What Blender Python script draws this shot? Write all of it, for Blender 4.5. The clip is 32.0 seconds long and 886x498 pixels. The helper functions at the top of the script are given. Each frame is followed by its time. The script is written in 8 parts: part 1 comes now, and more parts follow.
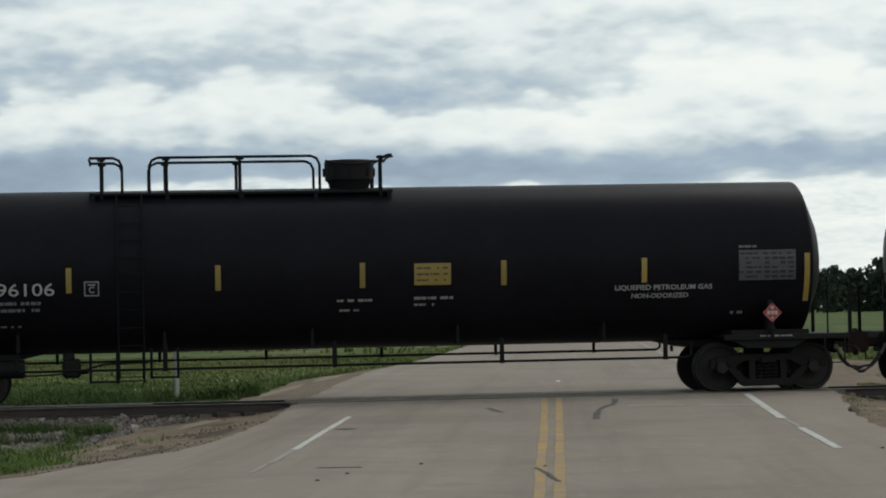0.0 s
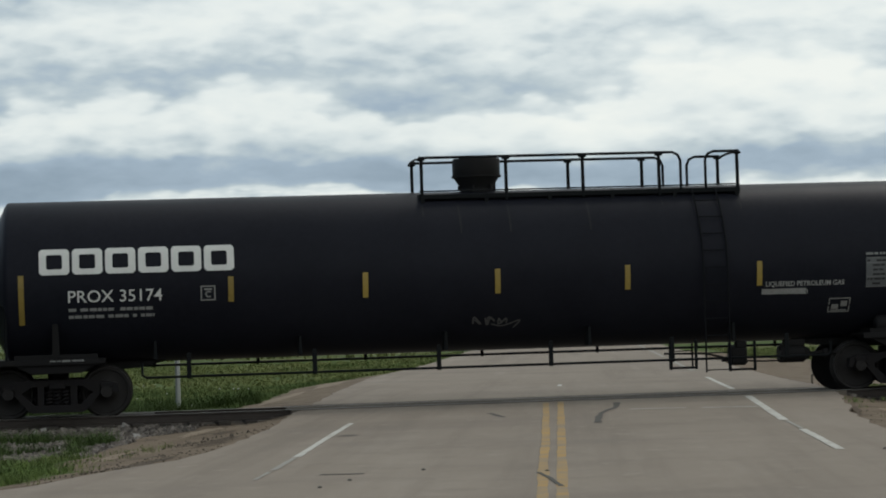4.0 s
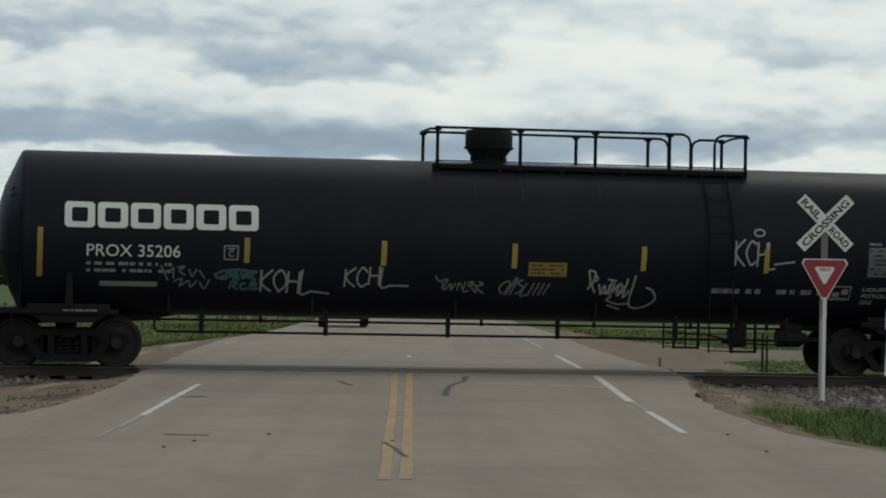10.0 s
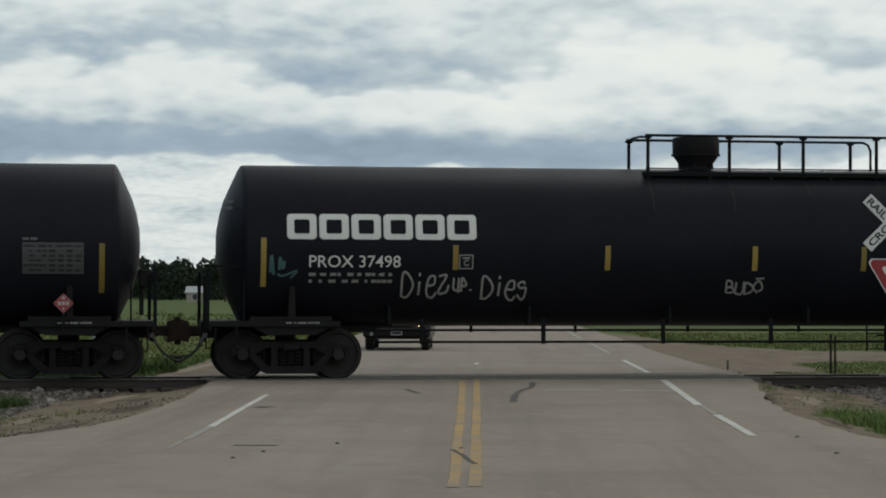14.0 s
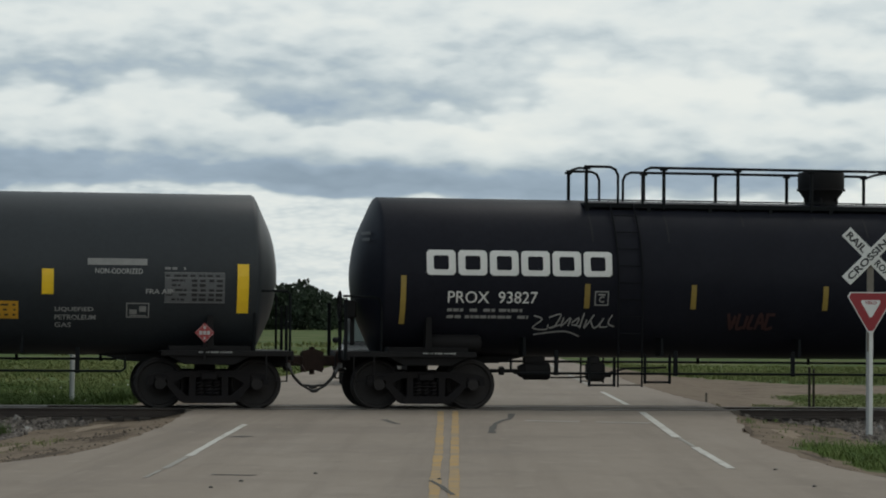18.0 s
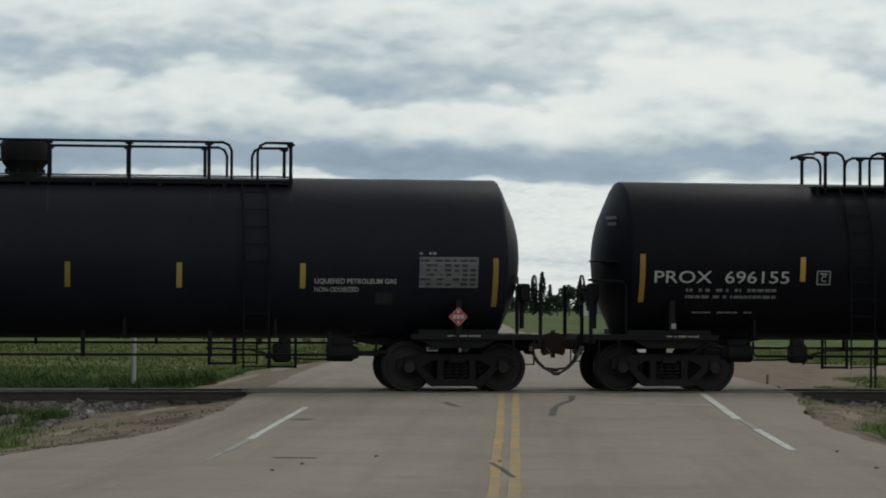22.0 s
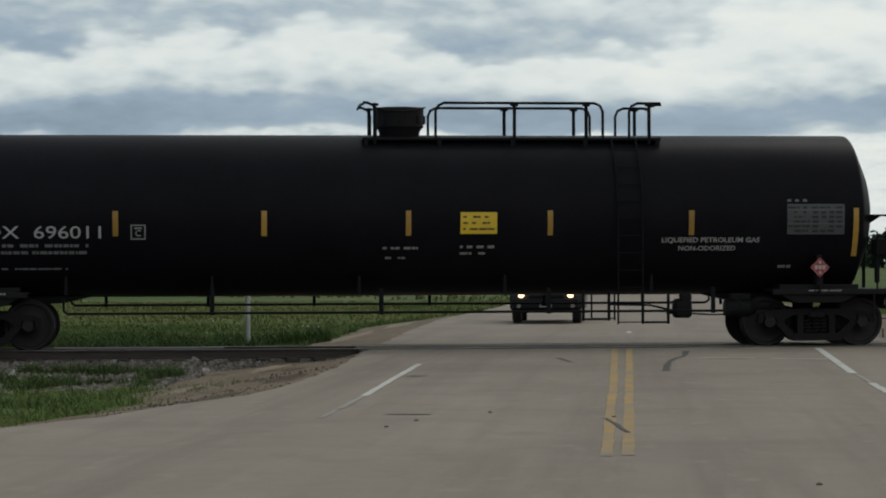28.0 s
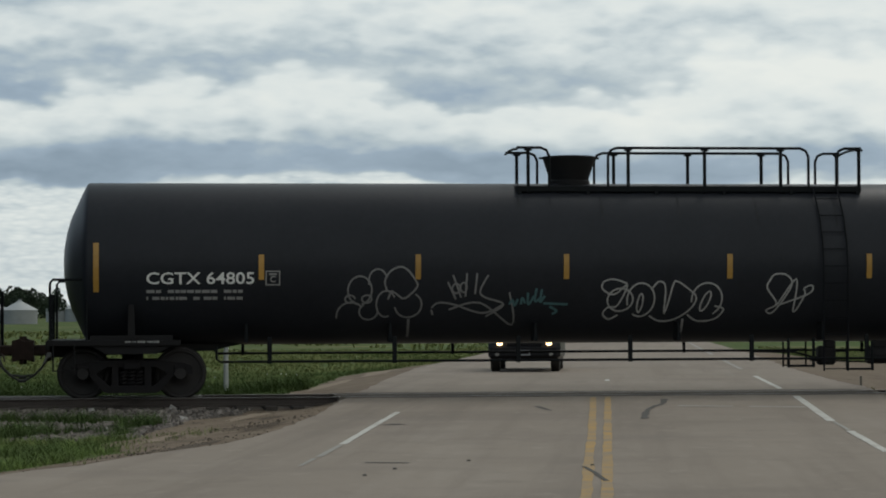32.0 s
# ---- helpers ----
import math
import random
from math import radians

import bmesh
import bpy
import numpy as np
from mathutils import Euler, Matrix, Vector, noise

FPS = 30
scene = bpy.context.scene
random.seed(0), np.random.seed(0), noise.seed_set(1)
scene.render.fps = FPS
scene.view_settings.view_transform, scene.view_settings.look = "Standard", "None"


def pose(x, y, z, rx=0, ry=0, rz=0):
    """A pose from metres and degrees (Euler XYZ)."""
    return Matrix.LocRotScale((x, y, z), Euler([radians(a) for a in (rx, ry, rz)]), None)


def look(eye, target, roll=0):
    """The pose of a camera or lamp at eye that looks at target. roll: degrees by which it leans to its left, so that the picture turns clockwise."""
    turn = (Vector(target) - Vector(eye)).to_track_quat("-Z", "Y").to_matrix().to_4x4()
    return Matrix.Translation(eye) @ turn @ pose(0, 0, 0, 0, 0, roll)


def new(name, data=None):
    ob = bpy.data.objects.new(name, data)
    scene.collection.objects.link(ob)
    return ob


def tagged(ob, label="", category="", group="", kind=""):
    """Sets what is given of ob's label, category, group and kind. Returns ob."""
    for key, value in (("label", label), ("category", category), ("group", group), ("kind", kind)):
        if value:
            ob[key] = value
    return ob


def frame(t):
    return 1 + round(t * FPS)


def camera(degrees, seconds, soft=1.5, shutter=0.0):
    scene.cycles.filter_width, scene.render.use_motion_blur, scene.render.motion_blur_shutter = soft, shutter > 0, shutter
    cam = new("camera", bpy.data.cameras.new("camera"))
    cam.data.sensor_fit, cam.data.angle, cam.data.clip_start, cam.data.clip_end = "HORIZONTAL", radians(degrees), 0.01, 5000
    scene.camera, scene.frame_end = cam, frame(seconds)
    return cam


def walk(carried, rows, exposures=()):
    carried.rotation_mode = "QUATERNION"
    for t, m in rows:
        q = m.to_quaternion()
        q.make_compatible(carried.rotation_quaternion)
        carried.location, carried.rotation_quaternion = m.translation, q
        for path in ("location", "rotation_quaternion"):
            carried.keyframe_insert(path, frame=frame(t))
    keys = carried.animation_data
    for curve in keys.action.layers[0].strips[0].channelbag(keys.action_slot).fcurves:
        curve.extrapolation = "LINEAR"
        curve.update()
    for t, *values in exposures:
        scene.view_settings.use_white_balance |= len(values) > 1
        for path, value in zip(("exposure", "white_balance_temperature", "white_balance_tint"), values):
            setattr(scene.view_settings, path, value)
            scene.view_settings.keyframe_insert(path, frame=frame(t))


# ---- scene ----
cam = camera(19.97, 32.0, soft=1.9)

# ---- camera: stands on the road's middle at eye height; only the aim wanders ----
EYE = 1.59


def aim(yaw, pitch, roll):
    return pose(0, 0, EYE, 90 + pitch, 0, yaw) @ pose(0, 0, 0, 0, 0, roll)


AIMS = [
    (0.0, 3.052, 1.466, -1.168), (0.5, 2.252, 0.938, -0.410), (1.0, -3.140, 1.684, 1.024), (1.5, -4.343, 2.691, 1.211), (2.0, -2.251, 3.620, 0.664),
    (2.5, -0.244, 3.652, 0.122), (3.0, 1.453, 2.690, -0.420), (3.5, 2.079, 1.750, -1.566), (4.0, 3.046, 1.592, -1.819), (4.5, 4.930, 1.193, -0.787),
    (6.5, 7.483, 1.360, 1.203), (7.0, 7.146, 0.843, 0.687), (7.5, 7.095, 0.897, 0.658), (8.0, 7.488, 1.115, 0.344), (8.5, 7.199, 1.224, 0.347),
    (9.0, 5.360, 1.230, 0.949), (9.5, 2.482, 0.989, 1.226), (10.0, -0.225, 0.870, 1.088), (10.5, -0.995, 0.795, 0.853), (11.0, -0.722, 0.557, 0.372),
    (11.5, -0.518, 0.612, 0.059), (12.0, 0.071, 0.530, -0.068), (12.5, 0.453, 0.444, 0.102), (13.0, 0.619, 0.364, 0.231), (13.5, 0.965, 0.467, 0.217),
    (14.0, 1.259, 1.014, 0.100), (14.5, 1.373, 1.458, 0.019), (16.5, 1.584, 1.259, -0.269), (17.0, 1.385, 1.307, -0.131), (17.5, 1.204, 1.450, 0.160),
    (18.0, 0.798, 1.714, 0.475), (18.5, 0.437, 1.712, 0.775), (19.0, -0.019, 1.293, 0.993), (19.5, 0.392, 1.072, 1.133), (20.0, 1.179, 1.101, 0.953),
    (20.5, 1.383, 1.086, 0.709), (21.0, 1.823, 1.131, 0.571), (21.5, 1.870, 1.225, 0.408), (22.0, 2.159, 1.308, 0.281), (22.5, 2.085, 1.324, 0.184),
    (23.0, 1.941, 1.414, 0.075), (23.5, 2.084, 1.070, -0.039), (24.0, 2.009, 0.669, -0.107), (24.5, 2.039, 0.968, -0.123), (26.5, 2.809, 1.099, -0.761),
    (27.0, 3.468, 0.825, -0.689), (27.5, 4.427, 0.291, -0.548), (28.0, 4.712, 0.312, -0.193), (28.5, 4.603, 0.528, 0.060), (29.0, 4.642, 0.178, -0.048),
    (29.5, 4.502, 0.037, -0.118), (30.0, 4.111, 0.195, -0.043), (30.5, 4.176, 0.346, 0.127), (31.0, 4.009, 0.956, 0.342), (31.5, 3.967, 1.558, 0.120),
    (32.0, 4.215, 1.405, -0.220),
]
walk(cam, [(t, aim(a, b, c)) for t, a, b, c in AIMS], [(0.0, 0.0), (3.0, 0.0), (6.0, -0.15), (16.0, -0.15), (26.0, -0.18), (32.0, -0.17)])

# ---- track frame: s along the rails (to the right), o across them (away), heights from the rail top ----
PHI = 10.213
TRACK = pose(0, 47.587, 0, 0, 0, PHI)
MID = 0.79  # from the near wheel faces to the track's middle


def on_track(s, o, z=0.0):
    return TRACK @ Vector((s, o, z))


# ---- light: a broken overcast sky, brightest ahead ----
def links(tree, *pairs):
    for a, b in pairs:
        tree.links.new(a, b)


def node(tree, kind, **values):
    n = tree.nodes.new(kind)
    for key, value in values.items():
        if key in n.inputs:
            n.inputs[key].default_value = value
    return n


def ramp(tree, fac, stops, mode="LINEAR"):
    n = tree.nodes.new("ShaderNodeValToRGB")
    n.color_ramp.interpolation = mode
    els = n.color_ramp.elements
    while len(els) < len(stops):
        els.new(0.5)
    for el, (at, col) in zip(els, stops):
        el.position = at
        el.color = (*col, 1) if len(col) == 3 else col
    if fac is not None:
        tree.links.new(fac, n.inputs["Fac"])
    return n


def maths(tree, op, a, b=None, c=None, clamp=False):
    n = tree.nodes.new("ShaderNodeMath")
    n.operation, n.use_clamp = op, clamp
    for k, v in enumerate((a, b, c)):
        if v is None:
            continue
        if isinstance(v, (int, float)):
            n.inputs[k].default_value = v
        else:
            tree.links.new(v, n.inputs[k])
    return n.outputs[0]


def mixed(tree, fac, a, b, mode="MIX"):
    n = tree.nodes.new("ShaderNodeMix")
    n.data_type, n.blend_type = "RGBA", mode
    for k, v in ((0, fac), (6, a), (7, b)):
        if isinstance(v, (int, float)):
            n.inputs[k].default_value = v
        elif isinstance(v, tuple):
            n.inputs[k].default_value = (*v, 1)
        else:
            tree.links.new(v, n.inputs[k])
    return n.outputs[2]


SUN_UP, SUN_TURN = radians(52), radians(25)
world = bpy.data.worlds.new("sky")
scene.world = world
world.use_nodes = True
wt = world.node_tree
wt.nodes.clear()
sky = wt.nodes.new("ShaderNodeTexSky")
sky.sky_type, sky.sun_disc, sky.sun_elevation, sky.sun_rotation = "NISHITA", False, SUN_UP, SUN_TURN
coord = wt.nodes.new("ShaderNodeTexCoord")
sep = wt.nodes.new("ShaderNodeSeparateXYZ")
links(wt, (coord.outputs["Generated"], sep.inputs[0]))
up = maths(wt, "MAXIMUM", sep.outputs["Z"], 0.0)


# azimuth (right of ahead) and elevation, in degrees
az = maths(wt, "MULTIPLY", maths(wt, "ARCTAN2", sep.outputs["X"], sep.outputs["Y"]), 57.2958)
el = maths(wt, "MULTIPLY", maths(wt, "ARCSINE", up), 57.2958)


def dome_point(sx, sy, shift):
    """Places on the dome, scaled along and up."""
    c = wt.nodes.new("ShaderNodeCombineXYZ")
    links(wt, (maths(wt, "MULTIPLY_ADD", az, sx, shift), c.inputs[0]), (maths(wt, "MULTIPLY_ADD", el, sy, shift * 0.37), c.inputs[1]))
    return c.outputs[0]


def drift(sx, sy, shift, detail=4.0, rough=0.5, warp=0.0):
    """Soft noise round zero."""
    n = node(wt, "ShaderNodeTexNoise", Scale=1.0, Detail=detail, Roughness=rough, Distortion=warp)
    links(wt, (dome_point(sx, sy, shift), n.inputs["Vector"]))
    return maths(wt, "SUBTRACT", n.outputs["Fac"], 0.5)


def billow(sx, sy, shift, smooth=0.25):
    """Rounded cauliflower bulges with creases between them, round zero."""
    n = node(wt, "ShaderNodeTexNoise", Scale=1.1, Detail=1.5, Roughness=0.5)
    v = wt.nodes.new("ShaderNodeTexVoronoi")
    v.feature = "SMOOTH_F1"
    v.inputs["Smoothness"].default_value = smooth
    bent = wt.nodes.new("ShaderNodeMix")
    bent.data_type, bent.blend_type = "VECTOR", "MIX"
    bent.inputs[0].default_value = 0.22
    p = dome_point(sx, sy, shift)
    links(wt, (p, n.inputs["Vector"]), (p, bent.inputs[4]), (n.outputs["Color"], bent.inputs[5]), (bent.outputs[1], v.inputs["Vector"]))
    return maths(wt, "SUBTRACT", 0.42, v.outputs["Distance"])


def summed(*terms):
    """The sum of (value, weight) pairs."""
    out = None
    for v, k in terms:
        out = maths(wt, "MULTIPLY", v, k) if out is None else maths(wt, "MULTIPLY_ADD", v, k, out)
    return out


def tones(fac, *stops):
    return ramp(wt, fac, [(at, (v,) * 3) for at, v in stops]).outputs["Color"]


# rows of heaped cloud behind one another: each has a lumpy white top that stands against the shaded base of the next
crumbs = drift(0.9, 1.9, 1.7, 3.0, 0.45)
swell = drift(0.13, 0.20, 4.3, 2.0, 0.5)
grow = maths(wt, "MULTIPLY_ADD", el, 0.30, -0.80, clamp=True)
tops = summed((swell, 5.2), (billow(0.24, 0.62, 3.1, 0.6), 1.20), (billow(0.70, 1.6, 7.7, 0.8), 0.34), (crumbs, 0.42))
rise = maths(wt, "MULTIPLY", tops, maths(wt, "MULTIPLY_ADD", grow, 0.80, 0.20))
level = maths(wt, "MULTIPLY", maths(wt, "SUBTRACT", maths(wt, "ADD", el, -2.95), rise), 1 / 2.30)
turn = maths(wt, "FRACT", level)
crisp = tones(turn, (0.0, 0.40), (0.06, 0.22), (0.15, 0.12), (0.30, 0.17), (0.44, 0.38), (0.64, 0.62), (0.84, 0.78), (0.91, 0.76), (1.0, 0.40))
soft_row = tones(turn, (0.0, 0.56), (0.16, 0.38), (0.30, 0.30), (0.50, 0.46), (0.70, 0.70), (0.80, 0.73), (1.0, 0.56))
row = mixed(wt, maths(wt, "MULTIPLY_ADD", el, 0.42, -1.68, clamp=True), crisp, soft_row)
# smaller heaps inside the rows
heap_tops = summed((drift(0.18, 0.32, 8.1, 2.0), 3.2), (billow(0.38, 0.95, 5.2, 0.7), 0.85), (billow(1.0, 2.4, 2.4, 0.9), 0.18), (crumbs, 0.36))
heap = tones(maths(wt, "FRACT", maths(wt, "MULTIPLY", maths(wt, "SUBTRACT", el, heap_tops), 0.66)), (0.0, 0.53), (0.18, 0.37), (0.34, 0.40), (0.64, 0.62), (0.80, 0.71), (1.0, 0.53))
# the lowest base is the darkest; the rows fade upwards
depth = tones(maths(wt, "MULTIPLY", el, 0.1), (0.29, 0.98), (0.38, 0.92), (0.46, 0.66), (0.55, 0.60), (0.75, 0.46), (1.0, 0.34))
part_seen = maths(wt, "MULTIPLY_ADD", drift(0.22, 0.35, 6.6, 2.0), 2.6, 0.6, clamp=True)
banks = summed((maths(wt, "MULTIPLY", maths(wt, "SUBTRACT", row, 0.53), depth), 1.0), (maths(wt, "MULTIPLY", maths(wt, "SUBTRACT", heap, 0.55), part_seen), 0.34), (swell, 0.34), (drift(0.25, 0.9, 9.4, 4.0, 0.45), 0.40), (drift(0.9, 2.2, 5.8, 6.0, 0.6), 0.26))
# under the lowest base the sky pales in flat streaks
streaks = summed((drift(0.35, 2.6, 2.2, 5.0, 0.55, 0.4), 0.75), (billow(1.0, 3.4, 4.9, 0.5), 0.16), (crumbs, 0.10))
bank_edge = maths(wt, "MULTIPLY_ADD", level, 14.0, 0.5, clamp=True)
banks = mixed(wt, bank_edge, maths(wt, "ADD", streaks, 0.07), banks)
# overhead the rows run together into a mottled deck
deck_tone = summed((drift(0.05, 0.06, 3.3, 5.0, 0.55), 0.8), (swell, 0.3))
relief = mixed(wt, maths(wt, "MULTIPLY_ADD", el, 0.16, -1.75, clamp=True), banks, deck_tone)
# brighter towards the hidden sun, ahead to the right
mood = maths(wt, "ADD", maths(wt, "ADD", relief, 0.63), maths(wt, "MULTIPLY_ADD", sep.outputs["X"], 0.45, 0.05))
cloud = ramp(wt, mood, [(0.06, (0.243, 0.318, 0.395)), (0.34, (0.365, 0.456, 0.546)), (0.48, (0.522, 0.598, 0.632)), (0.60, (0.69, 0.75, 0.755)), (0.74, (0.83, 0.87, 0.845)), (0.92, (0.93, 0.945, 0.89))])
sky_part = mixed(wt, 1.0, sky.outputs[0], (0.09, 0.09, 0.09), "MULTIPLY")
cover = mixed(wt, 0.95, sky_part, cloud.outputs["Color"])
# the deck is thicker, and so greyer, overhead
deck = ramp(wt, up, [(0.22, (0.978, 1.0, 1.012)), (0.60, (0.86, 0.88, 0.895))])
cover = mixed(wt, 1.0, cover, deck.outputs["Color"], "MULTIPLY")
back = node(wt, "ShaderNodeBackground", Strength=1.0)
out = wt.nodes.new("ShaderNodeOutputWorld")
links(wt, (cover, back.inputs["Color"]), (back.outputs[0], out.inputs["Surface"]))

sun_data = bpy.data.lights.new("sun", "SUN")
sun_data.energy, sun_data.angle, sun_data.color = 0.5, radians(25), (1.0, 0.96, 0.9)
sun = new("sun", sun_data)
sun_way = Vector((math.sin(SUN_TURN) * math.cos(SUN_UP), math.cos(SUN_TURN) * math.cos(SUN_UP), math.sin(SUN_UP)))
sun.matrix_world = look(sun_way * 100, (0, 0, 0))


# ---- materials ----
def material(name, base, rough=0.6, metal=0.0, vary=0.25, scale=6.0, fine=60.0, bump=0.0, bump_scale=80.0, tint=None, spots=None, per_object=0.0, island=0.0, spec=0.5, glow=None):
    """A surface with two scales of tone, fine relief and optional stains: spots = (colour, scale, low, high)."""
    m = bpy.data.materials.new(name)
    m.use_nodes = True
    t = m.node_tree
    p = t.nodes["Principled BSDF"]
    c = t.nodes.new("ShaderNodeTexCoord")
    n1 = node(t, "ShaderNodeTexNoise", Scale=scale, Detail=5.0, Roughness=0.6)
    n2 = node(t, "ShaderNodeTexNoise", Scale=fine, Detail=4.0, Roughness=0.65)
    links(t, (c.outputs["Object"], n1.inputs["Vector"]), (c.outputs["Object"], n2.inputs["Vector"]))
    tone = maths(t, "ADD", maths(t, "MULTIPLY", n1.outputs["Fac"], 0.6), maths(t, "MULTIPLY", n2.outputs["Fac"], 0.4))
    other = tint or tuple(min(1.0, v * 0.5) for v in base)
    low, high = 0.5 - 0.16, 0.5 + 0.16
    f = ramp(t, tone, [(low, (0, 0, 0)), (high, (1, 1, 1))])
    amount = maths(t, "MULTIPLY", f.outputs["Color"], vary)
    col = mixed(t, amount, tuple(base), tuple(other))
    if spots:
        sc, ss, lo, hi = spots
        n3 = node(t, "ShaderNodeTexNoise", Scale=ss, Detail=6.0, Roughness=0.65, Distortion=0.4)
        links(t, (c.outputs["Object"], n3.inputs["Vector"]))
        g = ramp(t, n3.outputs["Fac"], [(lo, (0, 0, 0)), (hi, (1, 1, 1))])
        col = mixed(t, g.outputs["Color"], col, tuple(sc))
    if per_object:
        o = t.nodes.new("ShaderNodeObjectInfo")
        k = maths(t, "ADD", maths(t, "MULTIPLY", o.outputs["Random"], per_object), 1 - per_object / 2)
        col = mixed(t, 1.0, col, k, "MULTIPLY")
    if island:
        o = t.nodes.new("ShaderNodeNewGeometry")
        k = maths(t, "ADD", maths(t, "MULTIPLY", o.outputs["Random Per Island"], island), 1 - island / 2)
        col = mixed(t, 1.0, col, k, "MULTIPLY")
    links(t, (col, p.inputs["Base Color"]))
    rr = maths(t, "ADD", maths(t, "MULTIPLY", n1.outputs["Fac"], 0.24), rough - 0.12, clamp=True)
    links(t, (rr, p.inputs["Roughness"]))
    p.inputs["Metallic"].default_value = metal
    p.inputs["Specular IOR Level"].default_value = spec
    if bump:
        n4 = node(t, "ShaderNodeTexNoise", Scale=bump_scale, Detail=4.0)
        links(t, (c.outputs["Object"], n4.inputs["Vector"]))
        b = node(t, "ShaderNodeBump", Strength=min(1.0, bump), Distance=0.02)
        links(t, (n4.outputs["Fac"], b.inputs["Height"]), (b.outputs[0], p.inputs["Normal"]))
    if glow:
        p.inputs["Emission Color"].default_value = (*glow[:3], 1)
        p.inputs["Emission Strength"].default_value = glow[3]
    return m


def tank_paint(name, base, rust, grime=0.35, rough=0.42, spec=0.28):
    """Weathered tank jacket paint: dust on the top, vertical run-off streaks, dull patches, faint jacket waviness."""
    m = material(name, base, rough=rough, vary=0.55, scale=0.7, fine=9.0, tint=tuple(v * 1.5 + 0.004 for v in base), bump=0.05, bump_scale=2.5, per_object=0.2, spec=spec)
    t = m.node_tree
    p = t.nodes["Principled BSDF"]
    c = t.nodes.new("ShaderNodeTexCoord")
    mp = node(t, "ShaderNodeMapping")
    mp.inputs["Scale"].default_value = (6.0, 0.5, 0.35)
    n = node(t, "ShaderNodeTexNoise", Scale=1.0, Detail=7.0, Roughness=0.7)
    links(t, (c.outputs["Object"], mp.inputs[0]), (mp.outputs[0], n.inputs["Vector"]))
    streak = ramp(t, n.outputs["Fac"], [(0.56, (0, 0, 0)), (0.78, (1, 1, 1))])
    amount = maths(t, "MULTIPLY", streak.outputs["Color"], grime)
    was = p.inputs["Base Color"].links[0].from_socket
    links(t, (mixed(t, amount, was, rust), p.inputs["Base Color"]))
    return m


M = {}
M["tank_black"] = tank_paint("tank_black", (0.0096, 0.0103, 0.0150), (0.0145, 0.0148, 0.0185), spec=0.07)
M["tank_brownblack"] = tank_paint("tank_brownblack", (0.0062, 0.0061, 0.0084), (0.0084, 0.0082, 0.0104), 0.4, spec=0.045)
M["tank_satin"] = tank_paint("tank_satin", (0.0150, 0.0165, 0.0205), (0.024, 0.025, 0.030), 0.3, 0.38, spec=0.14)
M["tank_grey"] = tank_paint("tank_grey", (0.022, 0.026, 0.030), (0.034, 0.038, 0.041), 0.4, 0.42, spec=0.22)
M["frame_black"] = material("frame_black", (0.0110, 0.0110, 0.0120), rough=0.65, vary=0.6, scale=3, fine=25, tint=(0.016, 0.0145, 0.014), per_object=0.3, spec=0.1)
M["ladder_black"] = material("ladder_black", (0.0105, 0.0112, 0.0132), rough=0.7, vary=0.4, scale=5, fine=40, spec=0.04)
M["rail_paint"] = material("rail_paint", (0.0072, 0.0086, 0.0100), rough=0.6, vary=0.4, scale=5, fine=40, spec=0.10)
M["truck_steel"] = material("truck_steel", (0.0105, 0.0103, 0.0122), rough=0.75, vary=0.8, scale=5, fine=30, tint=(0.0175, 0.0150, 0.0140), bump=0.2, per_object=0.4, spec=0.12)
M["wheel_steel"] = material("wheel_steel", (0.018, 0.0162, 0.0162), rough=0.6, metal=0.2, vary=0.7, scale=5, fine=30, tint=(0.012, 0.0105, 0.0105), per_object=0.4, spec=0.3)
M["coupler_rust"] = material("coupler_rust", (0.030, 0.017, 0.013), rough=0.8, vary=0.7, scale=9, fine=40, tint=(0.013, 0.010, 0.009), bump=0.3, per_object=0.5, spec=0.2)
M["rubber"] = material("rubber", (0.012, 0.012, 0.012), rough=0.55, vary=0.3)
M["hose_bright"] = material("hose_bright", (0.10, 0.10, 0.10), rough=0.4, metal=0.5)
M["reflector"] = material("reflector", (0.36, 0.20, 0.035), rough=0.4, vary=0.6, scale=7, fine=30, tint=(0.24, 0.13, 0.025), per_object=0.5)
M["reflector_bright"] = material("reflector_bright", (0.86, 0.56, 0.02), rough=0.35, vary=0.25, scale=7, fine=30, tint=(0.55, 0.33, 0.02))
M["reflector_olive"] = material("reflector_olive", (0.29, 0.205, 0.04), rough=0.45, vary=0.6, scale=7, fine=30, tint=(0.18, 0.13, 0.035), per_object=0.5)
M["plaque_yellow"] = material("plaque_yellow", (0.62, 0.42, 0.02), rough=0.45, vary=0.5, scale=5, fine=40, tint=(0.40, 0.26, 0.03), per_object=0.3)
M["plaque_dull"] = material("plaque_dull", (0.27, 0.19, 0.04), rough=0.5, vary=0.7, scale=5, fine=40, tint=(0.16, 0.115, 0.03))
M["plaque_orange"] = material("plaque_orange", (0.60, 0.32, 0.03), rough=0.45, vary=0.5, scale=5, fine=40, tint=(0.38, 0.20, 0.02))
M["ink"] = material("ink", (0.05, 0.04, 0.02), rough=0.6)
M["white_paint"] = material("white_paint", (0.66, 0.66, 0.64), rough=0.5, vary=0.3, scale=8, fine=60, tint=(0.42, 0.42, 0.40))
M["aged_white"] = material("aged_white", (0.38, 0.38, 0.37), rough=0.55, vary=0.4, scale=8, fine=60, tint=(0.27, 0.27, 0.26))
M["stencil_white"] = material("stencil_white", (0.33, 0.33, 0.32), rough=0.6, vary=0.5, scale=8, fine=50, tint=(0.17, 0.17, 0.17))
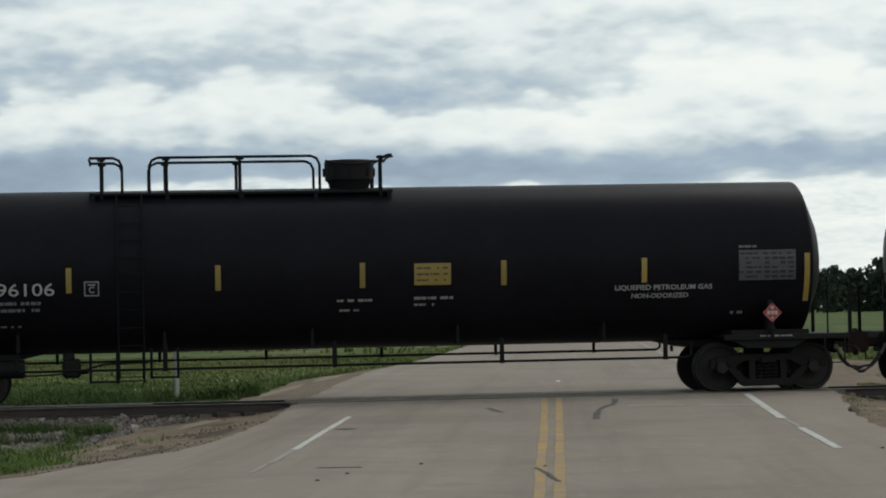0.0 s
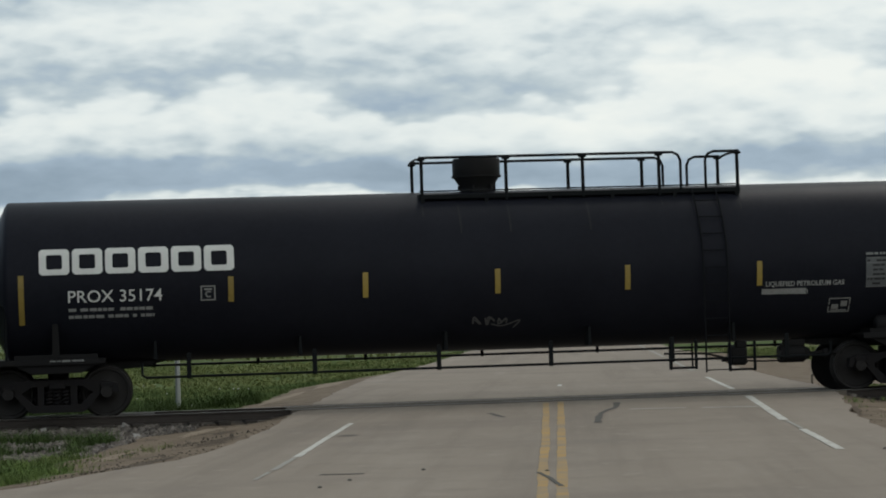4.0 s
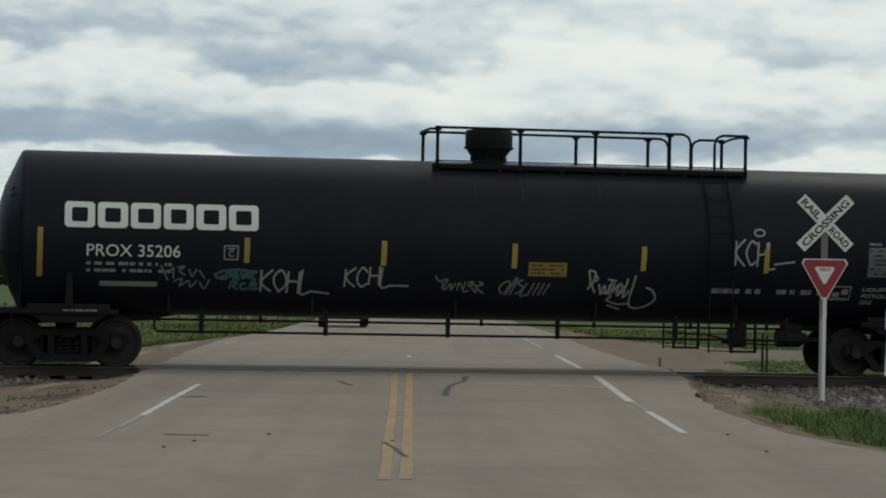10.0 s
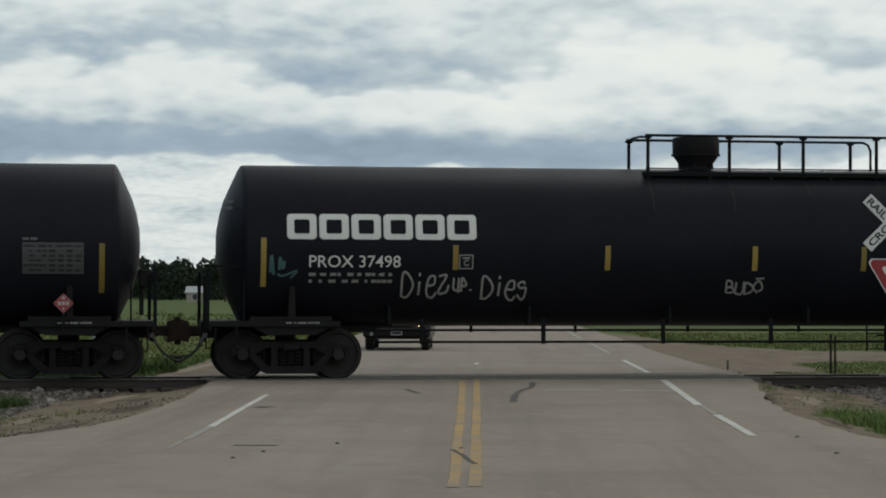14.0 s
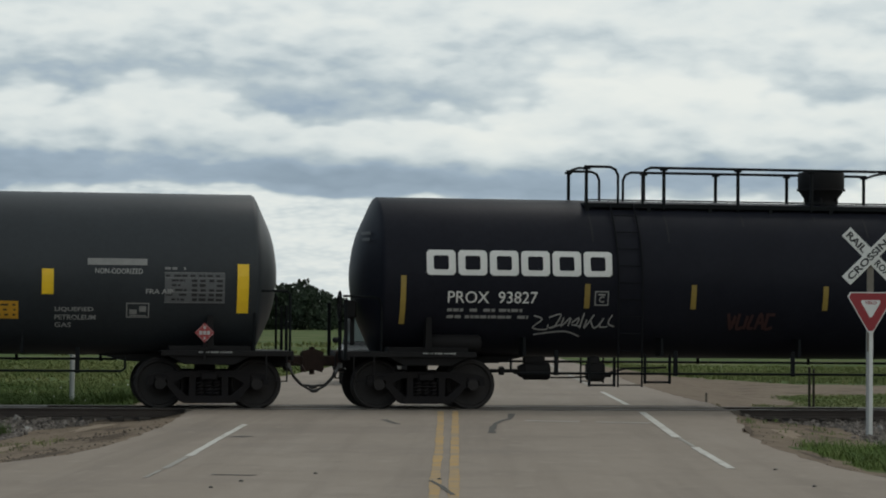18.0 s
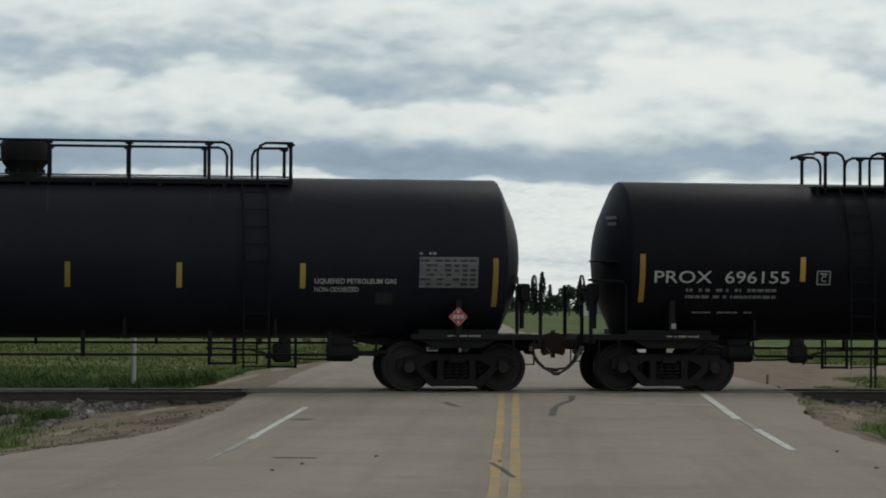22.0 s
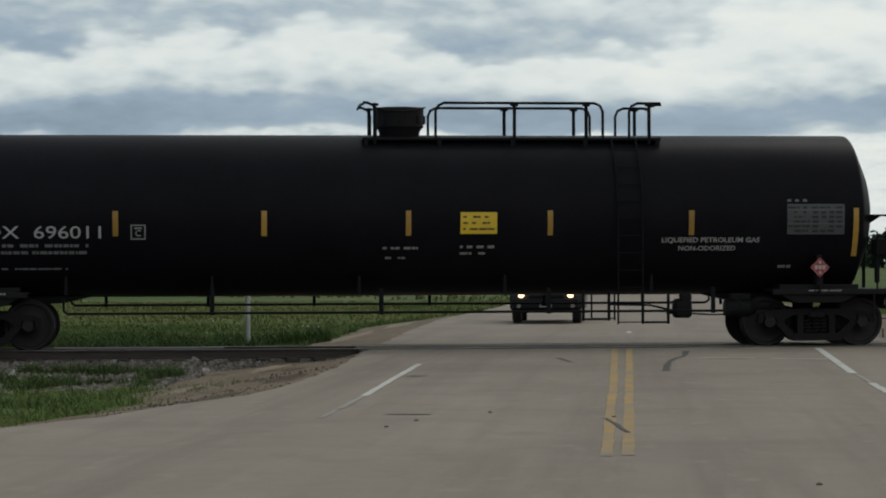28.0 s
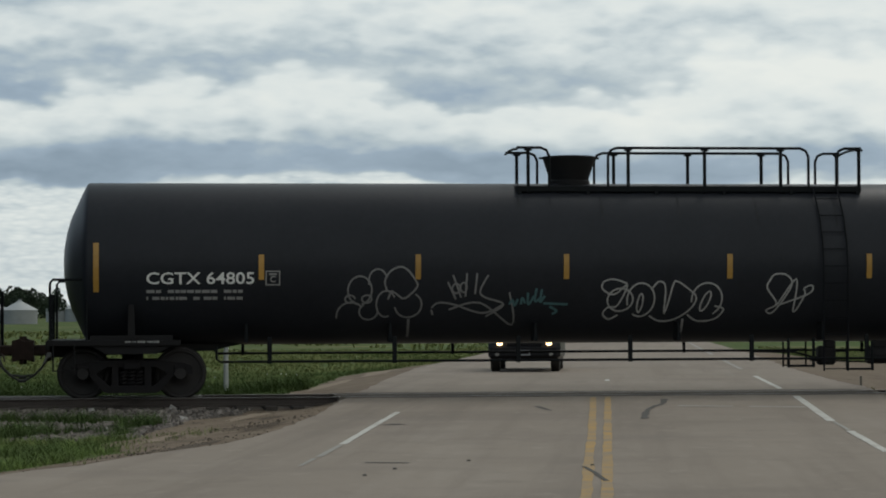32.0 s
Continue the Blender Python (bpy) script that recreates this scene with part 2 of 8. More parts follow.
M["dull_white"] = material("dull_white", (0.27, 0.27, 0.26), rough=0.6, vary=0.5, scale=8, fine=50, tint=(0.12, 0.12, 0.12))
M["faint_white"] = material("faint_white", (0.085, 0.085, 0.085), rough=0.6, vary=0.6, scale=8, fine=50, tint=(0.04, 0.04, 0.04))
M["table_back"] = material("table_back", (0.112, 0.117, 0.123), rough=0.6, vary=0.6, scale=8, fine=50, tint=(0.075, 0.078, 0.082))
M["table_line"] = material("table_line", (0.21, 0.21, 0.21), rough=0.6, vary=0.6, scale=8, fine=50, tint=(0.12, 0.12, 0.12))
M["table_dim"] = material("table_dim", (0.062, 0.065, 0.069), rough=0.6, vary=0.6, scale=8, fine=50, tint=(0.048, 0.050, 0.053))
M["table_ink"] = material("table_ink", (0.012, 0.012, 0.013), rough=0.6, vary=0.4, scale=8)
M["placard_red"] = material("placard_red", (0.30, 0.032, 0.036), rough=0.4, vary=0.3, scale=12)
M["spray_white"] = material("spray_white", (0.34, 0.34, 0.33), rough=0.6, vary=0.6, scale=10, fine=60, tint=(0.13, 0.13, 0.13))
M["spray_dim"] = material("spray_dim", (0.17, 0.17, 0.17), rough=0.6, vary=0.5, scale=10, fine=60, tint=(0.08, 0.08, 0.08))
M["spray_teal"] = material("spray_teal", (0.05, 0.12, 0.13), rough=0.6, vary=0.5, scale=10, fine=60)
M["spray_red"] = material("spray_red", (0.042, 0.014, 0.013), rough=0.6, vary=0.5, scale=10, fine=60)
M["spray_green"] = material("spray_green", (0.26, 0.28, 0.09), rough=0.6, vary=0.5, scale=10, fine=60)

M["road"] = material("road", (0.272, 0.227, 0.185), rough=0.9, vary=0.45, scale=0.35, fine=7, tint=(0.222, 0.187, 0.154), bump=0.2, bump_scale=140, spots=((0.201, 0.169, 0.140), 0.22, 0.55, 0.80), spec=0.2)


def wheel_tracks(m):
    """Long pale and dark bands along the lanes."""
    t = m.node_tree
    p = t.nodes["Principled BSDF"]
    c = t.nodes.new("ShaderNodeTexCoord")
    for scale, cut, tone in (((1.1, 0.035, 1.0), (0.50, 0.66), (0.187, 0.155, 0.127)), ((0.8, 0.05, 1.0), (0.54, 0.72), (0.321, 0.275, 0.230)), ((0.16, 0.30, 1.0), (0.52, 0.68), (0.204, 0.171, 0.144)), ((1.7, 0.9, 1.0), (0.54, 0.70), (0.211, 0.177, 0.146)), ((2.6, 1.2, 1.0), (0.58, 0.72), (0.314, 0.267, 0.222))):
        mp = node(t, "ShaderNodeMapping")
        mp.inputs["Scale"].default_value = scale
        mp.inputs["Location"].default_value = (cut[0] * 40, 3, 0)
        n = node(t, "ShaderNodeTexNoise", Scale=1.0, Detail=6.0, Roughness=0.6)
        links(t, (c.outputs["Object"], mp.inputs[0]), (mp.outputs[0], n.inputs["Vector"]))
        g = ramp(t, n.outputs["Fac"], [(cut[0], (0, 0, 0)), (cut[1], (1, 1, 1))])
        was = p.inputs["Base Color"].links[0].from_socket
        links(t, (mixed(t, maths(t, "MULTIPLY", g.outputs["Color"], 0.6), was, tone), p.inputs["Base Color"]))


wheel_tracks(M["road"])
M["crossing"] = material("crossing", (0.080, 0.069, 0.058), rough=0.95, vary=1.0, scale=2.5, fine=18, tint=(0.190, 0.166, 0.140), bump=0.3, bump_scale=60, spec=0.08)
M["dirt_dark"] = material("dirt_dark", (0.085, 0.066, 0.050), rough=0.95, vary=0.8, scale=2.5, fine=20, tint=(0.130, 0.100, 0.074), spec=0.1)
M["dirt_pale"] = material("dirt_pale", (0.285, 0.228, 0.170), rough=0.95, vary=0.8, scale=2, fine=20, tint=(0.205, 0.162, 0.120), spec=0.1)
M["crumb"] = material("crumb", (0.095, 0.080, 0.066), rough=0.95, vary=0.6, scale=4, fine=30, tint=(0.13, 0.108, 0.086), island=0.9, spec=0.1)
M["pale_rock"] = material("pale_rock", (0.36, 0.345, 0.32), rough=0.9, vary=0.5, scale=6, fine=40, tint=(0.22, 0.205, 0.19), island=0.8, spec=0.15)
M["run_stain"] = material("run_stain", (0.030, 0.031, 0.033), rough=0.7, vary=0.6, scale=5, fine=40, tint=(0.015, 0.015, 0.017), spec=0.1)
M["tyre_mark"] = material("tyre_mark", (0.075, 0.070, 0.064), rough=0.9, vary=0.6, scale=9, fine=40, tint=(0.14, 0.13, 0.115), spec=0.2)
M["road_yellow"] = material("road_yellow", (0.44, 0.275, 0.095), rough=0.85, vary=0.6, scale=1.2, fine=22, tint=(0.33, 0.225, 0.115), spots=((0.255, 0.212, 0.160), 1.5, 0.40, 0.66), spec=0.2)
M["road_white"] = material("road_white", (0.56, 0.545, 0.50), rough=0.85, vary=0.6, scale=1.5, fine=22, tint=(0.44, 0.42, 0.38), spots=((0.30, 0.262, 0.22), 1.2, 0.50, 0.78), spec=0.2)
M["road_faint"] = material("road_faint", (0.33, 0.315, 0.28), rough=0.8, vary=0.8, scale=4, fine=18, tint=(0.24, 0.225, 0.20), spec=0.25)
M["road_stop"] = material("road_stop", (0.35, 0.33, 0.295), rough=0.8, vary=0.6, scale=3, fine=14, tint=(0.33, 0.31, 0.275), spots=((0.26, 0.23, 0.19), 2.0, 0.55, 0.75), spec=0.2)
M["ground"] = material("ground", (0.082, 0.118, 0.032), rough=0.95, vary=1.0, scale=0.16, fine=1.3, tint=(0.042, 0.070, 0.018), spots=((0.150, 0.145, 0.060), 0.09, 0.50, 0.68), bump=0.4, bump_scale=5, spec=0.1)
M["gravel"] = material("gravel", (0.215, 0.168, 0.124), rough=0.95, vary=0.9, scale=1.1, fine=14, tint=(0.135, 0.104, 0.077), bump=0.5, bump_scale=30, spots=((0.088, 0.066, 0.049), 1.0, 0.52, 0.66), spec=0.1)
M["ballast_bed"] = material("ballast_bed", (0.142, 0.120, 0.102), rough=0.95, vary=0.8, scale=1.2, fine=15, tint=(0.075, 0.067, 0.062), bump=0.9, bump_scale=18, spec=0.1)
M["stone"] = material("stone", (0.170, 0.149, 0.133), rough=0.9, vary=0.5, scale=3, fine=30, tint=(0.102, 0.088, 0.079), island=1.1, spec=0.15)
M["grass"] = material("grass", (0.165, 0.232, 0.066), rough=0.9, vary=1.0, scale=0.45, fine=4, tint=(0.078, 0.112, 0.038), spots=((0.235, 0.225, 0.10), 0.5, 0.55, 0.70), island=0.45, spec=0.05)
M["lawn"] = material("lawn", (0.185, 0.205, 0.085), rough=0.9, vary=1.0, scale=0.3, fine=3, tint=(0.105, 0.135, 0.050), island=0.6, spots=((0.23, 0.21, 0.105), 0.35, 0.55, 0.70), spec=0.05)
M["weed_dark"] = material("weed_dark", (0.044, 0.074, 0.024), rough=0.9, vary=1.0, scale=0.5, fine=4, tint=(0.076, 0.108, 0.036), island=0.3, spec=0.05)
M["field_green"] = material("field_green", (0.125, 0.165, 0.060), rough=0.9, vary=1.0, scale=0.12, fine=2.5, tint=(0.190, 0.195, 0.080), island=0.2, spots=((0.090, 0.110, 0.036), 0.22, 0.52, 0.66), spec=0.05)
M["grass_dark"] = material("grass_dark", (0.070, 0.110, 0.036), rough=0.9, vary=0.8, scale=0.3, fine=5, tint=(0.110, 0.140, 0.052), island=0.3, spec=0.05)
M["shoulder_stone"] = material("shoulder_stone", (0.19, 0.155, 0.12), rough=0.95, vary=0.5, scale=3, fine=30, tint=(0.13, 0.105, 0.08), island=0.8, spec=0.1)
M["weeds_dry"] = material("weeds_dry", (0.20, 0.175, 0.085), rough=0.85, vary=0.5, scale=2, island=0.5)
M["blossom"] = material("blossom", (0.62, 0.62, 0.58), rough=0.8, vary=0.2)
M["tie_wood"] = material("tie_wood", (0.055, 0.045, 0.037), rough=0.9, vary=0.6, scale=4, fine=30, tint=(0.030, 0.025, 0.021), bump=0.4, per_object=0.4)
M["rail_side"] = material("rail_side", (0.040, 0.030, 0.025), rough=0.8, vary=0.6, scale=3, fine=20, tint=(0.022, 0.018, 0.016))
M["rail_head"] = material("rail_head", (0.26, 0.255, 0.245), rough=0.45, metal=0.2, vary=0.4, scale=2)
M["leaf"] = material("leaf", (0.030, 0.044, 0.026), rough=0.8, vary=0.6, scale=0.3, fine=2, tint=(0.018, 0.029, 0.020), island=0.6, spec=0.15)
M["needle"] = material("needle", (0.018, 0.032, 0.020), rough=0.85, vary=0.5, scale=0.4, fine=2, island=0.8, spec=0.1)
M["bark"] = material("bark", (0.060, 0.048, 0.038), rough=0.95, vary=0.5, scale=4, bump=0.4)
M["galvanised"] = material("galvanised", (0.36, 0.37, 0.37), rough=0.45, metal=0.4, vary=0.4, scale=3, fine=25, tint=(0.24, 0.25, 0.26))
M["post_dark"] = material("post_dark", (0.050, 0.042, 0.030), rough=0.8, vary=0.5, scale=6)
M["sign_white"] = material("sign_white", (0.66, 0.66, 0.64), rough=0.45, vary=0.25, scale=5, fine=30, tint=(0.50, 0.50, 0.48))
M["sign_black"] = material("sign_black", (0.020, 0.020, 0.022), rough=0.5, vary=0.2)
M["sign_red"] = material("sign_red", (0.27, 0.014, 0.022), rough=0.4, vary=0.3, scale=5, fine=30, tint=(0.19, 0.012, 0.017))
M["sign_blue"] = material("sign_blue", (0.028, 0.115, 0.36), rough=0.4, vary=0.25, scale=5)
M["sign_back"] = material("sign_back", (0.16, 0.17, 0.18), rough=0.5, metal=0.4, vary=0.4, scale=5)
M["pole_wood"] = material("pole_wood", (0.20, 0.18, 0.15), rough=0.85, vary=0.5, scale=8)
M["elev_steel"] = material("elev_steel", (0.15, 0.18, 0.19), rough=0.5, metal=0.2, vary=0.5, scale=1.2, fine=12, tint=(0.09, 0.11, 0.12))
M["hopper_pale"] = material("hopper_pale", (0.36, 0.38, 0.38), rough=0.5, vary=0.4, scale=1.5)
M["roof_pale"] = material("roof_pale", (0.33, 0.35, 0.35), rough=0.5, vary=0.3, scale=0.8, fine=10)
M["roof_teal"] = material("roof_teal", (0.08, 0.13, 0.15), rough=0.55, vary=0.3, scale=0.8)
M["wall_white"] = material("wall_white", (0.60, 0.60, 0.57), rough=0.7, vary=0.25, scale=0.8)
M["wall_tan"] = material("wall_tan", (0.34, 0.31, 0.26), rough=0.75, vary=0.3, scale=0.8)
M["roof_dark"] = material("roof_dark", (0.07, 0.065, 0.065), rough=0.85, vary=0.4, scale=1.2)
M["pane_dark"] = material("pane_dark", (0.03, 0.035, 0.04), rough=0.12, vary=0.1)
M["bin_steel"] = material("bin_steel", (0.25, 0.265, 0.27), rough=0.5, metal=0.2, vary=0.4, scale=1, fine=9)
M["car_paint"] = material("car_paint", (0.010, 0.0115, 0.013), rough=0.3, vary=0.2, scale=3, spec=0.3)
M["car_white"] = material("car_white", (0.62, 0.63, 0.63), rough=0.3, vary=0.1, scale=3)
M["car_trim"] = material("car_trim", (0.010, 0.010, 0.012), rough=0.6, vary=0.2, spec=0.15)
M["car_glass"] = material("car_glass", (0.040, 0.058, 0.054), rough=0.08, vary=0.05, spec=0.35)
M["headlight"] = material("headlight", (0.8, 0.7, 0.5), rough=0.2, glow=(1.0, 0.66, 0.33, 5.0))
M["lamp_dull"] = material("lamp_dull", (0.20, 0.20, 0.19), rough=0.2)
M["plate"] = material("plate", (0.22, 0.23, 0.25), rough=0.5)


# ---- geometry kit ----
class Geo:
    """Collects vertices and faces; every solid is closed and has thickness."""

    def __init__(self):
        self.v, self.f, self.slot = [], [], []

    def add(self, verts, faces, slot=0):
        k = len(self.v)
        self.v.extend(tuple(p) for p in verts)
        self.f.extend(tuple(i + k for i in f) for f in faces)
        self.slot.extend([slot] * len(faces))
        return self

    def box(self, c, size, ch=0.0, turn=None, slot=0):
        hx, hy, hz = (d / 2 for d in size)
        ch = min(ch, hx * 0.9, hy * 0.9, hz * 0.9)
        if ch <= 0:
            pts = [Vector((x, y, z)) for x in (-hx, hx) for y in (-hy, hy) for z in (-hz, hz)]
            faces = [(0, 1, 3, 2), (4, 6, 7, 5), (0, 4, 5, 1), (2, 3, 7, 6), (0, 2, 6, 4), (1, 5, 7, 3)]
        else:
            pts, at = [], {}
            for sx in (-1, 1):
                for sy in (-1, 1):
                    for sz in (-1, 1):
                        for ax in range(3):
                            q = [sx * (hx - ch), sy * (hy - ch), sz * (hz - ch)]
                            q[ax] = (sx * hx, sy * hy, sz * hz)[ax]
                            at[sx, sy, sz, ax] = len(pts)
                            pts.append(Vector(q))
            faces = []
            for ax in range(3):
                b, d = [k for k in range(3) if k != ax]
                for s in (-1, 1):
                    loop = []
                    for p, q in ((-1, -1), (1, -1), (1, 1), (-1, 1)):
                        key = [0, 0, 0]
                        key[ax], key[b], key[d] = s, p, q
                        loop.append(at[(*key, ax)])
                    faces.append(tuple(loop))
            for e in range(3):
                b, d = [k for k in range(3) if k != e]
                for p in (-1, 1):
                    for q in (-1, 1):
                        lo, hi = [0, 0, 0], [0, 0, 0]
                        lo[e], hi[e] = -1, 1
                        lo[b] = hi[b] = p
                        lo[d] = hi[d] = q
                        faces.append((at[(*lo, b)], at[(*hi, b)], at[(*hi, d)], at[(*lo, d)]))
            for sx in (-1, 1):
                for sy in (-1, 1):
                    for sz in (-1, 1):
                        faces.append(tuple(at[sx, sy, sz, ax] for ax in range(3)))
        if turn is not None:
            pts = [turn @ p for p in pts]
        return self.add([p + Vector(c) for p in pts], faces, slot)

    def cyl(self, a, b, r, n=12, r2=None, slot=0):
        a, b = Vector(a), Vector(b)
        d = (b - a).normalized()
        u = d.orthogonal().normalized()
        w = d.cross(u)
        r2 = r if r2 is None else r2
        pts = []
        for p, rad in ((a, r), (b, r2)):
            pts += [p + (u * math.cos(2 * math.pi * k / n) + w * math.sin(2 * math.pi * k / n)) * rad for k in range(n)]
        faces = [(k, (k + 1) % n, n + (k + 1) % n, n + k) for k in range(n)]
        faces += [tuple(range(n - 1, -1, -1)), tuple(range(n, 2 * n))]
        return self.add(pts, faces, slot)

    def tube(self, pts, r, n=6, slot=0):
        """A bent bar through the points."""
        pts = [Vector(p) for p in pts]
        ring, out = None, []
        for k, p in enumerate(pts):
            d = (pts[min(k + 1, len(pts) - 1)] - pts[max(k - 1, 0)]).normalized()
            if ring is None:
                ring = d.orthogonal().normalized()
            ring = (ring - d * ring.dot(d)).normalized()
            w = d.cross(ring)
            out += [p + (ring * math.cos(2 * math.pi * j / n) + w * math.sin(2 * math.pi * j / n)) * r for j in range(n)]
        m = len(pts)
        faces = [(i * n + j, i * n + (j + 1) % n, (i + 1) * n + (j + 1) % n, (i + 1) * n + j) for i in range(m - 1) for j in range(n)]
        faces += [tuple(range(n - 1, -1, -1)), tuple(range((m - 1) * n, m * n))]
        return self.add(out, faces, slot)

    def lathe(self, profile, axis="x", n=32, at=(0, 0, 0), slot=0):
        """Turns (along, radius) pairs round an axis; closes the ends."""
        out = []
        for a, r in profile:
            for k in range(n):
                c, s = math.cos(2 * math.pi * k / n) * r, math.sin(2 * math.pi * k / n) * r
                p = {"x": (a, c, s), "y": (s, a, c), "z": (c, s, a)}[axis]
                out.append(Vector(p) + Vector(at))
        m = len(profile)
        faces = [(i * n + j, i * n + (j + 1) % n, (i + 1) * n + (j + 1) % n, (i + 1) * n + j) for i in range(m - 1) for j in range(n)]
        faces += [tuple(range(n - 1, -1, -1)), tuple(range((m - 1) * n, m * n))]
        return self.add(out, faces, slot)

    def slab(self, outline, y0, y1, slot=0):
        """An outline in x and z, made y0 to y1 thick."""
        n = len(outline)
        pts = [(x, y0, z) for x, z in outline] + [(x, y1, z) for x, z in outline]
        faces = [tuple(range(n)), tuple(range(2 * n - 1, n - 1, -1))]
        faces += [(k, n + k, n + (k + 1) % n, (k + 1) % n) for k in range(n)]
        return self.add(pts, faces, slot)

    def flat(self, outline, z0, z1, slot=0):
        """An outline in x and y, from z0 up to z1."""
        n = len(outline)
        pts = [(x, y, z0) for x, y in outline] + [(x, y, z1) for x, y in outline]
        faces = [tuple(range(n - 1, -1, -1)), tuple(range(n, 2 * n))]
        faces += [(k, (k + 1) % n, n + (k + 1) % n, n + k) for k in range(n)]
        return self.add(pts, faces, slot)

    def mesh(self, name, mats, smooth=0.0):
        me = bpy.data.meshes.new(name)
        me.from_pydata([tuple(p) for p in self.v], [], self.f)
        for m in mats if isinstance(mats, (list, tuple)) else [mats]:
            me.materials.append(m)
        if any(self.slot):
            me.polygons.foreach_set("material_index", self.slot)
        bm = bmesh.new()
        bm.from_mesh(me)
        bmesh.ops.recalc_face_normals(bm, faces=bm.faces)
        bm.to_mesh(me)
        bm.free()
        if smooth:
            me.shade_smooth()
            me.set_sharp_from_angle(angle=radians(smooth))
        me.update()
        return me


MESHES = {}


def cached(key, make):
    if key not in MESHES:
        MESHES[key] = make()
    return MESHES[key]


def thing(name, m, label, category, group="", kind=""):
    ob = new(name)
    ob.empty_display_size = 0.3
    ob.matrix_world = m
    return tagged(ob, label, category, group, kind)


def part(name, me, parent, label="", m=None, kind=""):
    ob = new(name, me)
    ob.parent = parent
    if m is not None:
        ob.matrix_basis = m
    if label:
        ob["label"] = label
    if kind:
        ob["kind"] = kind
    return ob


def solid(name, me, label, category, group="", kind="", m=None):
    ob = new(name, me)
    if m is not None:
        ob.matrix_world = m
    return tagged(ob, label, category, group, kind)


# ---- lettering, all outlines made first ----
def letter_shapes(bodies):
    obs = []
    for body, bold in bodies:
        cu = bpy.data.curves.new("letters", "FONT")
        cu.body, cu.resolution_u, cu.offset = body, 3, bold
        obs.append((body, bold, new("letters", cu)))
    bpy.context.view_layer.update()
    dg = bpy.context.evaluated_depsgraph_get()
    out = {}
    for body, bold, ob in obs:
        me = bpy.data.meshes.new_from_object(ob.evaluated_get(dg))
        vs = [(p.co.x, p.co.y) for p in me.vertices]
        fs = [tuple(p.vertices) for p in me.polygons]
        x0, x1 = min(x for x, _ in vs), max(x for x, _ in vs)
        y0, y1 = min(y for _, y in vs), max(y for _, y in vs)
        out[body] = ([((x - x0) / (x1 - x0), (y - y0) / (y1 - y0)) for x, y in vs], fs)
        cu = ob.data
        bpy.data.objects.remove(ob)
        bpy.data.curves.remove(cu)
        bpy.data.meshes.remove(me)
    return out


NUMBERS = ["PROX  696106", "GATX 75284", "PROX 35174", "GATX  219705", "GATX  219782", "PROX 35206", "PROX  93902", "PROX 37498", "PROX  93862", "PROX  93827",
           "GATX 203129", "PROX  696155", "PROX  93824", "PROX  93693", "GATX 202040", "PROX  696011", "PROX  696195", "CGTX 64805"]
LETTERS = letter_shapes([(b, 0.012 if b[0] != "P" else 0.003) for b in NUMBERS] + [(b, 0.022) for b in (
    "LIQUEFIED PETROLEUM GAS", "NON-ODORIZED", "NON ODORIZED", "PETROLEUM", "LIQUEFIED", "GAS", "FRA AIP", "C")] + [(b, 0.03) for b in (
    "RAIL", "ROAD", "CROSSING", "20", "CLOSED", "TO OVER", "9 TONS", "YIELD")])


# ---- tank cars: x along the car to the right, y away, z from the rail top ----
AXIS, RAD = 2.49, 1.52


def side_y(z, off=0.008):
    return -math.sqrt(max(0.05, RAD * RAD - (z - AXIS) ** 2)) - off


def patch(g, x0, x1, z0, z1, off=0.008, rows=2, slot=0):
    """A painted patch that lies on the tank's side."""
    pts, faces = [], []
    for k in range(rows + 1):
        z = z0 + (z1 - z0) * k / rows
        pts += [(x0, side_y(z, off), z), (x1, side_y(z, off), z)]
    faces = [(2 * k, 2 * k + 1, 2 * k + 3, 2 * k + 2) for k in range(rows)]
    g.add(pts, faces, slot)


def letters_on_tank(g, body, x0, x1, z0, z1, off=0.012, slot=0):
    vs, fs = LETTERS[body]
    g.add([(x0 + u * (x1 - x0), side_y(z0 + v * (z1 - z0), off), z0 + v * (z1 - z0)) for u, v in vs], fs, slot)


def bar_line(g, x0, x1, z, h, seed, off=0.010, slot=0):
    """A line of small print that cannot be read: short bars."""
    rnd = random.Random(seed)
    x = x0
    while x < x1 - 0.02:
        w = min(x1 - x, rnd.uniform(0.03, 0.15))
        patch(g, x, x + w, z - h / 2, z + h / 2, off, 1, slot)
        x += w + rnd.choice((0.014, 0.018, 0.024, 0.075, 0.12))


def ribbon(g, pts, w, off=0.011):
    """A sprayed stroke on the tank's side, through points of x and z."""
    n = len(pts)
    left, right = [], []
    for k, (x, z) in enumerate(pts):
        ax, az = pts[min(k + 1, n - 1)]
        bx, bz = pts[max(k - 1, 0)]
        dx, dz = ax - bx, az - bz
        d = math.hypot(dx, dz) or 1.0
        nx, nz = -dz / d * w / 2, dx / d * w / 2
        left.append((x + nx, side_y(z + nz, off), z + nz))
        right.append((x - nx, side_y(z - nz, off), z - nz))
    faces = [(k, k + 1, n + k + 1, n + k) for k in range(n - 1)]
    g.add(left + right, faces)


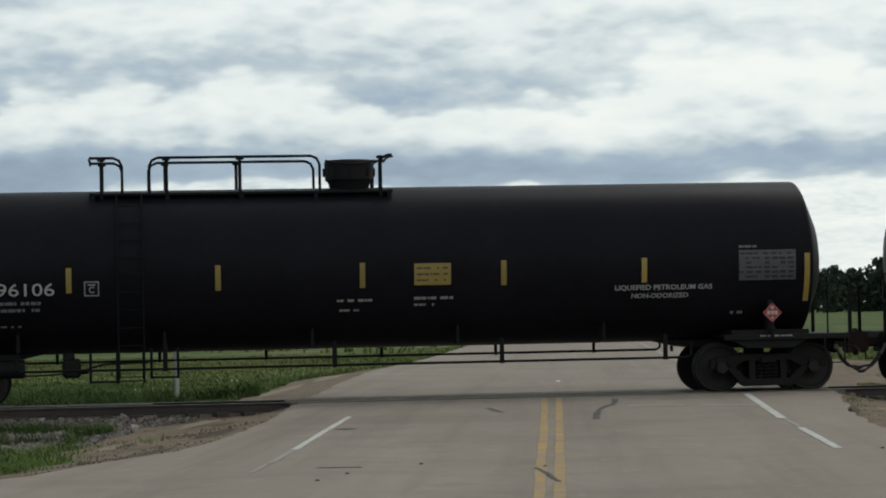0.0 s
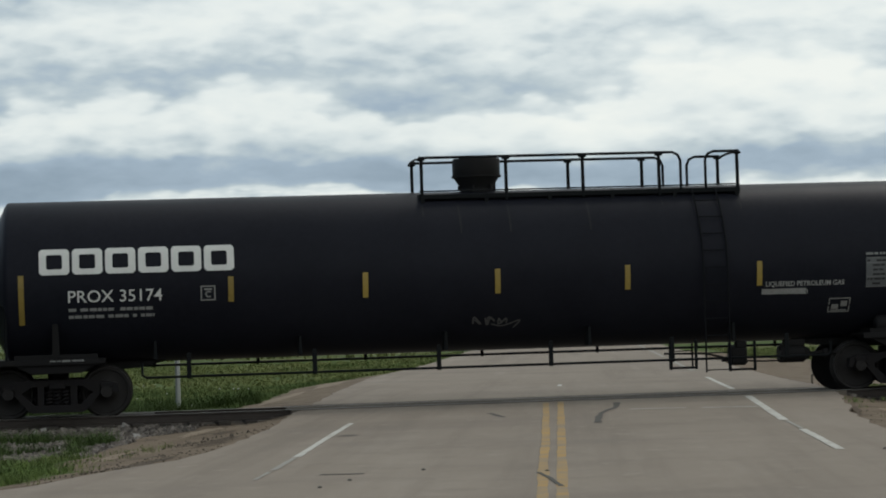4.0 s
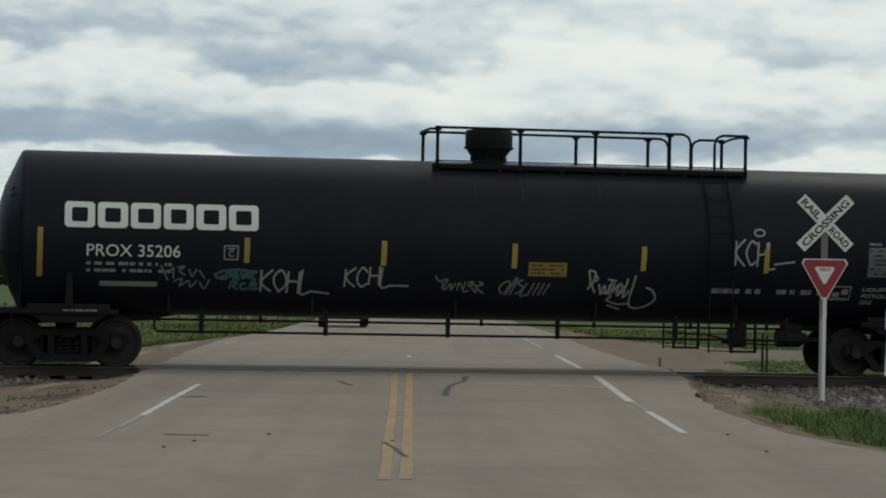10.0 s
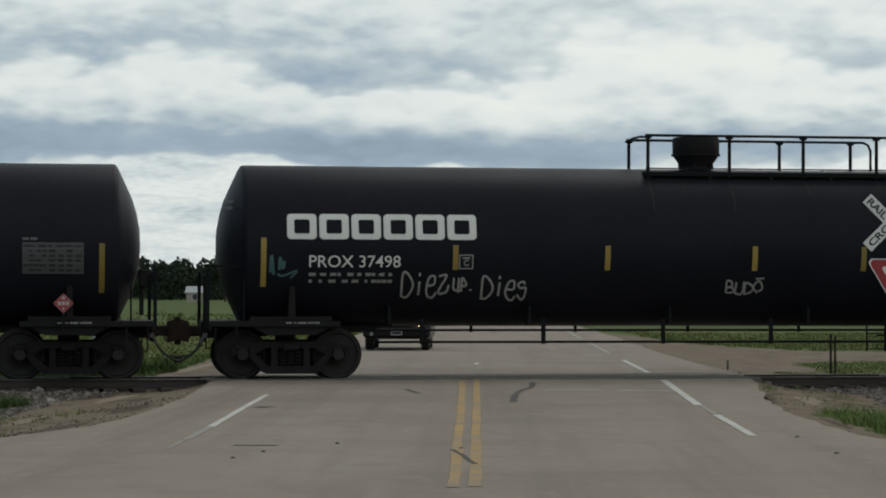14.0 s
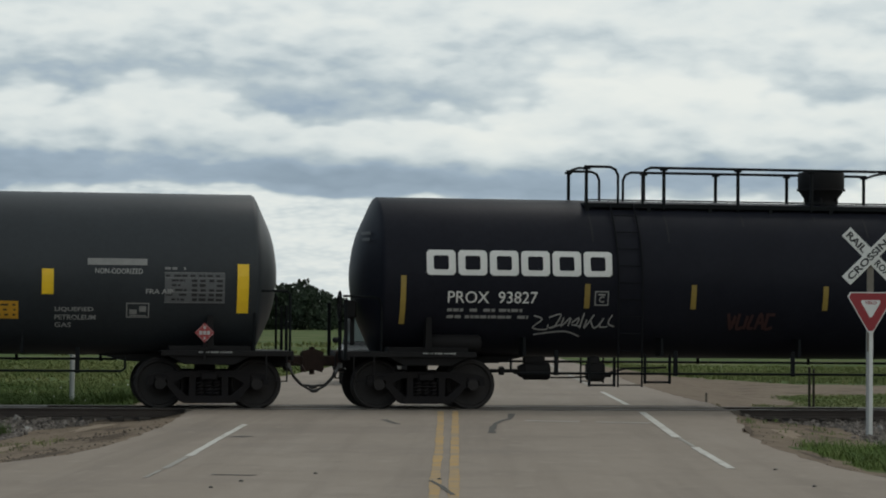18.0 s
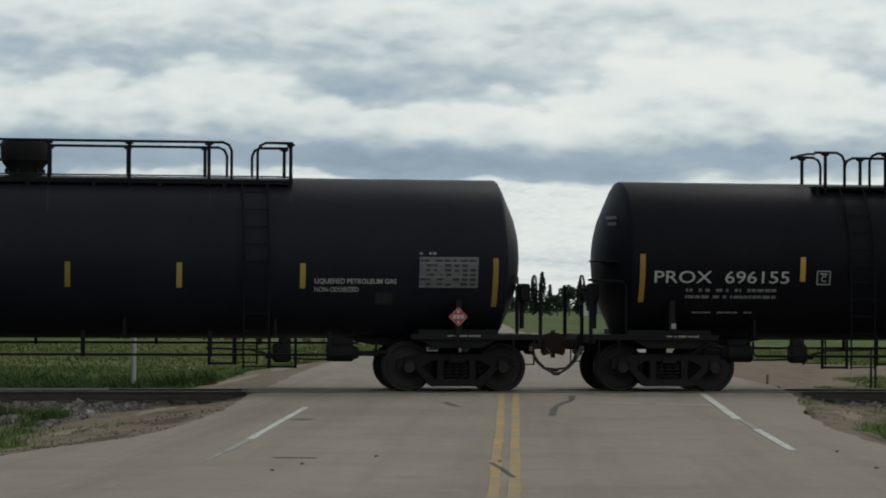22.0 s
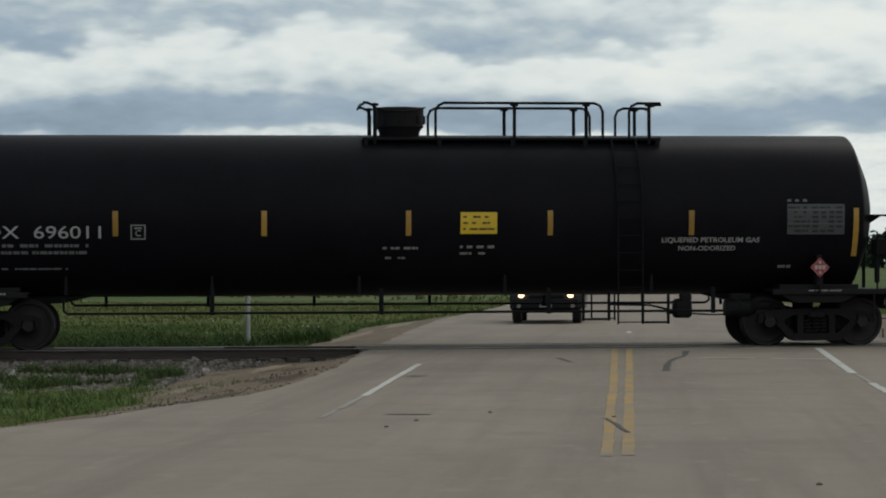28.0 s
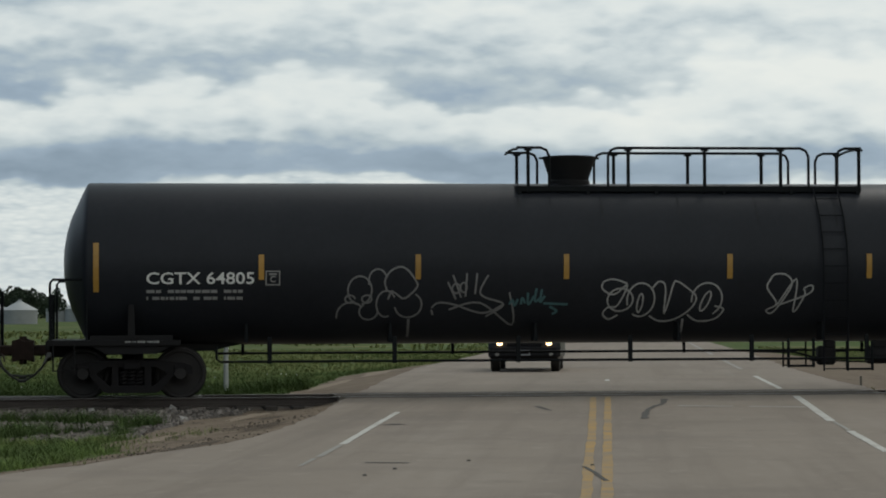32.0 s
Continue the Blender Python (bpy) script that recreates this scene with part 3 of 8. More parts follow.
def smooth_path(ctrl, steps=5, closed=False):
    n = len(ctrl)
    out = []
    for k in range(n if closed else n - 1):
        p = [ctrl[(k + j) % n] if closed else ctrl[min(max(k + j, 0), n - 1)] for j in (-1, 0, 1, 2)]
        for s in range(steps):
            u = s / steps
            out.append(tuple(0.5 * (2 * p[1][i] + (p[2][i] - p[0][i]) * u + (2 * p[0][i] - 5 * p[1][i] + 4 * p[2][i] - p[3][i]) * u * u + (3 * p[1][i] - p[0][i] - 3 * p[2][i] + p[3][i]) * u ** 3) for i in (0, 1)))
    out.append(ctrl[0] if closed else ctrl[-1])
    return out


def scrawl(g, x0, x1, z0, z1, seed, n=4, w=0.04):
    """A hand-sprayed tag: a row of quick strokes and loops."""
    rnd = random.Random(seed)
    cw = (x1 - x0) / n
    for k in range(n):
        c = x0 + cw * (k + 0.5)
        pts = []
        for j in range(rnd.randint(4, 6)):
            pts.append((c + cw * rnd.uniform(-0.42, 0.42), z0 + (z1 - z0) * (rnd.uniform(0.62, 1.0) if j % 2 else rnd.uniform(0.0, 0.4))))
        ribbon(g, smooth_path(pts, 4), w)
    if rnd.random() < 0.8:
        zz = z0 + (z1 - z0) * 0.12
        ribbon(g, smooth_path([(x0 + (x1 - x0) * 0.55, zz), (x0 + (x1 - x0) * 0.85, zz - 0.04), (x1 + 0.22, zz + 0.06), (x1 + 0.1, zz - 0.08)], 4), w * 0.8)


STROKES = {
    "B": "00 06 26 35 23 03 23 42 31 00", "U": "06 01 10 30 41 46", "D": "00 06 26 44 42 20 00", "O": "20 02 04 26 44 42 20", "i": "20 24/25 26", "e": "03 33 35 15 02 10 30 41", "s": "01 20 31 33 13 04 25 34",
    "z": "05 35 01 31 43", "u": "05 01 10 30 31 35 30 40", "p": "00 05 24 33 22 02", "P": "00 06 26 35 24 03", "C": "45 26 04 02 20 41", "A": "00 26 40/12 32", "S": "01 20 31 22 13 04 26 45", "n": "00 04 02 24 33 30",
    "V": "06 20 46", "K": "00 06/46 03 40", "H": "00 06/40 46/03 43", "T": "20 26/06 46", "Z": "06 46 00 40", "E": "40 10 02 13 33 13 04 16 46", "k": "00 06/35 02 40", "l": "06 00 20", "-": "03 43", ".": "10 11", "L": "06 00 30", "J": "36 31 10 01",
}


def tag(g, word, x0, x1, z0, z1, seed, w=0.035, hollow=0.0):
    """A sprayed word in loose hand-drawn letters; hollow letters are drawn by both their sides."""
    rnd = random.Random(seed)
    cw = (x1 - x0) / len(word)
    for k, ch in enumerate(word):
        if ch == " ":
            continue
        lift = rnd.uniform(-0.08, 0.08) * (z1 - z0)
        for stroke in STROKES[ch].split("/"):
            pts = [(x0 + cw * (k + 0.06 + 0.21 * int(q[0])) + rnd.uniform(-0.03, 0.03) * cw, z0 + lift + (z1 - z0) * int(q[1]) / 6 + rnd.uniform(-0.02, 0.02)) for q in stroke.split()]
            path = smooth_path(pts, 5)
            if not hollow:
                ribbon(g, path, w)
                continue
            sides = []
            for s in (-1, 1):
                side = []
                for j, (x, z) in enumerate(path):
                    ax, az = path[min(j + 1, len(path) - 1)]
                    bx, bz = path[max(j - 1, 0)]
                    d = math.hypot(ax - bx, az - bz) or 1.0
                    side.append((x - s * (az - bz) / d * hollow, z + s * (ax - bx) / d * hollow))
                sides.append(side)
            ribbon(g, sides[0] + sides[1][::-1] + sides[0][:1], w)


def sketch(g, x0, z0, unit, lines, w=0.03):
    """Loose sprayed lines: each is a run of points, right and down from a corner, in hundredths of the unit."""
    for line in lines.split("/"):
        pts = [tuple(float(v) for v in q.split(",")) for q in line.split()]
        ribbon(g, smooth_path([(x0 + x * unit / 100, z0 - z * unit / 100) for x, z in pts], 5), w)


def loop_line(g, x, z, rx, rz, a0=0.0, a1=360.0, w=0.03, lean=0.0):
    """A sprayed round, or a part of one."""
    n = max(5, int(abs(a1 - a0) / 24))
    pts = []
    for k in range(n + 1):
        a = radians(a0 + (a1 - a0) * k / n)
        pts.append((x + rx * math.cos(a) + lean * rz * math.sin(a), z + rz * math.sin(a)))
    ribbon(g, smooth_path(pts, 3), w)


def tank_mesh(hl, mat):
    g = Geo()
    end = [(0.0, 0.02), (0.015, 0.30), (0.07, 0.60), (0.145, 0.85), (0.235, 1.05), (0.305, 1.20), (0.365, 1.33), (0.41, 1.425), (0.445, 1.485), (0.475, 1.512), (0.51, RAD)]
    prof = [(-hl + a, r) for a, r in end]
    prof += [(-hl + 2.2 + (2 * hl - 4.4) * j / 6, RAD) for j in range(7)]
    prof += [(hl - a, r) for a, r in reversed(end)]
    g.lathe(prof, "x", 72, (0, 0, AXIS))
    return g.mesh("tank", mat, 38)


def wheelset_mesh():
    g = Geo()
    for s in (-1, 1):
        prof = [(0.79, 0.10), (0.80, 0.11), (0.755, 0.16), (0.745, 0.30), (0.755, 0.385), (0.788, 0.40), (0.79, 0.447), (0.78, 0.457), (0.70, 0.459), (0.685, 0.487), (0.662, 0.487), (0.655, 0.42), (0.70, 0.30), (0.68, 0.10)]
        g.lathe([(s * a, r) for a, r in prof], "y", 36)
    g.cyl((0, -1.05, 0), (0, 1.05, 0), 0.075, 12)
    for s in (-1, 1):
        g.cyl((0, s * 0.96, 0), (0, s * 1.12, 0), 0.105, 14)
        for k in range(3):
            a = k * 2.094
            g.cyl((0.06 * math.cos(a), s * 1.12, 0.06 * math.sin(a)), (0.06 * math.cos(a), s * 1.14, 0.06 * math.sin(a)), 0.016, 6)
    return g.mesh("wheelset", M["wheel_steel"], 40)


def side_frame_mesh():
    g = Geo()
    y0, y1 = -0.09, 0.09
    g.slab([(-1.12, 0.44), (-1.10, 0.60), (-0.95, 0.655), (-0.5, 0.70), (0.5, 0.70), (0.95, 0.655), (1.10, 0.60), (1.12, 0.44), (1.02, 0.44), (1.0, 0.53), (0.78, 0.53), (0.74, 0.44), (0.66, 0.46), (0.45, 0.58), (-0.45, 0.58), (-0.66, 0.46), (-0.74, 0.44), (-0.78, 0.53), (-1.0, 0.53), (-1.02, 0.44)], y0, y1)
    for s in (-1, 1):
        g.slab([(s * 0.80, 0.46), (s * 0.66, 0.47), (s * 0.36, 0.20), (s * 0.44, 0.10), (s * 0.52, 0.13)], y0, y1)
        g.slab([(s * 0.36, 0.58), (s * 0.24, 0.58), (s * 0.24, 0.22), (s * 0.36, 0.22)], y0 + 0.01, y1 - 0.01)
        g.box((s * 0.889, 0, 0.575), (0.24, 0.24, 0.10), 0.02)
    g.slab([(-0.46, 0.10), (0.46, 0.10), (0.42, 0.24), (-0.42, 0.24)], y0 - 0.02, y1 + 0.02)
    g.box((0, 0, 0.60), (0.30, 0.30, 0.14), 0.02)
    return g.mesh("side_frame", M["truck_steel"], 30)


def spring_mesh():
    g = Geo()
    for k in range(-1, 2):
        turns = [(0.148 * k + 0.060 * math.cos(a), 0.060 * math.sin(a), 0.24 + 0.26 * a / 25.2) for a in [j * 25.2 / 28 for j in range(29)]]
        g.tube(turns, 0.024, 5)
    return g.mesh("spring_nest", M["truck_steel"], 40)


def bolster_mesh():
    g = Geo()
    g.box((0, 0, 0.58), (0.36, 2.0, 0.20), 0.04)
    g.cyl((0, 0, 0.66), (0, 0, 0.80), 0.20, 18)
    for s in (-1, 1):
        g.box((0, s * 0.62, 0.37), (0.98, 0.05, 0.40), 0.02)
        g.box((s * 0.40, 0, 0.42), (0.08, 1.5, 0.12), 0.02)
        g.tube([(s * 0.40, 0.3, 0.40), (s * 0.10, 0.3, 0.36), (-s * 0.30, 0.3, 0.42)], 0.022, 6)
        for q in (-1, 1):
            g.slab([(s * 0.40, 0.26), (s * 0.47, 0.34), (s * 0.47, 0.56), (s * 0.40, 0.60)], q * 0.72 - 0.05, q * 0.72 + 0.05)
    return g.mesh("bolster", M["truck_steel"], 30)


def truck(car, x):
    t = part("truck", cached("bolster", bolster_mesh), car, "dark cast steel truck", pose(x, 0, 0))
    wheels = []
    for s in (-1, 1):
        part("side_frame", cached("side_frame", side_frame_mesh), t, m=pose(0, s * 1.0, 0))
        part("spring_nest", cached("spring", spring_mesh), t, m=pose(0, s * 1.0, 0))
        w = part("wheelset", cached("wheelset", wheelset_mesh), t, m=pose(s * 0.889, 0, 0.457))
        wheels.append((w, x + s * 0.889, pose(s * 0.889, 0, 0.457)))
    return wheels


def sill_mesh(l2, hl, tx):
    """Stub sill, end sill and end platform of one end (towards +x)."""
    g = Geo()
    g.slab([(tx - 2.1, 1.00), (tx - 1.5, 0.86), (l2 - 0.42, 0.74), (l2 - 0.42, 1.02), (tx - 1.5, 1.10)], -0.24, 0.24)
    g.slab([(tx - 0.75, 0.98), (tx - 0.45, 0.82), (tx + 0.45, 0.82), (tx + 0.75, 0.98), (tx + 0.75, 1.16), (tx - 0.75, 1.16)], -1.32, 1.32)
    for s in (-1, 1):
        g.slab([(tx - 0.07, 1.10), (tx + 0.07, 1.10), (tx + 0.05, 1.72), (tx - 0.05, 1.72)], s * 1.24 - 0.12, s * 1.24 + 0.12)
    return g.mesh("sill", M["frame_black"], 30)


def end_platform_mesh(l2, tx, style):
    g = Geo()
    x0, x1 = tx - 0.9, l2 - 0.50
    g.box(((x0 + x1) / 2, 0, 1.05), (x1 - x0, 2.75, 0.05), 0.01)
    g.box((x1 - 0.02, 0, 0.99), (0.06, 2.75, 0.17), 0.01)
    for s in (-1, 1):
        g.box(((x0 + x1) / 2, s * 1.36, 1.02), (x1 - x0, 0.04, 0.10), 0.01)
        g.tube([(x1 - 0.12, s * 1.38, 1.0), (x1 - 0.12, s * 1.40, 0.52), (x1 - 0.50, s * 1.40, 0.52), (x1 - 0.50, s * 1.38, 1.0)], 0.018, 6)
    return g.mesh("end_platform", M["frame_black"], 30)


def end_posts(car, l2, hl, e, style):
    """Hand rails of the end platform."""
    x = l2 - 0.56
    if style == "posts":
        x += 0.08
        for y, h in ((-1.30, 2.04), (1.30, 2.00)) + (((-0.42, 1.92),) if e < 0 else ()):
            me = cached(("end_post", round(h, 2)), lambda: Geo().box((0, 0, (h + 0.9) / 2), (0.066, 0.055, h - 0.9), 0.01).mesh("end_post", M["rail_paint"]))
            part("end_post", me, car, m=pose(e * x, y, 0))
        if e < 0:
            me = cached("end_arm", lambda: Geo().tube([(0.06, -1.33, 2.10), (-0.54, -1.34, 2.08), (-0.62, -1.34, 2.05), (-0.66, -1.34, 1.97), (-0.66, -1.34, 1.05)], 0.024, 6).mesh("end_rail", M["rail_paint"], 40))
            part("end_rail", me, car, "bent grab rail over the end platform", pose(e * x, 0, 0) @ Matrix.Diagonal((e, 1, 1, 1)))
        else:
            me = cached("end_bracket", lambda: Geo().tube([(-0.56, -1.30, 2.14), (-0.50, -1.33, 2.16), (-0.44, -1.33, 2.14), (-0.44, -1.33, 1.05)], 0.018, 6).mesh("end_rail", M["rail_paint"], 40))
            part("end_rail", me, car, "thin grab rail by the tank head", pose(e * x, 0, 0))
    else:
        for y in (-1.32, 1.32):
            me = cached("end_hoop", lambda: Geo().tube([(-0.66, 0, 1.0), (-0.66, 0, 2.10), (-0.60, 0, 2.18), (-0.05, 0, 2.18), (0.0, 0, 2.12), (0.0, 0, 1.0)], 0.026, 6).mesh("end_rail", M["rail_paint"], 40))
            part("end_rail", me, car, m=pose(e * x, y, 0) @ Matrix.Diagonal((e, 1, 1, 1)))
        for y in (-0.45, 0.45):
            me = cached(("end_post", 1.9), lambda: Geo().box((0, 0, 1.42), (0.055, 0.055, 1.0), 0.01).mesh("end_post", M["rail_paint"]))
            part("end_post", me, car, m=pose(e * (x + 0.02), y, 0))


def hand_brake_mesh():
    g = Geo()
    g.box((0, 0, 1.66), (0.20, 0.34, 0.34), 0.03)
    g.box((-0.04, 0, 1.28), (0.08, 0.10, 0.60), 0.01)
    g.tube([(0.20, 0.27 * math.cos(a), 1.72 + 0.27 * math.sin(a)) for a in [k * math.pi / 10 for k in range(21)]], 0.020, 6)
    for k in range(5):
        a = k * 1.2566
        g.cyl((0.20, 0, 1.72), (0.20, 0.26 * math.cos(a), 1.72 + 0.26 * math.sin(a)), 0.013, 6)
    g.cyl((0.08, 0, 1.72), (0.23, 0, 1.72), 0.035, 8)
    return g.mesh("hand_brake", M["frame_black"], 40)


def coupler_mesh():
    """From the end sill to the pulling face at x = 0."""
    g = Geo()
    g.box((-0.36, 0, 0.88), (0.40, 0.20, 0.20), 0.03)
    g.box((-0.48, 0, 0.88), (0.10, 0.56, 0.40), 0.03)
    g.slab([(-0.20, 0.66), (-0.05, 0.70), (0.06, 0.74), (0.06, 1.02), (-0.05, 1.10), (-0.20, 1.06)], -0.20, 0.06)
    g.slab([(-0.20, 0.70), (0.10, 0.72), (0.13, 0.76), (0.13, 1.0), (0.08, 1.06), (-0.20, 1.04)], 0.06, 0.22)
    g.cyl((-0.02, -0.10, 0.62), (-0.02, -0.10, 1.14), 0.045, 10)
    g.tube([(-0.45, -0.5, 0.86), (-0.30, -1.0, 0.80), (-0.26, -1.25, 0.70)], 0.016, 6)
    return g.mesh("coupler", M["coupler_rust"], 30)


def hose_mesh(y, drop, dx):
    g = Geo()
    pts = [(-0.50 + dx, y, 0.80), (-0.46 + dx, y, 0.72), (-0.36, y, 0.56), (-0.22, y, 0.42), (-0.08, y, 0.80 - drop - 0.06), (0.0, y, 0.80 - drop - 0.08)]
    g.tube(pts, 0.022, 8)
    g.cyl((-0.07, y, 0.80 - drop - 0.075), (0.0, y, 0.80 - drop - 0.085), 0.034, 8)
    return g.mesh("air_hose", M["rubber"], 50)


def hose_end_mesh():
    g = Geo()
    g.slab([(-0.535, 0.755), (-0.465, 0.755), (-0.43, 0.64), (-0.40, 0.64), (-0.425, 0.75), (-0.465, 0.845), (-0.535, 0.845)], -0.03, 0.03)
    return g.mesh("angle_cock", M["hose_bright"], 40)


def dome_mesh(style):
    g = Geo()
    if style == "bucket":
        g.lathe([(3.90, 0.34), (3.94, 0.36), (4.10, 0.40), (4.16, 0.46), (4.50, 0.47), (4.53, 0.44), (4.54, 0.30)], "z", 28)
        for k in range(8):
            a = k * math.pi / 4
            g.box((0.475 * math.cos(a), 0.475 * math.sin(a), 4.30), (0.05, 0.05, 0.16), 0.01)
        g.tube([(-0.47, -0.30, 4.52), (-0.25, -0.44, 4.46), (0.0, -0.50, 4.44), (0.25, -0.44, 4.46), (0.47, -0.30, 4.52)], 0.016, 6)
    elif style == "flare":
        g.lathe([(3.88, 0.33), (4.06, 0.31), (4.10, 0.32), (4.24, 0.42), (4.33, 0.455), (4.60, 0.46), (4.63, 0.44), (4.64, 0.30)], "z", 28)
        g.lathe([(4.27, 0.47), (4.27, 0.475), (4.31, 0.475), (4.31, 0.47)], "z", 28)
        for k in range(6):
            a = k * math.pi / 3 + 0.2
            g.cyl((0.35 * math.cos(a), 0.35 * math.sin(a), 4.02), (0.35 * math.cos(a), 0.35 * math.sin(a), 4.12), 0.03, 8)
    else:
        g.lathe([(3.88, 0.40), (4.05, 0.40), (4.08, 0.37), (4.20, 0.41), (4.46, 0.495), (4.50, 0.51), (4.53, 0.50), (4.53, 0.30)], "z", 28)
        g.box((0.52, 0.0, 4.50), (0.12, 0.10, 0.04), 0.01)
        g.box((-0.52, 0.0, 4.50), (0.12, 0.10, 0.04), 0.01)
    return g.mesh("dome", M["frame_black"], 35)


def deck_mesh(p0, p1, style):
    g = Geo()
    depth = {"bucket": 0.05, "flare": 0.09, "taper": 0.11}[style]
    w = 0.80
    for s in (-1, 1):
        g.box(((p0 + p1) / 2, s * 0.66, 3.91), (p1 - p0, 0.30, 0.035), 0.008)
        g.box(((p0 + p1) / 2, s * w, 3.91 - depth / 2 + 0.02), (p1 - p0, 0.035, depth), 0.008)
        if style == "flare":
            g.box(((p0 + p1) / 2, s * w, 3.99), (p1 - p0, 0.03, 0.025), 0.006)
    for x in (p0 + 0.02, p1 - 0.02):
        g.box((x, 0, 3.905), (0.05, 2 * w, 0.07), 0.01)
    n = max(2, round((p1 - p0) / 1.35))
    for k in range(n + 1):
        x = p0 + 0.06 + (p1 - p0 - 0.12) * k / n
        for s in (-1, 1):
            g.slab([(x - 0.04, 3.90), (x + 0.04, 3.90), (x + 0.03, 3.70), (x - 0.03, 3.70)], s * 0.80 - 0.025, s * 0.80 + 0.025)
            g.box((x, s * 0.40, 3.92), (0.05, 0.80, 0.04), 0.008)
    return g.mesh("walkway", M["rail_paint"], 30)


POST = 0.030


def rail_run(car, x0, x1, y, top, posts, r0=True, r1=True):
    """A hand rail along the car with bent-down ends, and its posts as parts."""
    base = 3.90
    pts = []
    if r0:
        pts += [(x0, y, base), (x0, y, top - 0.16), (x0 + 0.05, y, top - 0.05), (x0 + 0.16, y, top)]
    else:
        pts += [(x0, y, top)]
    if r1:
        pts += [(x1 - 0.16, y, top), (x1 - 0.05, y, top - 0.05), (x1, y, top - 0.16), (x1, y, base)]
    else:
        pts += [(x1, y, top)]
    part("hand_rail", Geo().tube(pts, POST * 0.9, 7).mesh("hand_rail", M["rail_paint"], 50), car)
    me = cached(("rail_post", round(top, 2)), lambda: Geo().box((0, 0, (top + base - 0.1) / 2), (0.062, 0.05, top - base + 0.1), 0.012).mesh("rail_post", M["rail_paint"]))
    collar = cached(("post_collar", round(top, 2)), lambda: Geo().box((0, 0, top - 0.035), (0.15, 0.07, 0.05), 0.015).mesh("post_collar", M["rail_paint"]))
    for x in posts:
        part("post_collar", collar, part("rail_post", me, car, m=pose(x, y, 0)))


def top_works(car, style, p0, p1, flip):
    """Dome, walkway and railings. p0..p1 holds for the dome near the right end; flip turns it round."""
    f = -1 if flip else 1
    a, b = sorted((f * p0, f * p1))
    part("dome", cached(("dome", style), lambda: dome_mesh(style)), car, "dark steel valve housing")
    part("walkway", cached(("deck", a, b, style), lambda: deck_mesh(a, b, style)), car)
    top = {"bucket": 4.58, "flare": 4.62, "taper": 4.65}[style]
    gap0, gap1 = {"bucket": (p0 + 0.60, p0 + 1.10), "flare": (p0 + 0.66, p0 + 1.14), "taper": (p0 + 0.48, p0 + 1.02)}[style]  # where the ladder comes up

    def span(x0, x1):
        return sorted((f * x0, f * x1))

    inset = 0.22 if style == "bucket" else 0.04
    for y in (-0.80, 0.80):
        s0, s1 = span(p0, gap0)
        rail_run(car, s0, s1, y, top, [f * (p0 + inset)], bool(flip), not flip)
        d0, d1 = -0.62, 0.50
        if style == "flare":
            s0, s1 = span(gap1, p1)
            rail_run(car, s0, s1, y, top, [f * (gap1 + (p1 - gap1) * k) for k in (0.084, 0.377, 0.67, 0.99)], not flip, bool(flip))
        else:
            s0, s1 = span(gap1, d0)
            rail_run(car, s0, s1, y, top, [f * (gap1 + (d0 - gap1) * k) for k in ((0.10, 0.53) if style == "bucket" else (0.14, 0.52, 0.90))])
            s0, s1 = span(d1, p1)
            rail_run(car, s0, s1, y, top, [f * (p1 - 0.22)], not flip, bool(flip))
    for x in (f * p0, f * p1):
        part("end_bar", cached(("end_bar", top), lambda: Geo().tube([(0, -0.80, top - 0.03), (0, -0.3, top), (0, 0.3, top), (0, 0.80, top - 0.03)], POST * 0.8, 7).mesh("end_bar", M["rail_paint"], 50)), car, m=pose(x, 0, 0))
    # side ladders
    def ladder():
        g = Geo()
        path = [(-0.82, 3.92), (-1.08, 3.66), (-1.36, 3.30), (-1.56, 2.85), (-1.62, 2.47), (-1.62, 1.60), (-1.60, 0.44)]
        for x in (-0.23, 0.23):
            g.tube([(x, y, z) for y, z in path], 0.018, 6)
        for k in range(11):
            z = 0.48 + 0.32 * k
            y = path[-1][0]
            for (ya, za), (yb, zb) in zip(path, path[1:]):
                if zb <= z <= za:
                    y = yb + (ya - yb) * (z - zb) / (za - zb)
            g.cyl((-0.23, y, z), (0.23, y, z), 0.010, 6)
        return g.mesh("ladder", M["ladder_black"], 50)

    me = cached("ladder", ladder)
    for s in (1, -1):
        part("ladder", me, car, m=pose(f * (p0 + 0.72), 0, 0) @ Matrix.Diagonal((1, s, 1, 1)))

    def stirrup():
        g = Geo()
        for x in (-0.24, 0.24):
            g.box((x, -1.42, 0.72), (0.05, 0.05, 0.56), 0.01)
        g.box((0, -1.42, 0.47), (0.53, 0.06, 0.04), 0.01)
        return g.mesh("step", M["rail_paint"])

    part("step", cached("stirrup", stirrup), car, m=pose(f * (p0 + 0.22), 0, 0))
    part("step", cached("stirrup", stirrup), car, m=pose(f * (p0 + 1.32), 0.1, 0.06))


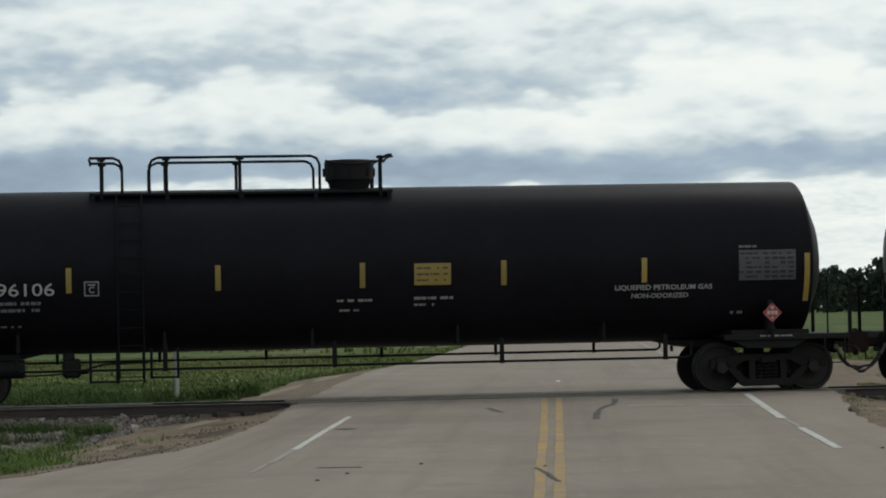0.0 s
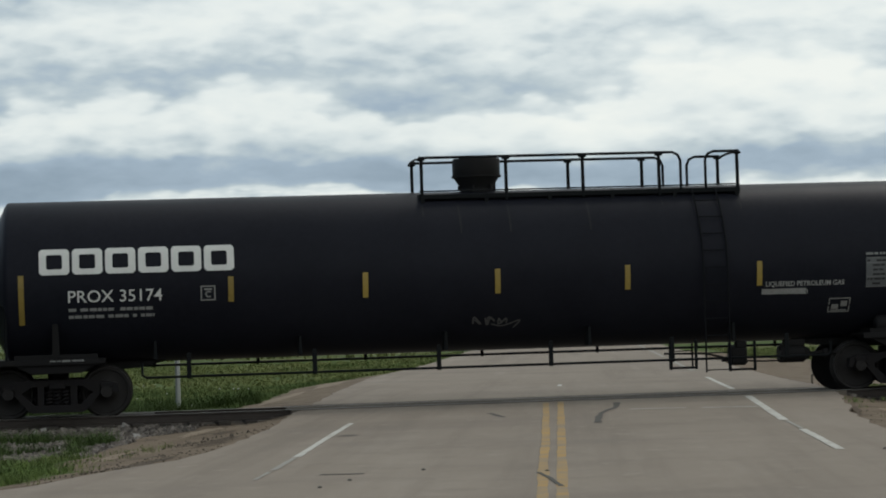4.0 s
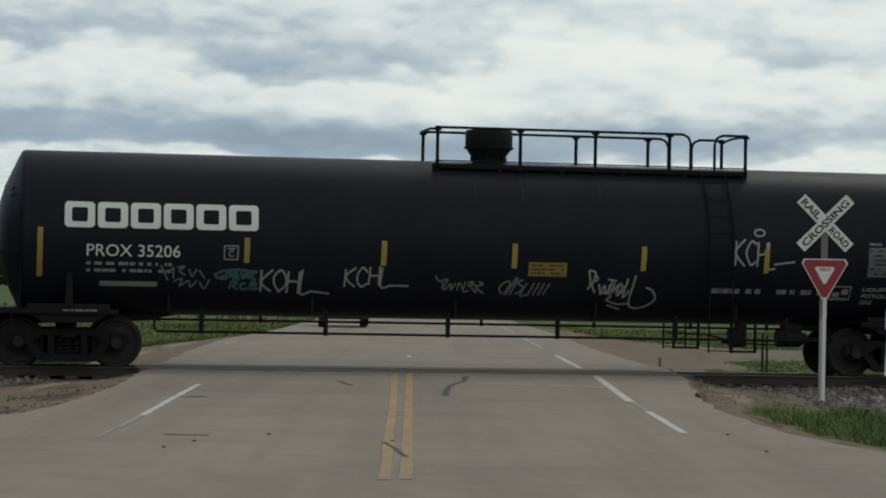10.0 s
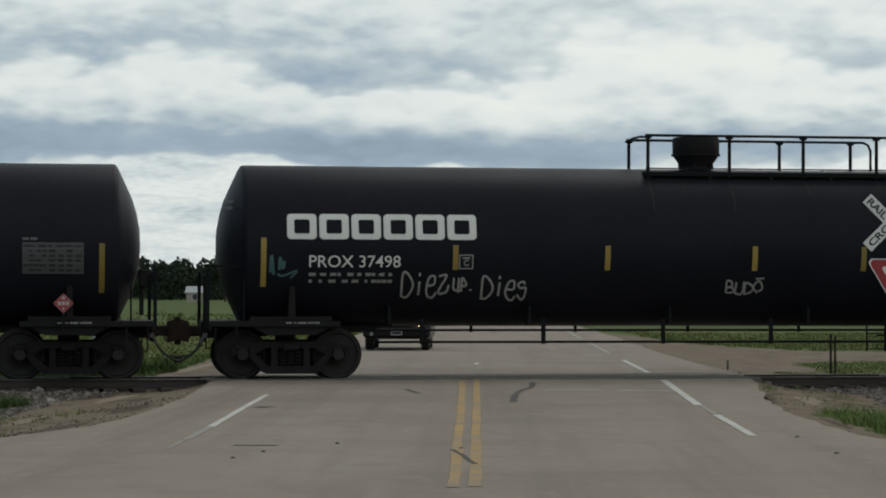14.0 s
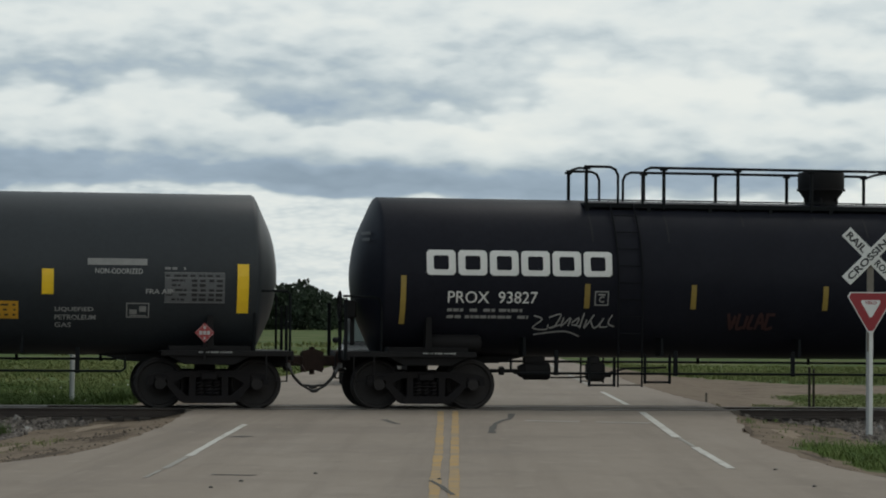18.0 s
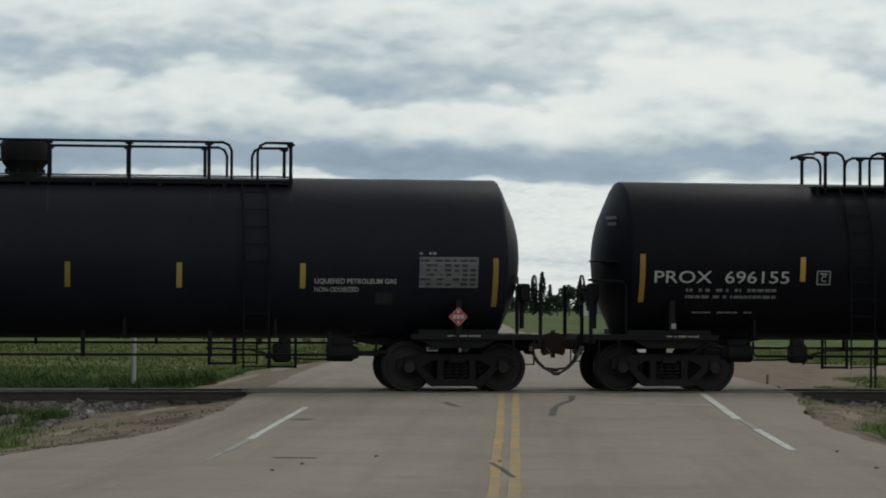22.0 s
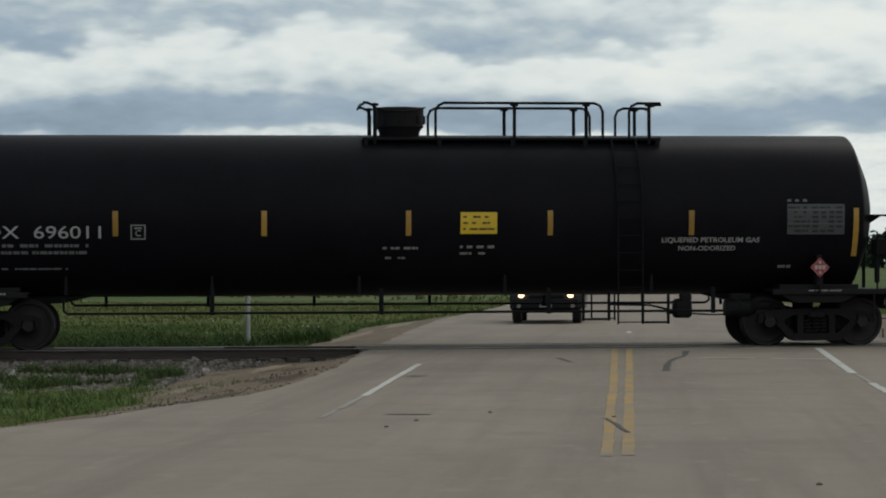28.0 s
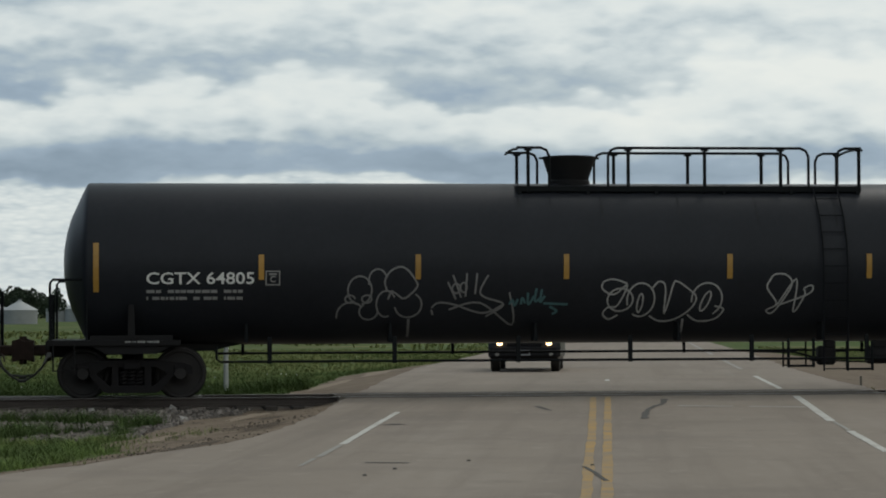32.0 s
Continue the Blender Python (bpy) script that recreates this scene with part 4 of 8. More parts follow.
def long_walkway(car, hl):
    """A walkway with a railing along one side over the whole length, ladders at the ends."""
    g = Geo()
    g.box((0, -0.55, 3.90), (2 * hl - 0.5, 0.50, 0.03), 0.008)
    g.box((0, -0.80, 3.875), (2 * hl - 0.5, 0.035, 0.07), 0.008)
    part("walkway", g.mesh("walkway", M["rail_paint"], 30), car)
    xs = [-9.05, -6.45, -3.85, -1.18, 1.22, 3.79, 6.4, 8.9]
    rail_run(car, -9.42, -0.10, -0.80, 4.60, xs[:4])
    rail_run(car, 0.35, 9.40, -0.80, 4.60, xs[4:])
    part("dome", cached(("dome", "bucket"), lambda: dome_mesh("bucket")), car, "dark steel valve housing")
    for x0, x1 in ((-1.45, -0.50), (0.55, 1.38)):
        rail_run(car, x0, x1, 0.30, 4.50, [x0 + 0.2, x1 - 0.25])
    me = Geo().slab([(-0.11, 3.86), (0.11, 3.86), (0.11, 3.24), (0.03, 3.24), (-0.11, 3.42)], -1.22, -0.78).mesh("bracket_plate", M["frame_black"])
    for x in (-1.25, 1.28):
        part("bracket_plate", me, car, m=pose(x, 0, 0))
    part("bracket_plate", Geo().slab([(-0.05, 3.86), (0.07, 3.86), (0.09, 3.30), (0.02, 3.30)], -1.18, -0.78).mesh("bracket_plate", M["frame_black"]), car, m=pose(0.05, 0, 0))

    def ladder():
        g = Geo()
        for y, dx in ((-0.34, 0.0), (0.06, 0.16)):
            g.tube([(-0.10 + dx, y, 3.98), (-0.02 + dx, y, 3.84), (0.28 + dx, y, 2.2), (0.34 + dx, y, 1.1)], 0.022, 6)
        for k in range(9):
            z = 1.25 + 0.31 * k
            x = 0.34 - 0.06 * (z - 1.1) / 1.1 if z < 2.2 else 0.28 - 0.30 * (z - 2.2) / 1.64
            g.cyl((x, -0.34, z), (x + 0.16, 0.06, z), 0.016, 6)
        return g.mesh("ladder", M["galvanised"], 50)

    for e in (1, -1):
        part("ladder", cached("end_ladder", ladder), car, "pale end ladder", pose(e * (hl - 0.22), -0.55, 0) @ Matrix.Diagonal((e, 1, 1, 1)))


def under_rails(car, tx, kind):
    """Low hand rails hung under both sides of the tank."""
    near, far = {"bucket": (0.68, 0.79), "flare": (0.69, 0.87), "taper": (0.67, 0.78)}[kind]
    for y, z, xs in ((-1.40, near, [-5.6, -3.3, -1.0, 1.1, 3.4, 5.6]), (1.40, far, [-6.2, -4.2, -2.1, 0.2, 2.5, 4.5, 6.1])):
        if kind == "bucket":
            xs = [-3.55, -0.45, 2.66, 5.75] if y < 0 else [x * 0.98 + 0.5 for x in xs]
        elif kind == "taper":
            xs = [x - 0.18 for x in xs] if y < 0 else xs[::2]
        me = cached(("low_rail", y, z, round(tx, 2)), lambda: Geo().tube([(-tx + 1.55, y, 0.95), (-tx + 1.55, y, z + 0.05), (-tx + 1.62, y, z), (tx - 1.62, y, z), (tx - 1.55, y, z + 0.05), (tx - 1.55, y, 0.95)], 0.024, 6).mesh("low_rail", M["rail_paint"], 50))
        part("low_rail", me, car)
        hang = cached(("hanger", y, z), lambda: Geo().box((0, y, (z + 1.12) / 2 - 0.02), (0.085 if y < 0 else 0.06, 0.03, 1.12 - z + 0.04), 0.008).mesh("hanger", M["rail_paint"]))
        for x in xs:
            part("hanger", hang, car, m=pose(x, 0, 0))
    # cleats on the jacket above the hangers
    me = cached("cleat", lambda: Geo().slab([(-0.035, 1.02), (0.035, 1.02), (0.02, 1.36), (-0.02, 1.36)], -1.36, -0.98).mesh("cleat", M["rail_paint"]))
    for x in (-6.2, -3.55, -0.85, 1.85, 4.6):
        part("cleat", me, car, m=pose(x, 0, 0))


def brake_gear(car, x, e, big):
    """Brake cylinder, valve and rod under one side."""
    def cylinder():
        g = Geo()
        g.lathe([(-0.30, 0.05), (-0.30, 0.15), (-0.26, 0.17), (0.18, 0.17), (0.22, 0.13), (0.30, 0.10), (0.30, 0.03)], "x", 18, (0, -0.75, 0.72))
        g.cyl((0.28, -0.75, 0.72), (0.95, -0.75, 0.72), 0.035, 8)
        g.box((0.62, -0.75, 0.72), (0.10, 0.12, 0.16), 0.02)
        g.box((0, -0.75, 0.93), (0.40, 0.20, 0.14), 0.02)
        return g.mesh("brake_cylinder", M["frame_black"], 40)

    part("brake_cylinder", cached("brake_cylinder", cylinder), car, m=pose(x, 0, 0) @ Matrix.Diagonal((e, 1, 1, 1)))

    def valve():
        g = Geo()
        g.box((0, -0.95, 0.72), (0.34, 0.30, 0.36), 0.05)
        g.box((0.05, -1.02, 0.93), (0.22, 0.16, 0.16), 0.03)
        g.cyl((-0.17, -0.95, 0.66), (-0.30, -0.95, 0.66), 0.05, 10)
        g.tube([(-0.28, -0.95, 0.70), (-0.6, -0.95, 0.78), (-1.4, -0.9, 0.80)], 0.020, 6)
        g.tube([(0.17, -0.95, 0.62), (0.5, -0.98, 0.60), (0.9, -0.98, 0.60)], 0.016, 6)
        return g.mesh("brake_valve", M["frame_black"], 40)

    part("brake_valve", cached("brake_valve", valve), car, m=pose(x - e * 1.15, 0, 0) @ Matrix.Diagonal((e, 1, 1, 1)))
    if big:
        part("equipment_box", cached("equipment_box", lambda: Geo().box((0, -0.85, 0.64), (0.72, 0.5, 0.34), 0.09).mesh("equipment_box", M["frame_black"], 40)), car, m=pose(x - e * 0.3, -0.1, 0))


def reflector_mesh(w, h, zc, mat):
    g = Geo()
    rows = 4
    front, back = [], []
    for k in range(rows + 1):
        z = zc - h / 2 + h * k / rows
        front += [(-w / 2, side_y(z, 0.016), z), (w / 2, side_y(z, 0.016), z)]
        back += [(-w / 2, side_y(z, -0.004), z), (w / 2, side_y(z, -0.004), z)]
    m = len(front)
    faces = [(2 * k, 2 * k + 1, 2 * k + 3, 2 * k + 2) for k in range(rows)]
    faces += [(2 * k, 2 * k + 2, m + 2 * k + 2, m + 2 * k) for k in range(rows)] + [(2 * k + 1, m + 2 * k + 1, m + 2 * k + 3, 2 * k + 3) for k in range(rows)]
    faces += [(0, m, m + 1, 1), (m - 2, m - 1, 2 * m - 1, 2 * m - 2)]
    return g.add(front + back, faces).mesh("reflector", mat)


def placard(car, x, z):
    me = cached("placard_plate", lambda: Geo().slab([(0, -0.185), (0.185, 0), (0, 0.185), (-0.185, 0)], -0.008, 0.008).mesh("placard_plate", M["placard_red"]))
    tilt = pose(x, -1.42, z)
    p = part("placard", me, car, "red and white diamond hazard placard", tilt)

    def face():
        g = Geo()
        g.box((0, -0.012, 0), (0.055, 0.006, 0.07)), g.box((-0.072, -0.012, 0), (0.055, 0.006, 0.07)), g.box((0.072, -0.012, 0), (0.055, 0.006, 0.07))
        g.box((0, -0.012, 0.095), (0.05, 0.006, 0.05)), g.box((0, -0.012, -0.10), (0.03, 0.006, 0.045))
        for s in (-1, 1):
            for q in (-1, 1):
                g.box((s * 0.084, -0.012, q * 0.084), (0.19, 0.004, 0.005), 0, Euler((0, s * q * radians(45), 0)).to_matrix())
        return g.mesh("placard_print", M["aged_white"])

    part("placard_print", cached("placard_face", face), p)
    part("placard_bracket", cached("placard_bracket", lambda: Geo().box((0, 0.0, -0.34), (0.05, 0.03, 0.32), 0.006).box((0, -0.01, -0.30), (0.12, 0.02, 0.06), 0.006).mesh("placard_bracket", M["frame_black"])), p)


def data_block(car, x0, x1, zc, dim, seed):
    """The stencilled table of tests: a dull panel with lines of print, dark cells in columns and pale rules."""
    rnd = random.Random(seed)
    h = 0.52
    xm = x0 + (x1 - x0) * 0.40
    g = Geo()
    patch(g, x0 - 0.02, x1 + 0.02, zc - h / 2 - 0.02, zc + h / 2 + 0.02, 0.008, 4)
    table = part("data_table", g.mesh("data_table", M["table_dim"] if dim else M["table_back"]), car, "dull white stencilled test table")
    g = Geo()
    rows = 6
    for k in range(rows):
        z = zc + h / 2 - h * (k + 0.5) / rows
        wide = 0.98 if k in (0, 4) else rnd.uniform(0.45, 0.8)
        bar_line(g, x0 + (xm - x0) * (0.0 if k in (0, 4) else 0.25), x0 + (xm - x0) * min(0.98, 0.25 + wide), z, h / rows * 0.42, seed + k, 0.012)
        for j in range(4):
            a = xm + 0.02 + (x1 - xm - 0.02) * j / 4
            b = a + (x1 - xm) / 4 * 0.80
            if k and rnd.random() < 0.85:
                patch(g, a + (b - a) * rnd.uniform(0.0, 0.3), b, z - h / rows * 0.30, z + h / rows * rnd.uniform(0.12, 0.30), 0.012, 1)
            elif not k:
                bar_line(g, a, b, z, h / rows * 0.4, seed + 20 + j, 0.012)
    part("table_print", g.mesh("table_print", M["table_ink"]), table, kind="stuff")
    # ruled lines and heading in pale paint
    g = Geo()
    top, low = zc + h / 2 + 0.02, zc - h / 2 - 0.02
    for z in (top - 0.010, zc + h * 0.33, zc - h * 0.17, low):
        patch(g, x0 - 0.02, x1 + 0.02, z, z + 0.011, 0.014, 3)
    bar_line(g, x0 - 0.02, x0 + (x1 - x0) * 0.34, top + 0.07, 0.045, seed + 77, 0.012)
    part("table_rule", g.mesh("table_rule", M["table_back" if dim else "table_line"]), table, kind="stuff")


def boxed_mark(car, x, z, mat, wide=0.27, high=0.27, letter=True):
    g = Geo()
    t = 0.022
    a, b, c, d = x - wide / 2, x + wide / 2, z - high / 2, z + high / 2
    patch(g, a, b, d - t, d, 0.010, 1), patch(g, a, b, c, c + t, 0.010, 1)
    patch(g, a, a + t, c, d, 0.010, 1), patch(g, b - t, b, c, d, 0.010, 1)
    if letter:
        letters_on_tank(g, "C", x - 0.05, x + 0.05, z - 0.08, z + 0.04)
        patch(g, x - 0.07, x + 0.07, z + 0.055, z + 0.085, 0.010, 1)
    else:
        patch(g, x - wide * 0.36, x - wide * 0.04, z - high * 0.28, z + high * 0.05, 0.010, 1)
        patch(g, x + wide * 0.06, x + wide * 0.36, z - high * 0.10, z + high * 0.28, 0.010, 1)
        patch(g, x - wide * 0.36, x + wide * 0.36, z - high * 0.40, z - high * 0.32, 0.010, 1)
    part("boxed_mark", g.mesh("boxed_mark", mat), car, kind="stuff")


def owner_mark(car, x0, x1, zc, h):
    """The owner's mark as six plain white ring blocks."""
    n, gap = 6, 0.05
    w = (x1 - x0 - gap * (n - 1)) / n

    def block():
        g = Geo()
        t, r = 0.13, 0.05
        u0, u1, v0, v1 = -w / 2, w / 2, zc - h / 2, zc + h / 2
        outer = [(u0 + r, v0), (u1 - r, v0), (u1, v0 + r), (u1, v1 - r), (u1 - r, v1), (u0 + r, v1), (u0, v1 - r), (u0, v0 + r)]
        q = r * 0.5
        a, b, c, d = u0 + t, u1 - t, v0 + t * 0.8, v1 - t * 0.8
        inner = [(a + q, c), (b - q, c), (b, c + q), (b, d - q), (b - q, d), (a + q, d), (a, d - q), (a, c + q)]
        g.add([(x, side_y(z, 0.014), z) for x, z in outer + inner], [(k, (k + 1) % 8, 8 + (k + 1) % 8, 8 + k) for k in range(8)])
        return g.mesh("mark_block", M["white_paint"])

    me = cached(("mark_block", round(w, 3), zc, h), block)
    for k in range(n):
        part("mark_block", me, car, "plain white block of the owner's mark", pose(x0 + w / 2 + k * (w + gap), 0, 0))


def stencil(car, word, x0, x1, z0, z1):
    g = Geo()
    letters_on_tank(g, word, x0, x1, z0, z1)
    part("cargo_name", g.mesh("cargo_name", M["stencil_white"]), car, "white stencilled cargo name", kind="stuff")


def plaque(car, x0, x1, zc, h, mat, seed):
    g = Geo()
    patch(g, x0, x1, zc - h / 2, zc + h / 2, 0.010, 3)
    p = part("plaque", g.mesh("plaque", mat), car, "yellow warning panel")
    g = Geo()
    for k in range(3):
        bar_line(g, x0 + 0.05, x1 - 0.05, zc + h * (0.28 - 0.28 * k), 0.035, seed + k, 0.014)
    part("plaque_print", g.mesh("plaque_print", M["ink"]), p, kind="stuff")


# ---- the train, in the order in which it passes ----
TYPES = {
    "A": dict(dome="bucket", p0=-4.88, p1=0.74, dhl=-0.07, mat="tank_brownblack", refl="reflector", zs=2.32, zl=2.14, stripes=[-5.33, -2.63, 0.02, 2.65, 5.30], ends=8.42, num=(-8.19, -5.59, 2.05, 2.28), box=-4.92, data=(7.13, 8.18, 2.38), dia=(7.75, 1.48), txt=(4.75, 6.60, 1.99), plq=(0.98, 1.66, 2.32, 0.40, "plaque_yellow"), end="posts"),
    "B": dict(dome="flare", p0=-4.95, p1=1.20, dhl=0.0, mat="tank_black", refl="reflector_olive", zs=2.14, zl=2.04, stripes=[-5.10, -3.04, -0.45, 2.03, 4.85], ends=8.59, num=(-7.75, -6.05, 1.99, 2.21), box=-4.82, data=(7.18, 8.24, 2.22), dia=(7.90, 1.40), txt=(5.22, 6.74, 2.04), plq=None, end="posts"),
    "C": dict(dome="taper", p0=-5.50, p1=1.12, dhl=-0.04, mat="tank_satin", refl="reflector", zs=2.40, zl=2.40, stripes=[-5.90, -3.15, -0.22, 2.45, 5.33], ends=8.93, num=(-8.02, -6.06, 2.09, 2.31), box=-5.72, data=(7.72, 8.77, 2.30), dia=(8.30, 1.36), txt=None, plq=None, end="hoop"),
    "D": dict(dome="bucket", p0=0, p1=0, dhl=0.10, mat="tank_satin", refl="reflector_bright", zs=2.13, zl=2.05, stripes=[-5.09, -3.74, -2.36, 0.95, 3.60], ends=8.95, num=(-8.17, -6.27, 2.02, 2.25), box=-5.30, data=(7.80, 8.84, 2.17), dia=(8.36, 1.33), txt=None, plq=(1.20, 1.92, 1.76, 0.26, "plaque_yellow"), end="hoop"),
}
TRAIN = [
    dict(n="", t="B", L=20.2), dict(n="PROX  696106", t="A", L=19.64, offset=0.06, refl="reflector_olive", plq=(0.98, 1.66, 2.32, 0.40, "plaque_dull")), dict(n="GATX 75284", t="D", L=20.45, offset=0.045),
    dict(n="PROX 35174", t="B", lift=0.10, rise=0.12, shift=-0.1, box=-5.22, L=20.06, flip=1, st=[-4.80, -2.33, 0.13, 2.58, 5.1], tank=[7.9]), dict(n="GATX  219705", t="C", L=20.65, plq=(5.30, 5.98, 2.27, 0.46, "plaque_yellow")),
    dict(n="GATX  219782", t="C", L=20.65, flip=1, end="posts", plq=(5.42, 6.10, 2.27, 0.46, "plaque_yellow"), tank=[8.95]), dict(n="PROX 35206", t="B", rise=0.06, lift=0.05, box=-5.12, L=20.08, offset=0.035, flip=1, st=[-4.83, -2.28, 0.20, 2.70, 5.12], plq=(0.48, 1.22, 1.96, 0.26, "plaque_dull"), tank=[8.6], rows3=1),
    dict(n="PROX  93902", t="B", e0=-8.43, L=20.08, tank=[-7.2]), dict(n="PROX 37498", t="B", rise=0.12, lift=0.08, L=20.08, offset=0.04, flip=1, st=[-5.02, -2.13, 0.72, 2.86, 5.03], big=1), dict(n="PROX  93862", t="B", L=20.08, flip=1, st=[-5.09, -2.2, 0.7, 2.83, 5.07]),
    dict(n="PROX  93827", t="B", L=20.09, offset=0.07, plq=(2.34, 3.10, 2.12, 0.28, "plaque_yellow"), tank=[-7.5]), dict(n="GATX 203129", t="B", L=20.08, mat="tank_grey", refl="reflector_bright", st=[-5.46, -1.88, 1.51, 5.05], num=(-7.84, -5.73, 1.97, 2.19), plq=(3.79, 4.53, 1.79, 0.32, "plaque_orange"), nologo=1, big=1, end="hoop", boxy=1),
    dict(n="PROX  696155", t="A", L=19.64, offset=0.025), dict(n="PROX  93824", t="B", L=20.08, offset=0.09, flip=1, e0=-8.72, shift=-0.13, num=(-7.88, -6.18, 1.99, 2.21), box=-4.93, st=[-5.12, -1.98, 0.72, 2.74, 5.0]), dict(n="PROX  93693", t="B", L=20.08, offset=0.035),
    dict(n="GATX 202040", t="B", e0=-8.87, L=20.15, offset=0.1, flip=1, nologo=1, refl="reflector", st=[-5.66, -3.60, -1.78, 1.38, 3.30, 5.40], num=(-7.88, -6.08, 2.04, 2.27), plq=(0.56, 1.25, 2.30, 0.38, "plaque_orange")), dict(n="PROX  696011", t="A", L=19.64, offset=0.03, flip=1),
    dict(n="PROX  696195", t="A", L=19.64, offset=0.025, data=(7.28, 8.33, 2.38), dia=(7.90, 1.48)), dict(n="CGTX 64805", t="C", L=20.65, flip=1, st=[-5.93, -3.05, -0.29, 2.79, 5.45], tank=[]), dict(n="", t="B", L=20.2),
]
LOOKS = {"A": "black gas tank car with bucket-shaped dome", "B": "black gas tank car with railed round dome",
         "C": "satin black gas tank car with tapered dome", "D": "black tank car with a full-length railed walkway"}


def train_head(t):
    """Where the coupler ahead of the second car stands along the track."""
    return 5.593 + 10.67805 * t + 0.0031256 * t * t


def paint_lines(car, spec, k):
    ty = TYPES[spec["t"]]
    get = lambda key: spec.get(key, ty.get(key))
    if not spec["n"]:
        return
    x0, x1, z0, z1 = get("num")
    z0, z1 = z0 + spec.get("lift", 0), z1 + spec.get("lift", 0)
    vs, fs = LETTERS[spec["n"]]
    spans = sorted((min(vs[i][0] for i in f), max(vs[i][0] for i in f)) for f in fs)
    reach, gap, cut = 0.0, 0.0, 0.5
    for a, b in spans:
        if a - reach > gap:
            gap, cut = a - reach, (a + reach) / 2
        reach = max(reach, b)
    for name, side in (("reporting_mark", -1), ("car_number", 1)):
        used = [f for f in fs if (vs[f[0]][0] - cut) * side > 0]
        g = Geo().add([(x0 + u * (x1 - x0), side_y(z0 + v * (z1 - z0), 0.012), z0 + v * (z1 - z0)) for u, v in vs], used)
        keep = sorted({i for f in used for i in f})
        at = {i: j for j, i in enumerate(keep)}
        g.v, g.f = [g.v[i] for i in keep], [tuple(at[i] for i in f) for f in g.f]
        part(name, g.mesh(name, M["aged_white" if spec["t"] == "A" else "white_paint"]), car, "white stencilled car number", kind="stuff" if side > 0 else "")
    g = Geo()
    wx = x0 + (0.62 if spec["t"] == "A" else 0.0)
    for j in (0, 1):
        bar_line(g, wx, min(x1 - 0.15, wx + 1.75), z0 - 0.13 - 0.125 * j, 0.056, 31 * k + j)
    part("weight_print", g.mesh("weight_print", M["spray_dim" if spec["t"] == "A" else "dull_white"]), car, kind="stuff")
    boxed_mark(car, get("box"), (z0 + z1) / 2, M["dull_white"])
    a, b, zc = get("data")
    data_block(car, a, b, zc, k in (2, 8, 9, 18) or spec["t"] == "A", 17 * k)
    placard(car, *get("dia"))
    g = Geo()
    if ty["txt"]:
        a, b, zc = ty["txt"]
        if spec.get("rows3"):
            for row in (("LIQUEFIED", 7.12, 7.84, 1.65, 1.73), ("PETROLEUM", 7.12, 7.88, 1.53, 1.61), ("GAS", 7.12, 7.36, 1.41, 1.49)):
                stencil(car, *row)
        elif not spec.get("boxy"):
            stencil(car, "LIQUEFIED PETROLEUM GAS", a, b, zc - 0.055, zc + 0.055)
            stencil(car, "NON-ODORIZED", a if spec["t"] == "B" else a + 0.32, a + (0.82 if spec["t"] == "B" else 1.40), zc - 0.19, zc - 0.10)
        else:
            for row in (("NON-ODORIZED", 5.90, 6.76, 2.46, 2.56), ("LIQUEFIED", 5.18, 5.88, 1.76, 1.85), ("PETROLEUM", 5.18, 5.92, 1.62, 1.71), ("GAS", 5.18, 5.48, 1.48, 1.57), ("FRA AIP", 6.82, 7.32, 2.10, 2.19)):
                stencil(car, *row)
            patch(g, 5.76, 6.84, 2.62, 2.74, 0.010, 1)
    elif spec["t"] == "C":
        stencil(car, "NON-ODORIZED", 6.37, 7.50, 2.02, 2.13), stencil(car, "LIQUEFIED PETROLEUM GAS", 6.37, 7.60, 1.86, 1.95)
        if get("plq"):
            stencil(car, "FRA AIP", 5.44, 5.98, 1.88, 1.98)
            bar_line(g, 5.44, 6.35, 1.76, 0.05, k), bar_line(g, 5.44, 6.2, 1.64, 0.04, k + 9)
    else:
        stencil(car, "NON ODORIZED", 4.95, 6.05, 2.13, 2.25), stencil(car, "PETROLEUM", 5.65, 6.52, 1.94, 2.04), stencil(car, "LIQUEFIED", 4.25, 4.88, 2.0, 2.09), stencil(car, "GAS", 4.95, 5.25, 1.76, 1.86), stencil(car, "FRA AIP", 7.24, 7.72, 2.20, 2.30)
        bar_line(g, 4.25, 4.85, 1.86, 0.06, 3), bar_line(g, 1.05, 2.25, 2.02, 0.04, 5)
    if g.f:
        part("notice_print", g.mesh("notice_print", M["dull_white"]), car, kind="stuff")
    if spec["t"] == "B" and not spec.get("nologo"):
        owner_mark(car, -8.16 + spec.get("shift", 0), -4.63 + spec.get("shift", 0), 2.74 + spec.get("lift", 0), 0.47)
    if get("plq"):
        a, b, zc, h, m = get("plq")
        plaque(car, a, b, zc, h, M[m], 5 * k)
    g = Geo()
    if spec["t"] == "A":
        bar_line(g, -0.45, 0.20, 1.86, 0.045, k), bar_line(g, -0.40, 0.0, 1.68, 0.04, k + 3), bar_line(g, 0.98, 1.72, 1.88, 0.05, k + 5), bar_line(g, 0.98, 1.45, 1.76, 0.04, k + 6), bar_line(g, 7.0, 7.25, 1.50, 0.05, k + 7), bar_line(g, -7.4, -6.2, 1.50, 0.03, k + 8)
        if k == 12:
            patch(g, 5.72, 6.5, 1.66, 1.74, 0.010, 1), patch(g, 5.75, 6.3, 1.55, 1.60, 0.010, 1)
    elif spec["t"] == "B":
        if k in (3, 6, 8, 11):
            boxed_mark(car, 6.68, 1.62 if k != 11 else 1.80, M["dull_white"], 0.42, 0.27, False)
